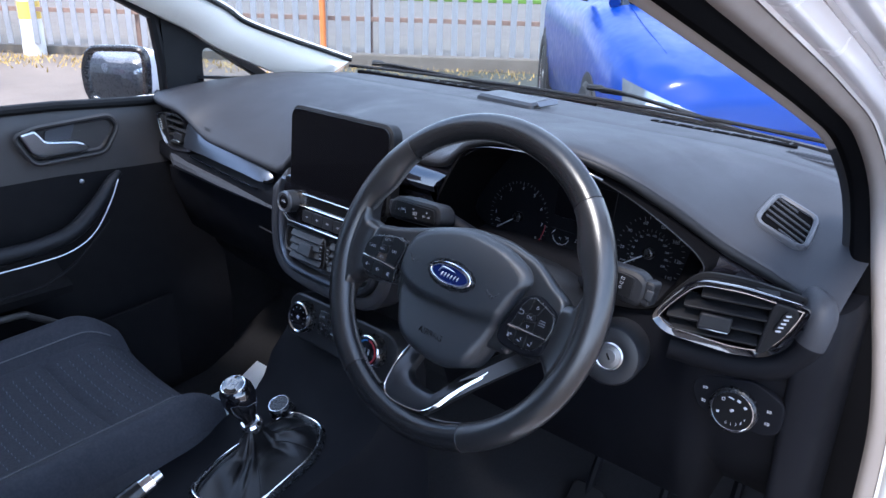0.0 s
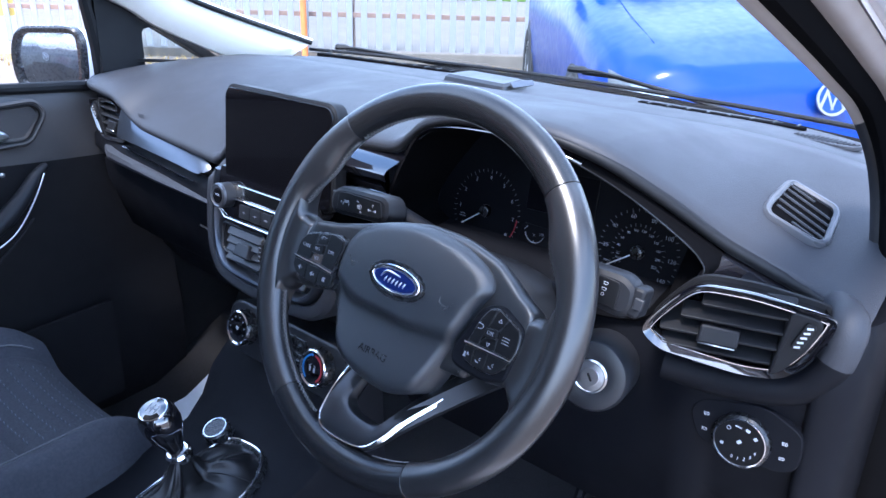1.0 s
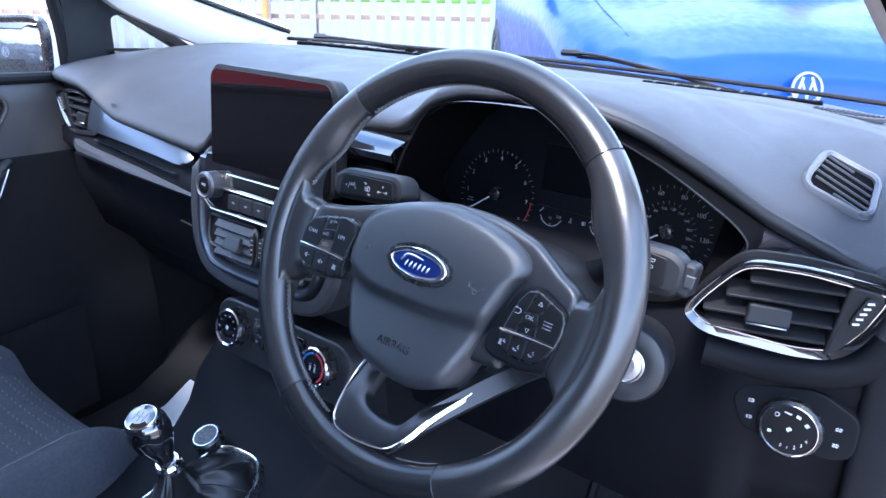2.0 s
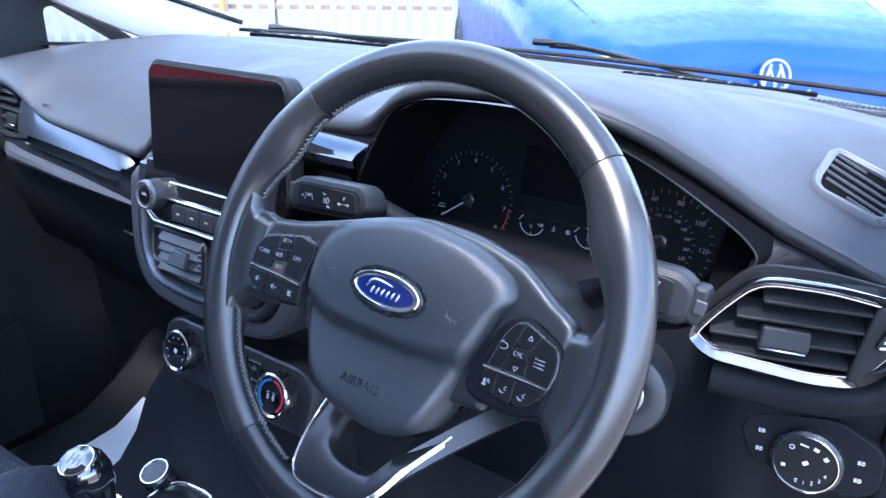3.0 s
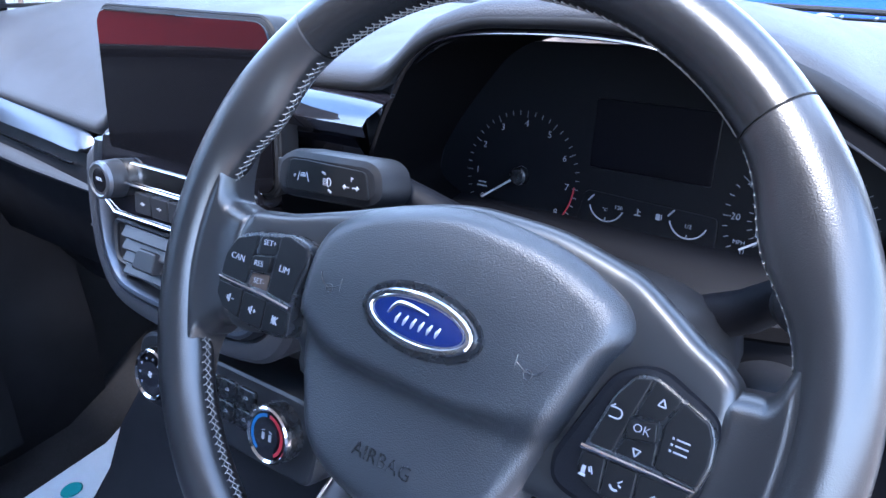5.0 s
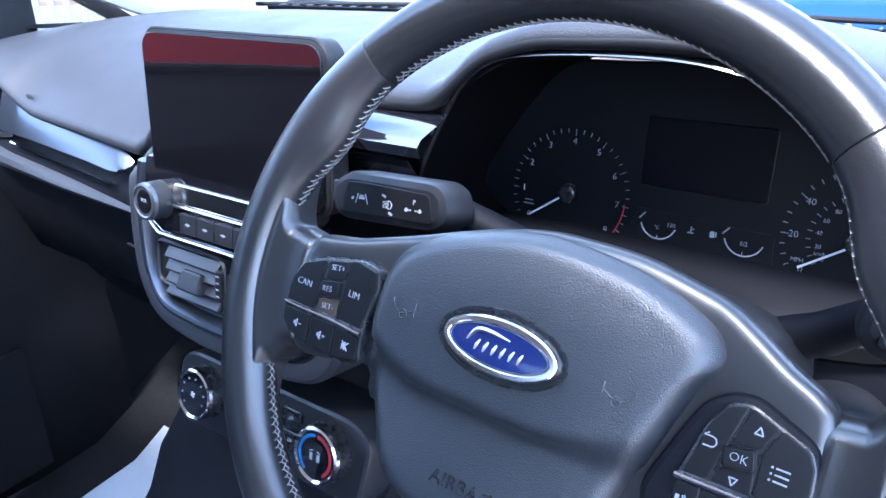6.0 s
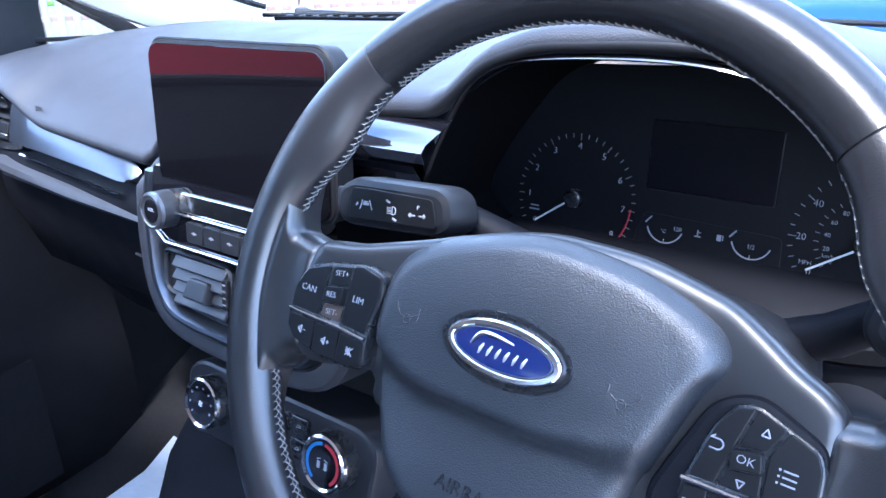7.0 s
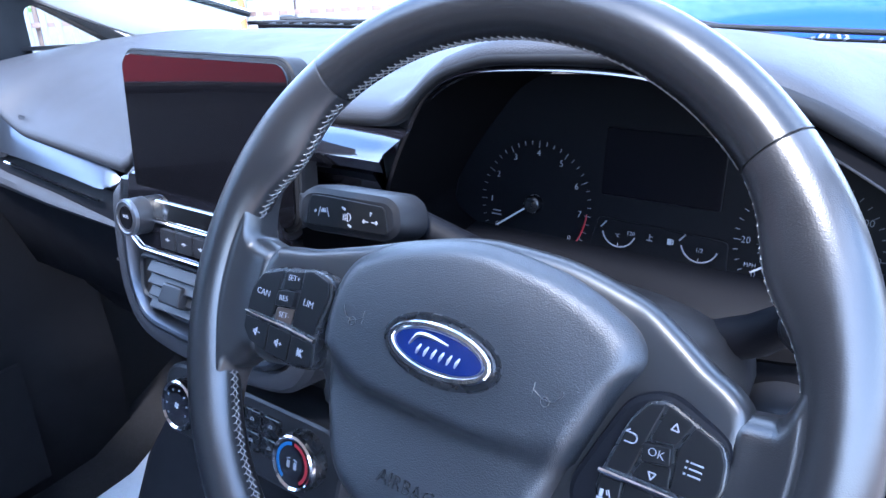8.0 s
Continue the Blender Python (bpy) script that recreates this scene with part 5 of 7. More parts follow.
# ---- heater controls ----
HM = face(-0.32, 0.102, 0.705, 15)
hc = thing("heater_panel", HM, "black heater control panel with two chrome-ringed knobs", "control panel")
part("panel", slab(rpoly([(-0.118, -0.040), (-0.125, 0.020), (-0.105, 0.034), (0.105, 0.034), (0.125, 0.020), (0.118, -0.040)], 0.014), 0.06, 0.004, -0.002), PLASTIC, hc, "black heater panel")
for sx in (-1, 1):
    kb = part("knob", lathe([(0.0255, -0.004), (0.0252, 0.010), (0.0235, 0.014), (0.0215, 0.0135)], 40), SATIN_BLACK, hc, "round heater knob", m=at(sx * 0.080, 0.0, 0))
    part("chrome_ring", lathe([(0.0250, 0.0095), (0.0242, 0.0142), (0.0226, 0.0155), (0.0205, 0.0140)], 40), CHROME, kb, "chrome ring", m=at(sx * 0.080, 0.0, 0))
    part("knob_face", lathe([(0.0205, 0.012), (0.0205, 0.0141), (0.012, 0.0143)], 36), GLOSS, kb, m=at(sx * 0.080, 0.0, 0))
    if sx > 0:
        part("cold_arc", arc(0.080, 0.0, 0.0172, 95, 235, 0.0028), BLUEPRINT, kb, "blue cold arc", m=at(0, 0, 0.0143))
        part("hot_arc", arc(0.080, 0.0, 0.0172, 85, -55, 0.0028), RED, kb, "red hot arc", m=at(0, 0, 0.0143))
        part("marking", bars([(-0.004, -0.001, 0.003, 0.006, 0), (0.004, -0.001, 0.003, 0.006, 0), (-0.004, 0.004, 0.004, 0.0008, 20), (0.004, 0.004, 0.004, 0.0008, -20)]), GREYPRINT, kb, m=at(0.080, 0, 0.0145))
    else:
        part("marking", bars([(0, 0, 0.006, 0.0022, 30), (0, 0, 0.006, 0.0022, 120)]), WHITE, kb, m=at(-0.080, 0, 0.0145))
        for k in range(8):
            a = radians(220 - 35 * k)
            part("marking", bars([(0, 0, 0.0018, 0.0018, 0)]), GREYPRINT, kb, m=at(-0.080 + 0.0155 * math.cos(a), 0.0155 * math.sin(a), 0.0145))
for i in range(4):
    for j in range(2):
        b = part("button", slab(rrect(0.0225, 0.018, 0.003), 0.004, 0.001, 0.001), SATIN_BLACK, hc, m=at(-0.036 + 0.0242 * i, 0.013 - 0.0200 * j, 0))
        part("marking", join(arc(0, 0, 0.0022, 0, 200, 0.0006, 8), bars([(0, 0, 0.004, 0.0007, 0)])), GREYPRINT, b, m=at(-0.036 + 0.0242 * i, 0.013 - 0.0200 * j, 0.0011))

# ---- centre tunnel ----
tn = thing("centre_tunnel", pose(MID, -0.1, 0.3), "black plastic centre tunnel round the gear lever", "car console")
TI = Matrix.Translation((-MID, 0.1, -0.3))
lv = []
for y, z, w, wl in ((0.16, 0.70, 0.125, 0.150), (0.12, 0.665, 0.122, 0.162), (0.09, 0.625, 0.118, 0.170), (0.065, 0.590, 0.114, 0.162), (0.03, 0.572, 0.110, 0.148), (-0.10, 0.552, 0.106, 0.125), (-0.20, 0.542, 0.102, 0.110), (-0.35, 0.540, 0.098, 0.098), (-0.75, 0.540, 0.095, 0.095)):
    cx = MID + 0.03
    lv.append([V(cx - wl - 0.02, y, 0.27), V(cx - wl, y, z - 0.03), V(cx - wl + 0.006, y, z - 0.006), V(cx - wl + 0.016, y, z), V(cx, y, z - 0.004), V(cx + w - 0.016, y, z), V(cx + w - 0.006, y, z - 0.006), V(cx + w, y, z - 0.03), V(cx + w + 0.02, y, 0.27)])
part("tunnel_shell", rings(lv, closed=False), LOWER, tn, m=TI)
part("start_button", lathe([(0.0190, -0.02), (0.0190, 0.000), (0.0165, 0.0025)], 32), SATIN_BLACK, tn, "round button on a raised boss", m=TI @ Matrix.Translation((-0.372, 0.024, 0.590)) @ Matrix.Rotation(radians(22), 4, "X"))
part("button_ring", lathe([(0.0166, 0.001), (0.0162, 0.0035), (0.0152, 0.0035), (0.0148, 0.002)], 32), CHROME, tn, "chrome ring", m=TI @ Matrix.Translation((-0.372, 0.024, 0.590)) @ Matrix.Rotation(radians(22), 4, "X"))

# ---- gear lever ----
gl = thing("gear_lever", pose(-0.335, -0.035, 0.55), "black gear lever with a chrome-ringed knob and leather gaiter", "gear lever")
GI = Matrix.Translation((0.335, 0.035, -0.55))
boot_o = rpoly([(-0.335, -0.160), (-0.358, -0.085), (-0.360, 0.040), (-0.290, 0.047), (-0.252, 0.000), (-0.234, -0.110), (-0.245, -0.160)], 0.026, 6)


def bz(p):
    return 0.556 + 0.12 * (p.y + 0.12)


part("gaiter_frame", rings([[V(p.x, p.y, bz(p) + h) for p in inset(boot_o, d)] for d, h in ((-0.006, -0.012), (-0.005, 0.000), (0.000, 0.0045), (0.004, 0.004), (0.009, -0.002))], False, False), SATIN_BLACK, gl, "black gaiter frame", m=GI)
part("frame_line", tube([V(p.x, p.y, bz(p) + 0.0045) for p in inset(boot_o, 0.001)], 0.0018, 8, 1.0, True), CHROME, gl, "chrome line round the gaiter", m=GI)
cg = V(-0.320, -0.048, 0)
boot_in = inset(boot_o, 0.006)
lv = []
for i in range(17):
    t = i / 16
    sc = 1 - 0.89 * t ** 0.85
    ring = []
    for j, p in enumerate(boot_o):
        a = 2 * math.pi * j / len(boot_o)
        puff = 0.011 * math.sin(math.pi * min(1, t * 1.5)) ** 0.8
        fold = 0.0045 * math.sin(4 * a + 0.6) * math.sin(math.pi * t) + 0.0018 * math.sin(11 * a + 5 * t) * math.sin(math.pi * t)
        q = V(cg.x - 0.015 * t, cg.y) + (Vector(boot_in[j]) - V(cg.x, cg.y)) * sc
        ring.append(V(q.x, q.y, bz(p) * (1 - t) + 0.566 * t + 0.042 * t ** 3.2 + puff + fold))
    lv.append(ring)
part("gaiter", rings(lv, False, True), BOOT, gl, "creased black leather gaiter", m=GI, sharp=80)
for j in (2, 9, 16, 23, 30, 37):
    for d in (-1, 1):
        part("gaiter_seam", tube([r[j % len(boot_o)] + V(0.0012 * d, 0.0008 * d, 0.0003) for r in lv[:15]], 0.0005, 5), BOOT, gl, m=GI)
ax0, ax1 = V(-0.337, -0.047, 0.600), V(-0.328, -0.080, 0.692)
lean = (ax1 - ax0).normalized().to_track_quat("Z", "Y").to_matrix().to_4x4()
kmat = GI @ Matrix.Translation(ax0) @ lean @ Matrix.Diagonal((1.0, 1.0, 1.05, 1))
part("chrome_collar", lathe([(0.0150, 0.000), (0.0165, 0.003), (0.0160, 0.011), (0.0130, 0.014)], 30), CHROME, gl, "chrome collar", m=kmat)
kb = part("knob", lathe([(0.0105, 0.010), (0.0110, 0.022), (0.0160, 0.036), (0.0220, 0.052), (0.0245, 0.066), (0.0235, 0.078), (0.0195, 0.087), (0.0165, 0.089)], 40), GLOSS, gl, "gloss black knob", m=kmat)
part("knob_ring", lathe([(0.0178, 0.0868), (0.0172, 0.0900), (0.0162, 0.0903), (0.0156, 0.089)], 36), CHROME, kb, m=kmat)
part("knob_cap", lathe([(0.0152, 0.088), (0.0150, 0.0905), (0.010, 0.0915)], 32), GLOSS, kb, "gloss shift pattern cap", m=kmat)
part("marking", bars([(-0.006, 0, 0.0012, 0.012, 0), (0, 0, 0.0012, 0.012, 0), (0.006, 0, 0.0012, 0.012, 0), (0, 0, 0.013, 0.0012, 0)]), GREYPRINT, kb, m=kmat @ at(0, 0, 0.0916))

# ---- handbrake ----
hb = thing("handbrake", pose(-0.312, -0.29, 0.543), "black handbrake lever with a chrome tip", "handbrake")
HI = Matrix.Translation((0.300, 0.33, -0.54))
part("lever", tube([V(-0.315, -0.42, 0.545), V(-0.312, -0.33, 0.575), V(-0.310, -0.265, 0.598)], [0.013, 0.016, 0.0135], 14), LEATHER, hb, m=HI)
part("chrome_tip", tube([V(-0.310, -0.266, 0.598), V(-0.3095, -0.250, 0.603)], [0.0125, 0.0115], 14), CHROME, hb, "chrome tip", m=HI)
part("release_button", tube([V(-0.3095, -0.250, 0.603), V(-0.309, -0.238, 0.607)], [0.007, 0.0065], 12), SATIN, hb, "release button", m=HI)

# ---- passenger seat ----
def seat(name, x0, y0, label):
    s = thing(name, pose(x0, y0, 0.245), label, "car seat", "front seats")
    W = 0.225

    def top(u, v):
        # u across, v from the front to the back
        x = -W + 2 * W * u
        y = 0.395 - 0.50 * v
        e = abs(2 * u - 1)
        z = 0.345 - 0.03 * v - 0.012 * math.cos(e * 2.4) + 0.028 * smoothstep((e - 0.55) / 0.3) - 0.055 * max(0, (e - 0.86) / 0.14) ** 2
        z -= 0.05 * max(0, (0.16 - v) / 0.16) ** 2
        for seam in (0.30,):
            z -= 0.007 * math.exp(-((v - seam) / 0.012) ** 2) * (1 if e < 0.62 else 0)
        z -= 0.007 * math.exp(-((e - 0.64) / 0.015) ** 2)
        return V(x * (1 - 0.10 * max(0, (0.2 - v) / 0.2) ** 2), y, z)
    bm = sheet(top, 70, 60)
    part("cushion", bm, FABRIC, s, "dark woven seat cushion with sewn seams")
    front = sheet(lambda u, v: V((-W + 2 * W * u) * 0.90 * (1 - 0.06 * v), 0.395 + 0.012 * math.sin(v * 3) - 0.07 * v * v, top(u, 0).z * (1 - v) + 0.12 * v), 30, 10)
    part("cushion_front", front, FABRIC_SIDE, s)
    for sx in (0, 1):
        sd = sheet(lambda u, v: V(top(sx, u).x + (1 if sx else -1) * 0.020 * math.sin(v * 2.2), top(sx, u).y, top(sx, u).z * (1 - v) + 0.10 * v), 30, 10)
        part("side_bolster", sd, FABRIC_SIDE, s)
    for sx in (-1, 1):
        part("piping", tube([top(0.5 + sx * 0.345, v) + V(0, 0, 0.002) for v in np.linspace(0.05, 0.95, 30)], 0.0014, 6), PIPING, s, "grey piping")
    dashes = []
    for i in range(17):
        for j in range(24):
            u, v = 0.25 + 0.030 * i + 0.015 * (j % 2), 0.05 + 0.036 * j
            dashes.append(tube([top(u - 0.009, v) + V(0, 0, 0.0001), top(u + 0.009, v + 0.004) + V(0, 0, 0.0001)], 0.0008, 4))
    tagged(part("embossed_pattern", join(*dashes), FABRIC_DASH, s), "small pale dashes woven into the cushion", "", "", "stuff")
    base = box(0.40, 0.42, 0.16, 0.02, Matrix.Translation((0, 0.12, 0.20)))
    part("seat_base", base, PLASTIC, s)

    def backf(side):
        return lambda u, v: V((-W + 2 * W * u) * (1 - 0.25 * v ** 4), -0.10 - 0.22 * v + side * (0.05 - 0.02 * v) * math.sin(math.pi * u) ** 0.5, 0.33 + 0.62 * v)
    part("backrest", join(sheet(backf(1), 24, 24), sheet(backf(-1), 24, 24)), FABRIC, s)
    part("headrest", box(0.24, 0.09, 0.17, 0.035, Matrix.Translation((0, -0.335, 1.14))), FABRIC, s)
    return s


seat("passenger_seat", -0.645, -0.415, "dark grey fabric passenger seat with sewn panels and grey piping")
seat("driver_seat", -0.050, -0.62, "dark grey fabric driver seat pushed back behind the steering wheel")

# ---- passenger footwell ----
tagged(part("floor", box(1.40, 1.9, 0.02, 0.004, Matrix.Translation((MID, -0.2, 0.27))), CARPET), "black car floor carpet", "floor", "", "structure")
bk = rings([[V(x, y, z) for y, z in ((-0.02, 0.272), (0.25, 0.30), (0.48, 0.42), (0.56, 0.62), (0.60, 0.85))] for x in np.linspace(-1.03, 0.34, 8)], closed=False)
tagged(part("bulkhead", thicken(bk, 0.01), CARPET), "black carpeted bulkhead of the footwells", "bulkhead", "", "structure")
pm = thing("paper_floor_mat", pose(-0.74, 0.12, 0.310), "pale blue-white paper floor mat with a teal print", "floor mat")
ps = sheet(lambda u, v: V(-0.13 + 0.385 * u, -0.18 + 0.37 * v, 0.008 + float(np.interp(-0.06 + 0.37 * v, (-0.02, 0.25, 0.48), (-0.024, 0.004, 0.124))) + 0.002 * math.sin(9 * u) * math.cos(7 * v)), 24, 24)
part("paper", thicken(ps, 0.0008), PAPER, pm)
part("teal_print", lathe([(0.016, 0), (0.015, 0.001)], 20), TEAL, pm, m=at(-0.08, 0.04, 0.0045) @ Matrix.Rotation(radians(6), 4, "X"))
for px, pz in ((-0.02, 0.40), (0.10, 0.40), (0.20, 0.38)):
    pd = thing("pedal", pose(px, 0.36, pz), "black rubber-faced foot pedal", "pedal", "pedals")
    part("pad", slab(rrect(0.06, 0.075, 0.012), 0.012, 0.003), RUBBER, pd, m=face(0, 0, 0, 35))
    part("arm", tube([V(0, 0.012, 0), V(0, 0.05, 0.08), V(0, 0.08, 0.2)], 0.008, 8), LOWER, pd)

# ---- the car's own shell ----
car = thing("car_shell", pose(MID, 0, 0), "white hatchback body shell with black window and door seals", "car")
SI = Matrix.Translation((-MID, 0, 0))
# driver's pillar: trim, seal and painted frame follow one line
PIL = [V(0.235, -0.75, 1.40), V(0.243, -0.45, 1.330), V(0.25, -0.137, 1.224), V(0.25, 0.042, 1.165), V(0.252, 0.200, 1.110), V(0.260, 0.285, 1.070), V(0.276, 0.325, 1.010), V(0.293, 0.315, 0.93), V(0.306, 0.300, 0.80), V(0.312, 0.285, 0.62), V(0.312, 0.25, 0.40), V(0.312, 0.22, 0.28)]
pil = catmull(PIL, 8, False)


def pillar_band(a0, b0, bulge, lo=0, hi=None, deep=0.015):
    lv = []
    pts = pil[lo:hi]
    for k, p in enumerate(pts):
        f = smoothstep((1.15 - p.z) / 0.26)
        ou = V(0.80, -0.12, 0.58).lerp(V(0.93, -0.36, 0.02), f).normalized()
        nn = (pts[min(k + 1, len(pts) - 1)] - pts[max(k - 1, 0)]).cross(ou).normalized()
        g = 0.030 * smoothstep((1.0 - p.z) / 0.25)
        a, b = a0 + g * (a0 > 0.02), b0 + g * (b0 > 0.02)
        lv.append([p + ou * (a + (b - a) * s / 6) + nn * (bulge * math.sin(math.pi * s / 6)) for s in range(7)] + [p + ou * b - nn * deep, p + ou * a - nn * deep])
    return rings(lv)


# same trim as the far pillar; TAUPE carries the shade on this side
part("pillar_trim", pillar_band(0.0, 0.009, 0.001, 0, 42, 0.002), TAUPE, car, "pillar trim with its shade in the colour", m=SI)
part("pillar_trim_foot", pillar_band(0.0, 0.009, 0.001, 41, None, 0.004), PLASTIC, car, m=SI)
part("door_seal", pillar_band(0.009, 0.031, 0.010), DEEP, car, "black rubber door seal", m=SI)
part("inner_frame", pillar_band(0.031, 0.052, 0.005), TAUPE, car, "taupe inner door frame", m=SI)
part("outer_frame", pillar_band(0.057, 0.084, 0.008), PAINT, car, "white painted body side", m=SI)
part("outer_frame", pillar_band(0.089, 0.135, 0.016), PAINT, car, "white painted body side", m=SI)
part("frame_groove", pillar_band(0.0535, 0.094, -0.006), PAINT, car, m=SI)
# passenger pillar
A = catmull([V(-0.905, 0.64, 1.005), V(-0.917, 0.60, 1.020), V(-0.93, 0.388, 1.095), V(-0.93, 0.301, 1.145), V(-0.925, 0.0, 1.27), V(-0.90, -0.45, 1.40)], 6, False)
Bp = catmull([V(-0.955, 0.58, 0.955), V(-0.955, 0.47, 0.99), V(-0.965, 0.33, 1.055), V(-0.97, 0.247, 1.105), V(-0.965, -0.05, 1.235), V(-0.94, -0.5, 1.36)], 6, False)
part("far_pillar_trim", rings([[a + V(-0.01, 0.02, 0.01), a, a.lerp(b, 0.3) + V(0.010, -0.004, 0.004), a.lerp(b, 0.7) + V(0.012, -0.004, 0.002), b, b + V(-0.02, 0, 0)] for a, b in zip(A, Bp)]), PILLAR, car, "pale grey pillar trim on the far side", m=SI)
part("screen_seal", tube([a + V(0.003, 0.006, 0.004) for a in A], 0.005, 8), RUBBER, car, m=SI)


def yz(o):
    return Matrix.Translation((o, 0, 0)) @ Matrix(((0, 0, 1, 0), (1, 0, 0, 0), (0, 1, 0, 0), (0, 0, 0, 1)))


qgo = rpoly([(0.308, 1.050), (0.308, 0.945), (0.475, 0.950), (0.455, 0.975), (0.335, 1.052)], 0.012, 4)
qfo = rpoly([(0.225, 1.135), (0.225, 0.93), (0.53, 0.93), (0.50, 0.965), (0.247, 1.135)], 0.006, 4)
part("quarter_frame", rings([[(*p, -0.02) for p in qfo], [(*p, 0.01) for p in qfo], [(*p, 0.012) for p in qgo], [(*p, -0.02) for p in qgo], [(*p, -0.02) for p in qfo]], False, False), RUBBER, car, "black quarter window frame", m=SI @ yz(-1.0))
part("quarter_glass", slab(qgo, 0.004, 0.0005, -0.004), GLASS, car, "small triangular quarter window", m=SI @ yz(-1.0))
# windscreen, roof, bonnet and rear
ws = sheet(lambda u, v: V(-0.925 + 1.17 * u, (0.66 + 0.045 * math.sin(math.pi * u)) * (1 - v) + (-0.25 + 0.06 * math.sin(math.pi * u)) * v, 0.985 * (1 - v) + 1.375 * v + 0.03 * math.sin(math.pi * u) * v), 16, 16)
wso = part("windscreen", ws, GLASS, car, "curved clear windscreen", m=SI)
wso.visible_shadow = False
part("screen_foot_seal", tube(catmull([V(-0.92, 0.655, 0.994), V(-0.70, 0.688, 0.996), V(-0.345, 0.705, 0.998), V(0.0, 0.688, 0.996), V(0.235, 0.650, 0.994)], 6, False), 0.0035, 8), RUBBER, car, "black windscreen foot seal", m=SI)
part("scuttle", thicken(sheet(lambda u, v: V(-1.0 + 1.31 * u, 0.70 + 0.14 * v + 0.03 * math.sin(math.pi * u), 0.99 - 0.03 * v - 0.03 * (2 * u - 1) ** 2), 16, 4), 0.006), RUBBER, car, "black scuttle panel below the windscreen", m=SI)
part("bonnet", thicken(sheet(lambda u, v: V(-1.03 + 1.37 * u, 0.84 + 0.03 * math.sin(math.pi * u) + 0.75 * v, 0.955 - 0.19 * v - 0.12 * v * v - 0.06 * (2 * u - 1) ** 4), 20, 14), 0.01), PAINT, car, "white bonnet", m=SI)
part("roof", thicken(sheet(lambda u, v: V(-0.95 + 1.21 * u, -0.22 - 1.55 * v, 1.40 + 0.045 * math.sin(math.pi * u) + 0.02 * math.sin(math.pi * v)), 16, 10), 0.03), PAINT, car, "white roof", m=SI)
part("headlining", sheet(lambda u, v: V(-0.94 + 1.19 * u, -0.24 - 1.5 * v, 1.375 + 0.03 * math.sin(math.pi * u)), 8, 6), PILLAR, car, "pale grey headlining", m=SI)
part("tail", thicken(sheet(lambda u, v: V(-1.02 + 1.35 * u, -1.95 - 0.03 * math.sin(math.pi * u), 0.30 + 0.62 * v), 6, 4), 0.02), PAINT, car, m=SI)
part("rear_window", sheet(lambda u, v: V(-0.98 + 1.27 * u, -1.95 + 0.2 * v, 0.92 + 0.48 * v), 4, 4), glass("rear_glass", (0.30, 0.31, 0.32), 0.05), car, m=SI)
for sx, xx in ((-1, -1.10), (1, 0.43)):
    part("front_wing", thicken(sheet(lambda u, v: V(xx - sx * (0.02 + 0.10 * (1 - v) * u * u), 0.36 + 1.15 * u, 0.25 + 0.66 * v - 0.12 * u * v), 12, 8), 0.01), PAINT, car, "white front wing", m=SI)
    part("rear_quarter", thicken(sheet(lambda u, v: V(xx, -0.75 - 1.2 * u, 0.25 + 0.67 * v), 8, 6), 0.02), PAINT, car, "white rear quarter panel", m=SI)
part("sill", box(0.10, 1.2, 0.12, 0.02, Matrix.Translation((0.36, -0.35, 0.34))), PAINT, car, "white door sill", m=SI)
for sx, xx in ((-1, -1.015),):
    part("kick_panel", thicken(sheet(lambda u, v: V(xx, 0.20 + 0.55 * u, 0.27 + 0.66 * v), 4, 4), 0.012), RUBBER, car, "black footwell side panel", m=SI)
# plain cabin behind the front seats
TRIMDARK = mat("cabin_trim", (0.030, 0.030, 0.033), 0.8, bump=0.2, scale=500, vary=0.15, spec=0.2)
TINT = glass("privacy_glass", (0.16, 0.17, 0.18), 0.05)
for sx, xx in ((-1, -0.975), (1, 0.285)):
    part("rear_side_trim", thicken(sheet(lambda u, v: V(xx - sx * 0.02 * v, -0.98 - 0.95 * u, 0.28 + 0.66 * v), 6, 4), 0.02), TRIMDARK, car, m=SI)
    part("rear_side_glass", sheet(lambda u, v: V(xx - sx * (0.02 + 0.09 * v), -1.06 - 0.80 * u, 0.94 + 0.42 * v), 4, 4), TINT, car, "dark rear side glass", m=SI)
    part("door_pillar", thicken(sheet(lambda u, v: V(xx - sx * (0.02 * v + 0.10 * smoothstep((v - 0.55) / 0.45)), -0.93 - 0.14 * u, 0.28 + 1.12 * v), 3, 12), 0.03), TRIMDARK, car, "dark pillar behind the door", m=SI)
part("rear_bench", box(1.20, 0.16, 0.72, 0.05, Matrix.Translation((MID, -1.42, 1.02))), FABRIC, car, "dark rear bench backrest", m=SI)
part("parcel_shelf", box(1.18, 0.45, 0.03, 0.01, Matrix.Translation((MID, -1.72, 0.95))), TRIMDARK, car, m=SI)

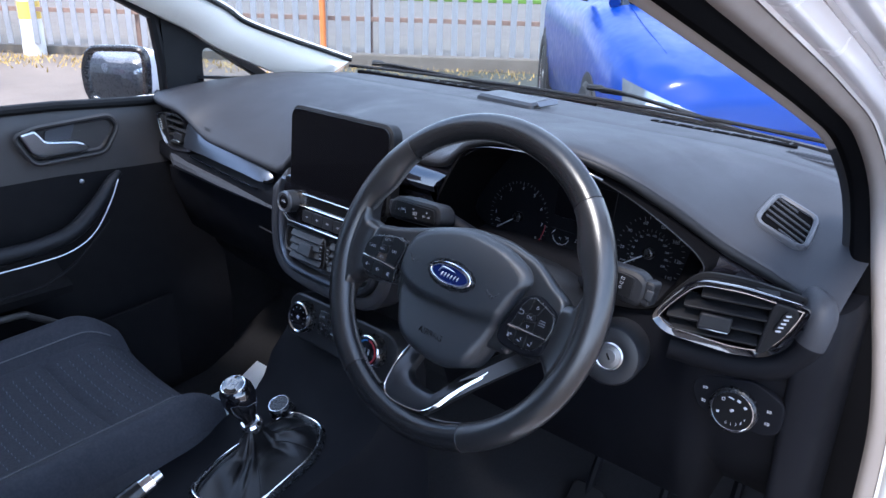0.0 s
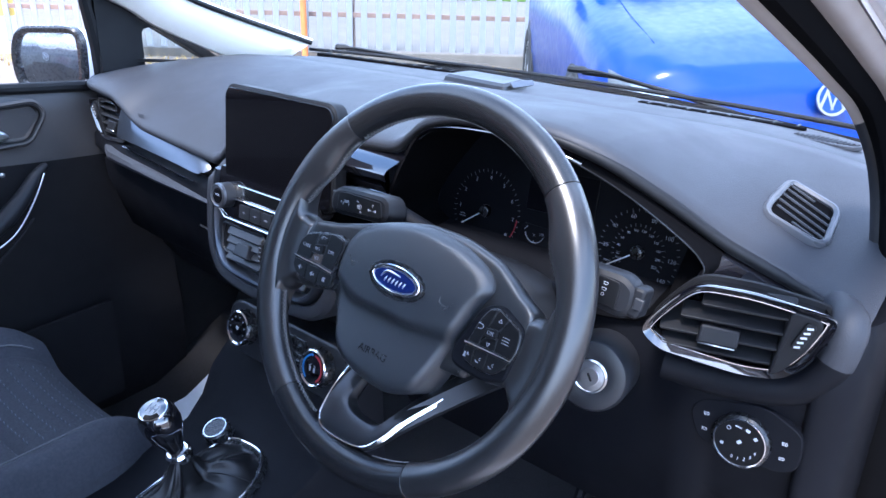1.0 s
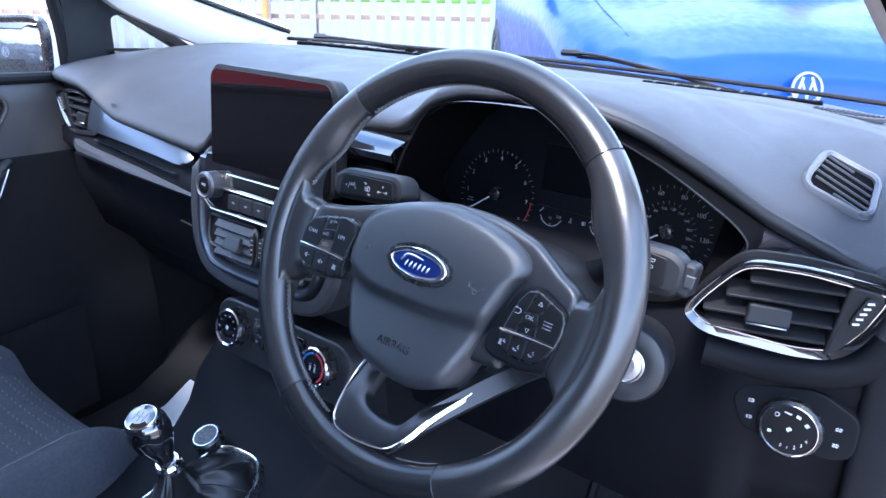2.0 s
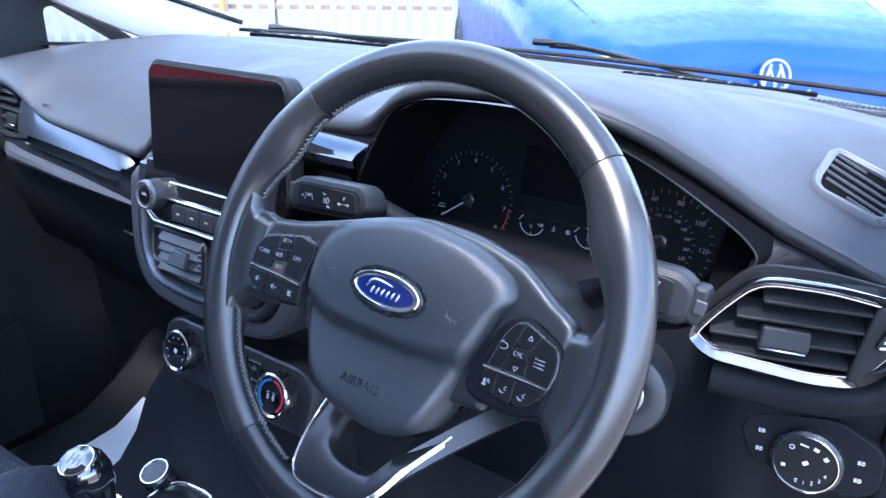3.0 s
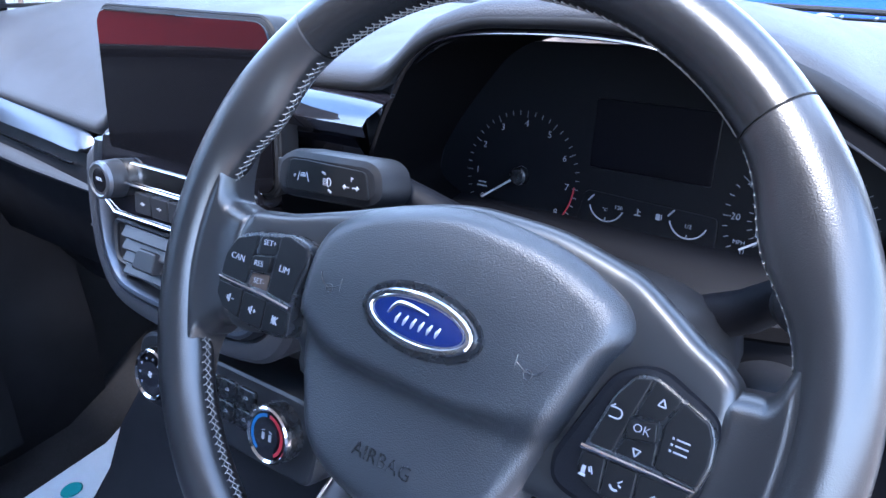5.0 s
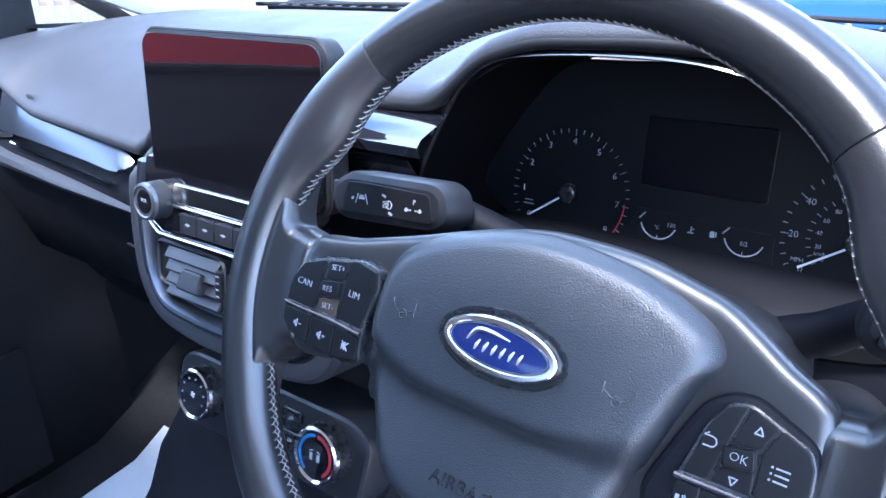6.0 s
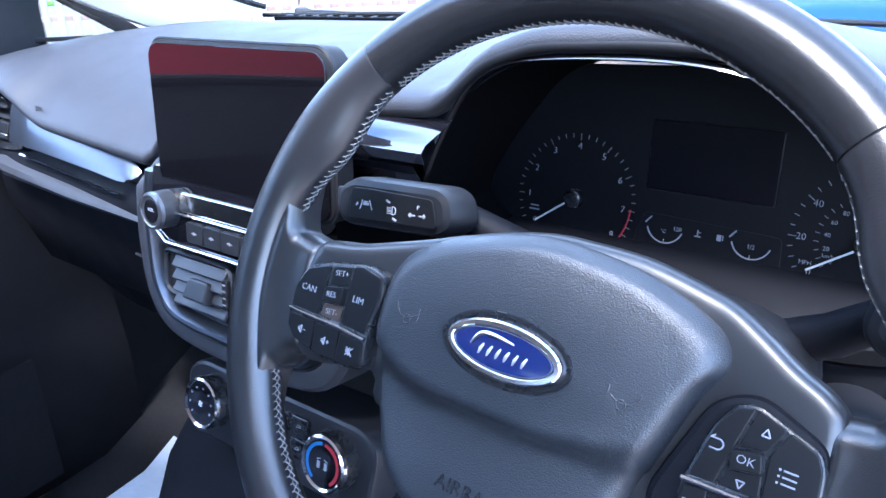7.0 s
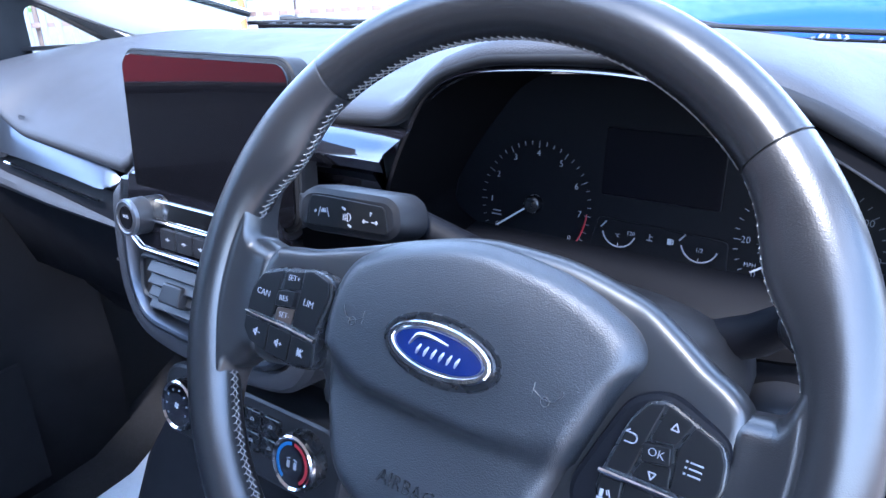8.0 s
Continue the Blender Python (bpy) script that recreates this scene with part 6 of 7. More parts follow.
# wipers lying at the foot of the windscreen
for pts in ([V(-0.93, 0.74, 0.992), V(-0.86, 0.765, 0.990), V(-0.55, 0.80, 0.975), V(-0.36, 0.81, 0.968)], [V(-0.325, 0.765, 1.006), V(-0.26, 0.765, 1.006), V(-0.14, 0.755, 0.993), V(0.00, 0.745, 0.972), V(0.10, 0.735, 0.955)]):
    wp = thing("windscreen_wiper", pose(pts[0].x, pts[0].y, pts[0].z), "black windscreen wiper resting at the windscreen foot", "wiper", "wipers")
    WI = Matrix.Translation(-pts[0])
    part("arm", tube(catmull(pts, 6, False), [0.011] * 4 + [0.0045] * (len(catmull(pts, 6, False)) - 4), 8, 0.6), RUBBER, wp, m=WI)
    part("blade", tube([p + V(0.02, 0.012, -0.006) for p in pts], 0.004, 6), RUBBER, wp, m=WI)

# ---- passenger door ----
dr = thing("passenger_door", pose(-1.02, 0, 0.3), "dark grey passenger door trim with a silver handle", "car door")
PI_ = Matrix.Translation((1.02, 0, -0.3))


def card(u, v):
    y, z = -0.95 + 1.27 * u, 0.30 + (0.655 + min(0.014, 0.075 * smoothstep((0.35 - (-0.95 + 1.27 * u)) / 1.3))) * v
    bulge = 0.02 * math.sin(math.pi * v) + 0.02 * smoothstep((0.45 - v) / 0.2)
    return V(-1.005 + bulge - 0.012 * smoothstep((v - 0.95) / 0.05), y, z)


part("door_card", sheet(lambda u, v: card(u, 0.80 * v), 40, 24), DOORCARD, dr, "black lower door card", m=PI_)
part("door_top", sheet(lambda u, v: card(u, 0.80 + 0.20 * v), 40, 8), DOORTOP, dr, "warm grey upper door panel", m=PI_)
part("window_sill", tube([V(-1.01, -0.95, 0.972), V(-1.012, -0.4, 0.972), V(-1.012, 0.0, 0.964), V(-1.012, 0.24, 0.950)], 0.010, 10), RUBBER, dr, "black window seal", m=PI_)
part("outer_skin", thicken(sheet(lambda u, v: V(-1.12 + 0.03 * v * v, -0.95 + 1.27 * u, 0.28 + 0.67 * v), 6, 6), 0.01), PAINT, dr, "white door skin", m=PI_)
part("window_frame", join(tube([V(-1.015, 0.232, 0.95), V(-1.005, 0.226, 1.02), V(-0.99, 0.205, 1.125), V(-0.965, -0.05, 1.262), V(-0.93, -0.50, 1.385)], 0.012, 8), tube([V(-1.03, 0.245, 0.94), V(-1.02, 0.240, 1.02), V(-1.00, 0.218, 1.135)], 0.010, 8)), RUBBER, dr, "black window frame", m=PI_)
part("window_frame_paint", tube([V(-1.045, 0.262, 0.93), V(-1.033, 0.255, 1.03), V(-1.01, 0.228, 1.15), V(-0.985, -0.03, 1.285)], 0.012, 8), PAINT, dr, "white outer frame", m=PI_)
rec = rpoly([(-0.086, 0.922), (-0.047, 0.933), (0.092, 0.940), (0.106, 0.918), (0.075, 0.872), (-0.057, 0.868)], 0.014, 5)
rm = PI_ @ yz(-0.985)
part("handle_recess", rings([[(*p, 0.004) for p in inset(rec, -0.006)], [(*p, 0.0075) for p in inset(rec, -0.002)], [(*p, 0.006) for p in inset(rec, 0.002)], [(*p, 0.0005) for p in inset(rec, 0.0035)], [(*p, -0.004) for p in inset(rec, 0.008)]], False, True), DOORTOP, dr, "recessed handle bowl", m=rm)
part("bowl_groove", ringframe(inset(rec, 0.001), [(0, 0.004), (0.0004, 0.0068), (0.0030, 0.0062), (0.0034, 0.000)]), RUBBER, dr, "dark line round the bowl", m=rm)
hd = rpoly([(-0.077, 0.926), (-0.050, 0.931), (-0.034, 0.908), (0.020, 0.901), (0.037, 0.894), (0.043, 0.883), (0.028, 0.880), (-0.045, 0.880), (-0.061, 0.890)], 0.006, 4)
part("door_handle", slab(hd, 0.012, 0.0035, 0.010), SATIN, dr, "satin silver release lever", m=rm)
part("handle_plate", slab(rpoly([(-0.034, 0.905), (-0.030, 0.926), (0.026, 0.933), (0.014, 0.905)], 0.004), 0.004, 0.001, 0.001), VENTGREY, dr, m=rm)
arm = catmull([V(-0.950, 0.082, 0.834), V(-0.940, 0.060, 0.822), V(-0.925, 0.020, 0.785), V(-0.917, -0.035, 0.747), V(-0.913, -0.100, 0.735), V(-0.912, -0.170, 0.734), V(-0.912, -0.45, 0.735), V(-0.915, -0.80, 0.735)], 6, False)
part("pull_handle", tube(arm, [0.007 + 0.010 * min(1, i / 14) for i in range(len(arm))], 14, 0.85), STALK, dr, "curved black pull handle and armrest", m=PI_)
# highlight along the glossy handle, modelled as a thin silver tube
part("handle_highlight", tube(catmull([V(-0.930, 0.070, 0.826), V(-0.915, 0.040, 0.784), V(-0.900, -0.003, 0.740), V(-0.895, -0.053, 0.718), V(-0.893, -0.114, 0.713), V(-0.893, -0.20, 0.712), V(-0.893, -0.80, 0.710)], 6, False), 0.0014, 6), SATIN, dr, "thin silver line standing for the highlight under the handle", m=PI_)
part("contour_line", tube(catmull([V(-0.915, 0.036, 0.755), V(-0.908, -0.030, 0.698), V(-0.904, -0.085, 0.670), V(-0.902, -0.17, 0.660), V(-0.902, -0.6, 0.655)], 6, False), 0.0030, 8), DOORCARD, dr, m=PI_)
part("lock_button", lathe([(0.0042, 0.0), (0.0040, 0.003), (0.002, 0.0042)], 16), SATIN, dr, "small bright button", m=PI_ @ Matrix.Translation((-0.958, 0.012, 0.828)) @ Matrix.Rotation(radians(90), 4, "Y"))
part("pocket_rim", tube(catmull([V(-0.925, 0.061, 0.487), V(-0.925, -0.037, 0.538), V(-0.925, -0.123, 0.598), V(-0.925, -0.18, 0.612), V(-0.925, -0.5, 0.615)], 6, False), 0.0065, 10), DOORTOP, dr, "rounded rim of the door pocket", m=PI_)
part("armrest", thicken(sheet(lambda u, v: V(-0.985 + 0.07 * v, -0.85 + 0.80 * u, 0.675 - 0.03 * v), 8, 4), 0.02), DOORCARD, dr, m=PI_)
part("door_pocket", thicken(sheet(lambda u, v: V(-0.93 + 0.02 * math.sin(math.pi * u), -0.80 + 0.95 * u, 0.36 + (0.16 + 0.04 * u) * v), 16, 6), 0.008), DOORCARD, dr, "door pocket", m=PI_)
dg = part("door_glass", sheet(lambda u, v: V(-1.02 + 0.09 * v, (-0.95 + 1.18 * u) * (1 - v) + (-0.95 + 0.45 * u) * v, 0.955 + 0.43 * v), 4, 4), glass("side_glass", (0.93, 0.95, 0.95), 0.03), dr, "clear side window", m=PI_)
dg.visible_shadow = False

# ---- passenger door mirror ----
MM = Matrix.Translation((-1.195, 0.215, 0.980)) @ Matrix.Rotation(radians(24), 4, "Z") @ Matrix.Rotation(radians(90), 4, "X")
dm = thing("door_mirror", MM, "white door mirror with a black bezel on the passenger door", "wing mirror")
mo = rpoly([(-0.088, -0.055), (-0.094, 0.010), (-0.068, 0.060), (0.070, 0.066), (0.086, 0.045), (0.080, -0.045), (0.040, -0.068), (-0.055, -0.072)], 0.03, 6)
part("housing", rings([[(p.x * s * 0.98 + 0.01 * (1 - s), p.y * s, z) for p in mo] for s, z in ((0.35, -0.105), (0.62, -0.092), (0.85, -0.06), (0.98, -0.022), (1.0, -0.006))], True, False), PAINT, dm, "white painted housing")
part("bezel", ringframe(mo, [(-0.002, -0.012), (-0.002, 0.002), (0.002, 0.005), (0.010, 0.003), (0.013, -0.006)]), SATIN_BLACK, dm, "black bezel")
mg = inset(mo, 0.012)
part("mirror_glass", rings([[(p.x * k, p.y * k, -0.001 - (p * k).length_squared / 2.2) for p in mg] for k in (1.0, 0.9, 0.75, 0.6, 0.45, 0.3, 0.15, 0.02)], False, True), MIRROR, dm, "convex mirror glass")
part("foot", tube([V(0.06, -0.060, -0.04), V(0.12, -0.062, -0.04), V(0.18, -0.05, -0.06)], [0.03, 0.026, 0.03], 12, 0.6), SATIN_BLACK, dm, "black mirror foot")

# ---- outdoors ----
YARD = mat("yard_gravel", (0.175, 0.140, 0.115), 0.95, bump=0.9, scale=40, vary=0.4, vscale=1.3)
ROAD = mat("far_road", (0.125, 0.108, 0.092), 0.9, bump=0.4, scale=60, vary=0.2, vscale=0.6)
DRY = mat("dry_grass", (0.50, 0.34, 0.12), 0.9, vary=0.5, vscale=5)
GRASS = mat("verge_grass", (0.10, 0.20, 0.03), 0.9, bump=0.6, scale=30, vary=0.4, vscale=3)
GALV = mat("galvanised_steel", (0.30, 0.31, 0.325), 0.55, metal=0.3, vary=0.2, vscale=9, bump=0.1, scale=200)
RUST = mat("rusty_rail", (0.20, 0.13, 0.10), 0.8, vary=0.5, vscale=20, bump=0.4, scale=120)
CONC = mat("concrete_kerb", (0.135, 0.118, 0.098), 0.9, vary=0.25, vscale=6, bump=0.5, scale=60)

tagged(part("ground", sheet(lambda u, v: V(-150 + 300 * u, -150 + 300 * v, 0), 8, 8), YARD), "grey-brown gravel yard", "ground", "", "structure")
# the fence line
F0, F1 = V(-14.0, -0.5, 0), V(6.0, 14.9, 0)
FD = (F1 - F0).normalized()
FN = V(-FD.y, FD.x, 0)
FM = Matrix.Translation(F0) @ Matrix(((FD.x, FN.x, 0, 0), (FD.y, FN.y, 0, 0), (0, 0, 1, 0), (0, 0, 0, 1)))
FL = (F1 - F0).length
tagged(part("road", slab([V(-20, 2.6), V(60, 2.6), V(60, 13), V(-20, 13)], 0.05, 0.002, 0.012), ROAD, m=FM), "grey sunlit road behind the fence", "road", "", "structure")
tagged(part("pavement", slab([V(-20, 0.2), V(60, 0.2), V(60, 2.6), V(-20, 2.6)], 0.10, 0.01, 0.10), CONC, m=FM), "pale pavement with a kerb behind the fence", "pavement", "", "structure")
tagged(part("verge", slab([V(-20, 13), V(60, 13), V(60, 40), V(-20, 40)], 0.10, 0.01, 0.12), GRASS, m=FM), "green grass verge across the road", "grass", "", "structure")
MOSSY = mat("mossy_tarmac", (0.052, 0.056, 0.044), 0.95, bump=0.8, scale=50, vary=0.5, vscale=1.6)
tagged(part("tarmac", slab([V(9.6, -5.0), V(FL, -5.0), V(FL, -0.16), V(9.6, -0.16)], 0.02, 0.002, 0.012), MOSSY, m=FM), "dark mossy tarmac strip before the fence", "pavement", "", "structure")
tagged(part("kerb_wall", slab([V(9.6, -0.15), V(FL, -0.15), V(FL, 0.2), V(9.6, 0.2)], 0.3, 0.02, 0.16), CONC, m=FM), "low concrete footing under the fence", "wall", "", "structure")
fence = thing("palisade_fence", FM, "grey galvanised palisade fence with a rusty rail", "fence")
pale = slab(rpoly([(-0.034, 0.0), (-0.034, 1.95), (-0.018, 2.02), (0, 2.10), (0.018, 2.02), (0.034, 1.95), (0.034, 0.0)], 0.002, 1), 0.010, 0.002)
pale.transform(Matrix.Rotation(radians(90), 4, "X"))
first = part("pale", pale, GALV, fence, m=None)
first.matrix_basis = Matrix.Translation((0.1, 0, 0.14))
n = int(FL / 0.165)
for k in range(1, n):
    j = random.uniform(-1, 1)
    share("pale", first.data, fence, Matrix.Translation((0.1 + 0.165 * k, 0.004 * j, 0.14)) @ Matrix.Rotation(radians(0.7 * j), 4, "Y"))
for z in (0.42, 1.75):
    part("rail", slab([V(0, -0.025), V(FL, -0.025), V(FL, 0.025), V(0, 0.025)], 0.05, 0.004, z + 0.14), RUST, fence, "rusty fence rail", m=Matrix.Translation((0, 0.035, 0)))
for k in range(9):
    part("post", slab(rrect(0.05, 0.10, 0.006), 2.1, 0.004, 2.1), RUST, fence, m=Matrix.Translation((1.6 + 2.75 * k, 0.11, 0.1)))
op = thing("marker_post", FM @ Matrix.Translation((9.35, -0.12, 0)), "slim orange marker post beside the fence", "post")
part("post", lathe([(0.035, 0), (0.035, 1.6), (0.02, 1.62)], 12), mat("orange_paint", (0.75, 0.22, 0.06), 0.6, vary=0.2, vscale=10), op)
bp_ = thing("bollard", pose(-9.50, 3.10, 0), "white concrete bollard with faded blue and yellow bands", "bollard")
part("shaft", lathe([(0.13, 0), (0.125, 0.40), (0.12, 1.3), (0.06, 1.36)], 16), mat("white_bollard", (0.7, 0.69, 0.66), 0.8, vary=0.2, vscale=9), bp_)
part("yellow_band", lathe([(0.128, 0.42), (0.128, 0.62)], 16), mat("faded_yellow", (0.65, 0.45, 0.10), 0.8, vary=0.2), bp_, "faded yellow band")
# dry grass along the foot of the fence
bm = bmesh.new()
rg = random.Random(4)
for k in range(5200):
    s = rg.uniform(0, FL)
    d = -abs(rg.gauss(0, 0.45)) - 0.02
    h = rg.uniform(0.02, 0.08)
    a = rg.uniform(0, 6.28)
    w = rg.uniform(0.004, 0.012)
    lx, ly = rg.uniform(-0.05, 0.05), rg.uniform(-0.05, 0.05)
    v = [bm.verts.new(p) for p in ((s + w * math.cos(a), d + w * math.sin(a), 0), (s - w * math.cos(a), d - w * math.sin(a), 0), (s + lx, d + ly, h))]
    bm.faces.new(v)
tagged(part("dry_grass", bm, DRY, m=FM), "dry yellow grass along the fence foot", "grass", "", "stuff")


# ---- parked cars ----
TYRE = mat("tyre_rubber", (0.02, 0.02, 0.021), 0.8, bump=0.3, scale=150)
ALLOY = mat("alloy_rim", (0.5, 0.51, 0.53), 0.3, metal=0.9, vary=0.1)
DGLASS = mat("dark_car_glass", (0.015, 0.018, 0.022), 0.04, vary=0, coat=0.5)
LENS = mat("lamp_lens", (0.5, 0.52, 0.55), 0.08, metal=0.4, vary=0.3, vscale=18, coat=1.0)


def parked_car(m, paint, label, badge=True):
    """A small hatchback whose nose points to +y: body, glasshouse, wheels, lamps."""
    c = thing("parked_car", m, label, "car", "parked cars")
    ys = [2.02, 2.00, 1.94, 1.84, 1.70, 1.45, 1.20, 0.98, 0.80, 0.3, -0.5, -1.2, -1.7, -1.95, -2.0]
    zh = [0.52, 0.66, 0.735, 0.775, 0.815, 0.870, 0.915, 0.950, 0.965, 0.955, 0.965, 0.985, 0.99, 0.96, 0.80]
    wd = [0.50, 0.62, 0.72, 0.79, 0.835, 0.865, 0.872, 0.875, 0.875, 0.878, 0.878, 0.875, 0.85, 0.78, 0.72]
    lv = []
    for i in range(57):
        t = i / 56 * (len(ys) - 1)
        y, z, w = (float(np.interp(t, range(len(ys)), a)) for a in (ys, zh, wd))
        bon = smoothstep((y - 0.6) / 0.4)
        ring = [V(0.0, y, 0.20), V(w * 0.85, y, 0.20), V(w * 0.97, y, 0.30), V(w, y, min(0.50, z * 0.7)), V(w * 1.0, y, z * 0.78), V(w * 0.975, y, z - 0.075), V(w * 0.93, y, z - 0.030), V(w * 0.86, y, z - 0.004), V(w * 0.72, y, z + 0.010 + 0.012 * bon), V(w * 0.66, y, z + 0.012 + 0.002 * bon), V(w * 0.35, y, z + 0.022 + 0.012 * bon), V(0, y, z + 0.026 + 0.016 * bon)]
        lv.append(ring + [V(-p.x, p.y, p.z) for p in reversed(ring[1:-1])])
    part("body", rings(lv), paint, c, sharp=50)
    g = []
    for y0, z0, w0 in ((1.02, 0.955, 0.72), (0.62, 1.20, 0.66), (0.25, 1.40, 0.60), (0.10, 1.435, 0.58), (-0.8, 1.455, 0.575), (-1.4, 1.42, 0.56), (-1.75, 1.20, 0.60), (-1.93, 0.97, 0.66)):
        g.append([V(-w0 - 0.10 * (1.45 - z0) * 0.5, y0 - 0.02, 0.93), V(-w0, y0, z0 - 0.02), V(-w0 * 0.93, y0, z0), V(0, y0 + 0.03, z0 + 0.02), V(w0 * 0.93, y0, z0), V(w0, y0, z0 - 0.02), V(w0 + 0.10 * (1.45 - z0) * 0.5, y0 - 0.02, 0.93)])
    part("glasshouse", rings(g, closed=False), DGLASS, c, "dark tinted glass")
    part("roof", thicken(sheet(lambda u, v: V(-0.57 + 1.14 * u, 0.14 - 1.5 * v, 1.458 + 0.02 * math.sin(math.pi * u)), 8, 6), 0.02), paint, c)
    for sx in (-1, 1):
        part("side_window_pillar", tube([V(sx * 0.735, 1.02, 0.965), V(sx * 0.66, 0.60, 1.22), V(sx * 0.60, 0.22, 1.42)], 0.03, 8), paint, c)
        for y in (1.28, -1.25):
            arch = part("wheel_arch", lathe([(0.345, -0.03), (0.345, 0.012), (0.30, 0.012)], 32), TYRE, c, "black wheel arch", m=Matrix.Translation((sx * 0.862, y, 0.33)) @ Matrix.Rotation(radians(90 * sx), 4, "Y"))
            wl = part("wheel", lathe([(0.20, -0.10), (0.30, -0.09), (0.315, -0.05), (0.315, 0.035), (0.295, 0.05), (0.225, 0.045), (0.215, 0.02)], 40), TYRE, c, "black tyre on an alloy rim", m=Matrix.Translation((sx * 0.84, y, 0.315)) @ Matrix.Rotation(radians(90 * sx), 4, "Y"))
            sp = [lathe([(0.222, 0.0), (0.218, 0.035), (0.19, 0.02), (0.185, -0.02)], 36), lathe([(0.05, 0.0), (0.045, 0.03), (0.02, 0.034)], 20)]
            for k in range(5):
                b = slab(rpoly([(-0.030, 0.03), (-0.018, 0.20), (0.018, 0.20), (0.030, 0.03)], 0.006, 2), 0.02, 0.004, 0.028)
                b.transform(Matrix.Rotation(radians(72 * k), 4, "Z"))
                sp.append(b)
            part("rim", join(*sp), ALLOY, wl, "alloy rim", m=Matrix.Translation((sx * 0.845, y, 0.315)) @ Matrix.Rotation(radians(90 * sx), 4, "Y"))
        lamp_ = sheet(lambda u, v: V(sx * (0.54 + 0.26 * u), float(np.interp(0.54 + 0.26 * u, (0.4, 0.62, 0.72, 0.79, 0.81), (2.02, 2.0, 1.94, 1.84, 1.79))) + 0.016 - 0.05 * v * u, 0.585 + 0.035 * u + (0.045 + 0.055 * u) * v), 14, 6)
        hlp = part("headlamp", thicken(lamp_, 0.02), LAMPGLASS, c, "swept clear headlamp with a dark rim")
        for q, r_ in ((0.70, 0.036), (0.62, 0.028)):
            part("lamp_bowl", lathe([(r_, 0), (r_ * 0.9, r_ * 0.4), (r_ * 0.5, r_ * 0.7)], 20), LENS, hlp, "bright lamp bowl", m=Matrix.Translation((sx * q, float(np.interp(q, (0.62, 0.72, 0.79), (2.0, 1.94, 1.84))) + 0.012, 0.632)) @ Matrix.Rotation(radians(-68), 4, "X"))
        mrr = part("wing_mirror", rings([[V(sx * (0.95 + 0.10 * math.cos(a) * s), 0.62 + d, 1.02 + 0.065 * math.sin(a) * s) for a in np.linspace(0, 2 * math.pi, 20, False)] for s, d in ((0.5, 0.10), (0.9, 0.07), (1, 0.02), (1, 0))]), paint, c)
        part("mirror_arm", tube([V(sx * 0.82, 0.68, 0.97), V(sx * 0.92, 0.66, 0.99)], 0.02, 8), SATIN_BLACK, mrr)
    part("grille", thicken(sheet(lambda u, v: V(-0.42 + 0.84 * u, 2.035 - 0.05 * (2 * u - 1) ** 2, 0.50 + 0.05 * v), 10, 3), 0.01), SATIN_BLACK, c, "black slim grille")
    part("lower_grille", thicken(sheet(lambda u, v: V(-0.45 + 0.90 * u, 2.04 - 0.05 * (2 * u - 1) ** 2, 0.27 + 0.17 * v), 10, 3), 0.01), SATIN_BLACK, c, "black lower grille")
    part("bumper", rings([[V(p.x * 1.02, p.y, z) for p in [V(0.62 * math.sin(a), 1.78 + 0.27 * math.cos(a)) for a in np.linspace(-1.5, 1.5, 20)]] for z in (0.22, 0.40, 0.58)], closed=False), paint, c)
    part("bonnet_gap", join(*[tube([V(sx * 0.62, 1.75, 0.818), V(sx * 0.655, 1.45, 0.889), V(sx * 0.66, 1.2, 0.932), V(sx * 0.66, 1.0, 0.966)], 0.0016, 6) for sx in (-1, 1)]), paint, c)
    part("scuttle", thicken(sheet(lambda u, v: V(-0.66 + 1.32 * u, 0.98 + 0.07 * v, 0.985 + 0.006 * v), 8, 2), 0.01), RUBBER, c)
    if badge:
        bd = part("badge", lathe([(0.060, 0), (0.058, 0.012), (0.04, 0.014)], 32), paint, c, "round badge", m=Matrix.Translation((0, 2.035, 0.665)) @ Matrix.Rotation(radians(-90 + 14), 4, "X"))
        part("badge_emblem", join(lathe([(0.061, 0.008), (0.060, 0.016), (0.052, 0.016), (0.050, 0.008)], 32), bars([(-0.030, -0.004, 0.012, 0.080, 20), (-0.010, 0.004, 0.010, 0.074, -20), (0.010, 0.004, 0.010, 0.074, 20), (0.030, -0.004, 0.012, 0.080, -20)], 0.014)), GREYPRINT, bd, "plain white ring with slanting bars", m=Matrix.Translation((0, 2.037, 0.665)) @ Matrix.Rotation(radians(-90 + 14), 4, "X"))
    return c


LAMPGLASS = mat("lamp_reflector", (0.34, 0.37, 0.39), 0.16, metal=0.7, vary=0.5, vscale=22, rvary=0.08)
BLUE = mat("bright_blue_paint", (0.003, 0.034, 0.215), 0.45, vary=0.04, coat=0.4, spec=0.15)
BLUE.node_tree.nodes["Principled BSDF"].inputs["Coat Roughness"].default_value = 0.16
GREYP = mat("dark_grey_paint", (0.030, 0.031, 0.034), 0.3, vary=0.05, coat=0.3)


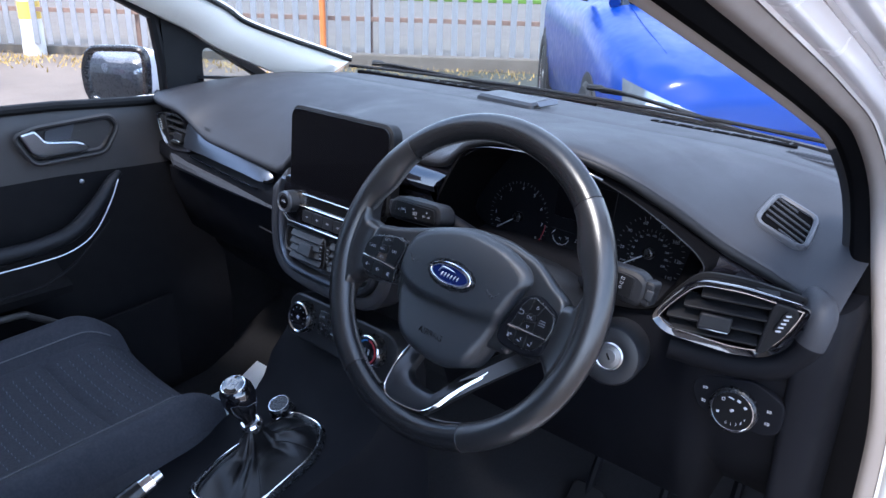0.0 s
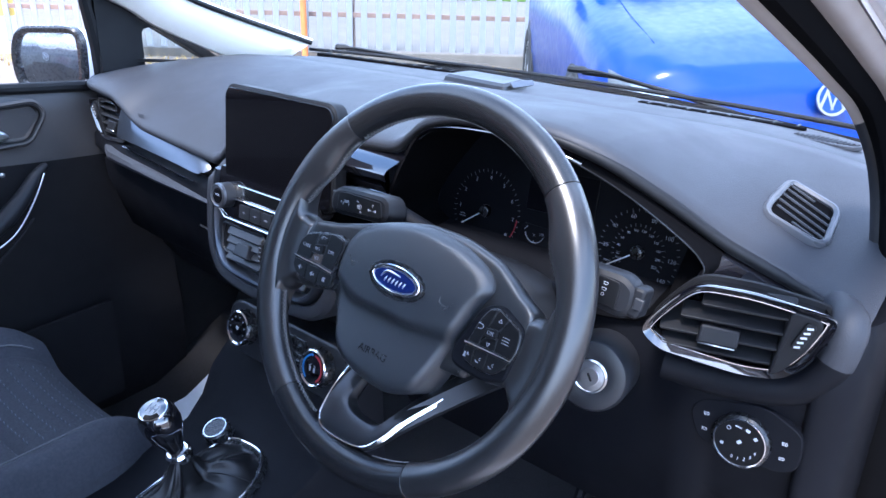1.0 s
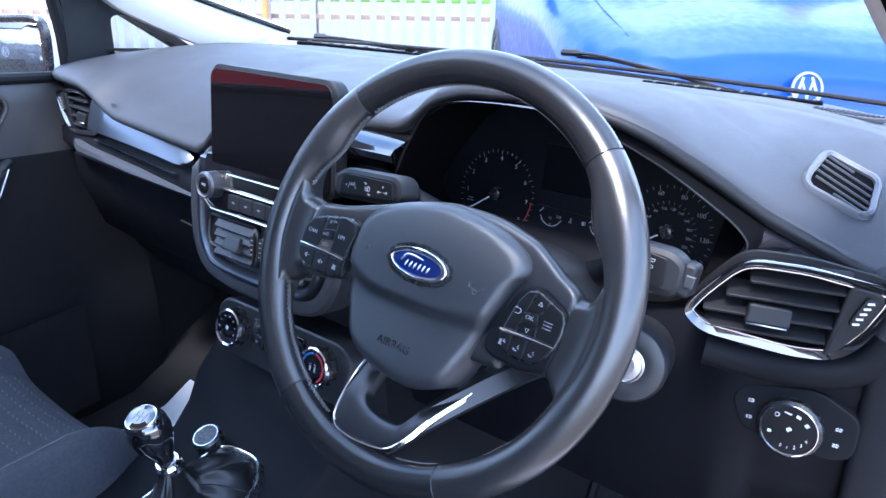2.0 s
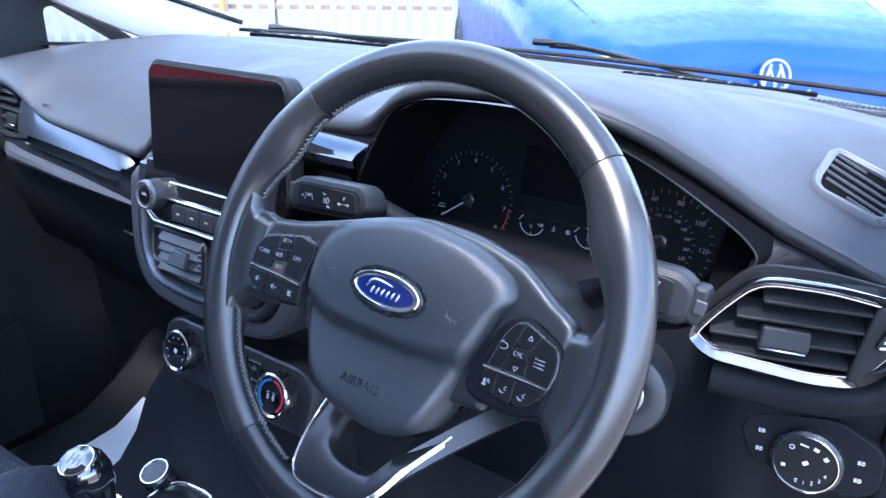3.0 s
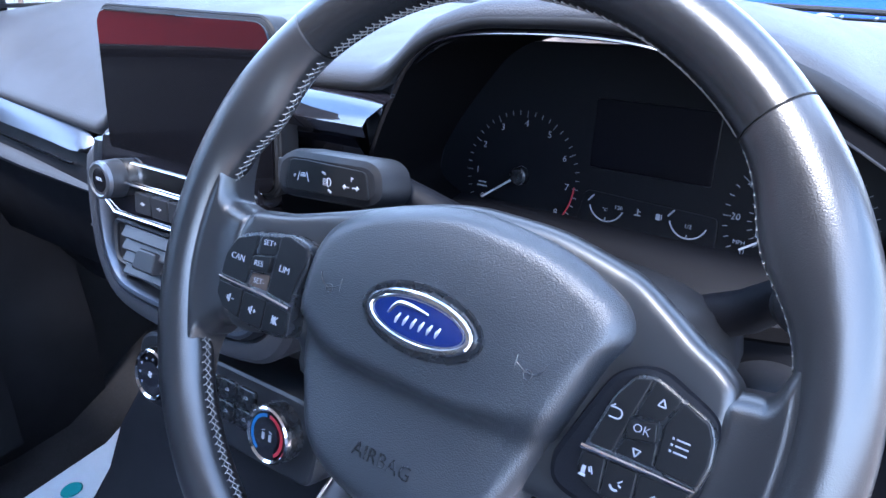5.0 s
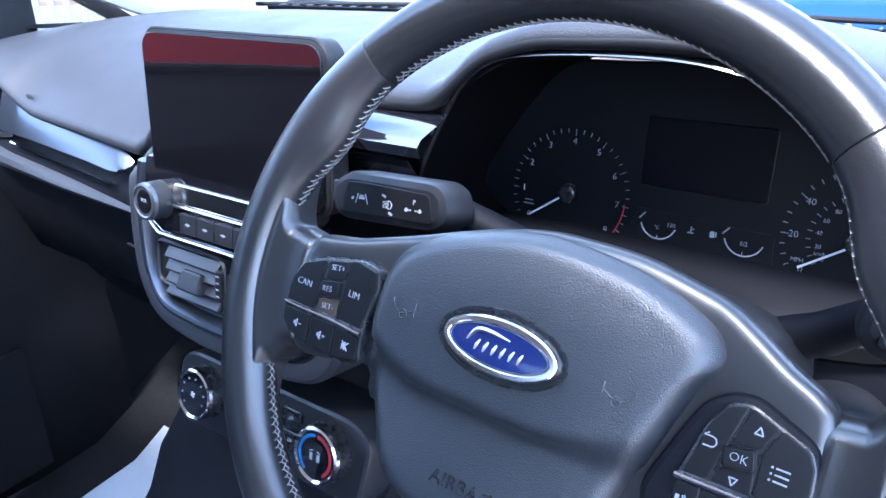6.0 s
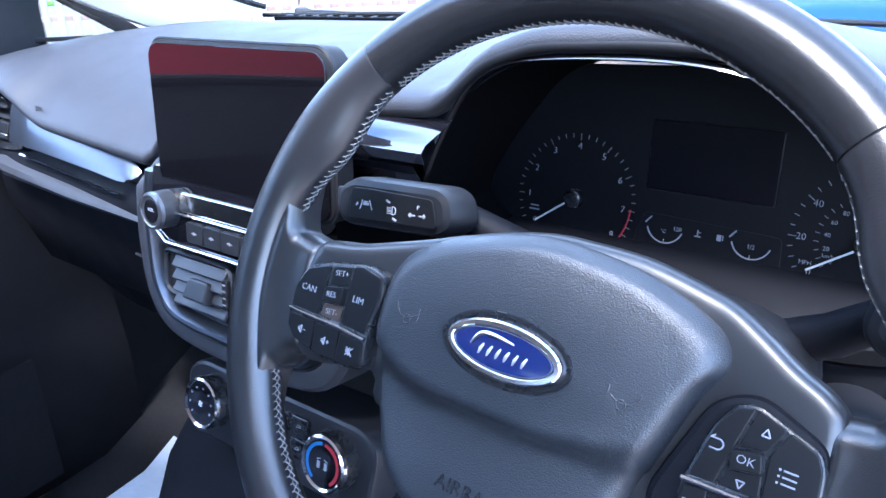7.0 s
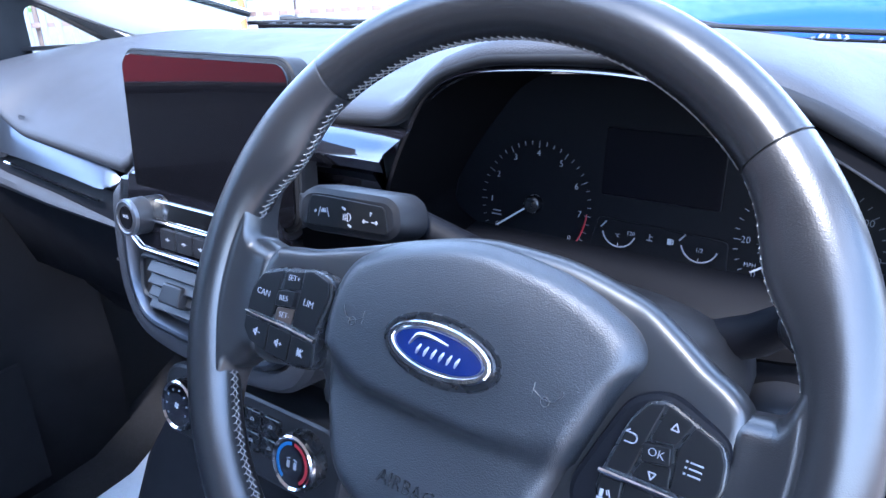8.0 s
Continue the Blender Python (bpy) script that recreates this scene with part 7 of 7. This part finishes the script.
def park(nose, heading):
    """The pose of a car with its nose at a point, facing a heading (degrees, 0 is -y, towards +x positive)."""
    a = radians(180 + heading)
    d = V(math.sin(radians(heading)), -math.cos(radians(heading)), 0)
    o = Vector(nose) - d * 2.03
    return Matrix.Translation((o.x, o.y, 0)) @ Matrix.Rotation(math.atan2(-d.x, d.y), 4, "Z")


parked_car(park((-0.39, 2.71, 0), 40) @ Matrix.Diagonal((1.0, 1.0, 1.07, 1)), BLUE, "bright blue parked hatchback with glossy paint beside the fence")
parked_car(park((-2.25, -2.5, 0), 172), GREYP, "dark grey parked hatchback behind the white car", True)


# ---- magenta flag added beyond the fence for a magenta reflection ----
MAGENTA = mat("magenta_cloth", (0.50, 0.06, 0.32), 0.8, vary=0.12, vscale=3)
ff = thing("added_flag", pose(-2.3, 10.2, 0), "added magenta flag on a thin pole, there for its reflection", "flag")
part("pole", tube([V(0, 0, 0), V(0, 0, 2.6), V(0.04, 0, 3.6), V(0.22, 0, 4.3), V(0.55, 0, 4.6)], 0.02, 8), GALV, ff)
part("banner", thicken(sheet(lambda u, v: V(0.03 + (0.62 - 0.30 * v * v) * u + 0.30 * max(0, v - 0.7), 0.05 * math.sin(5 * u + 3 * v), 1.1 + 3.3 * v), 10, 20), 0.004), MAGENTA, ff, "magenta cloth banner")

# ---- building beside the yard ----
bd = thing("shop_building", Matrix.Translation((-13.5, -9.5, 0)) @ Matrix.Rotation(radians(40), 4, "Z"), "dark single-storey shop with a red fascia panel and a teal sign", "building")
part("wall", box(0.4, 60, 5.2, 0.02, Matrix.Translation((0, -5, 5.2))), mat("dark_cladding", (0.06, 0.065, 0.07), 0.7, vary=0.2, vscale=2), bd, "dark clad wall")
part("red_panel", box(0.1, 60, 1.15, 0.01, Matrix.Translation((0.26, -5, 1.20))), mat("red_fascia", (0.55, 0.02, 0.03), 0.6, vary=0.1, vscale=2), bd, "red fascia panel")
part("sign", box(0.08, 3.0, 0.35, 0.01, Matrix.Translation((0.32, 1.5, 1.42))), mat("teal_sign", (0.02, 0.30, 0.28), 0.6, vary=0.1), bd, "teal sign board")
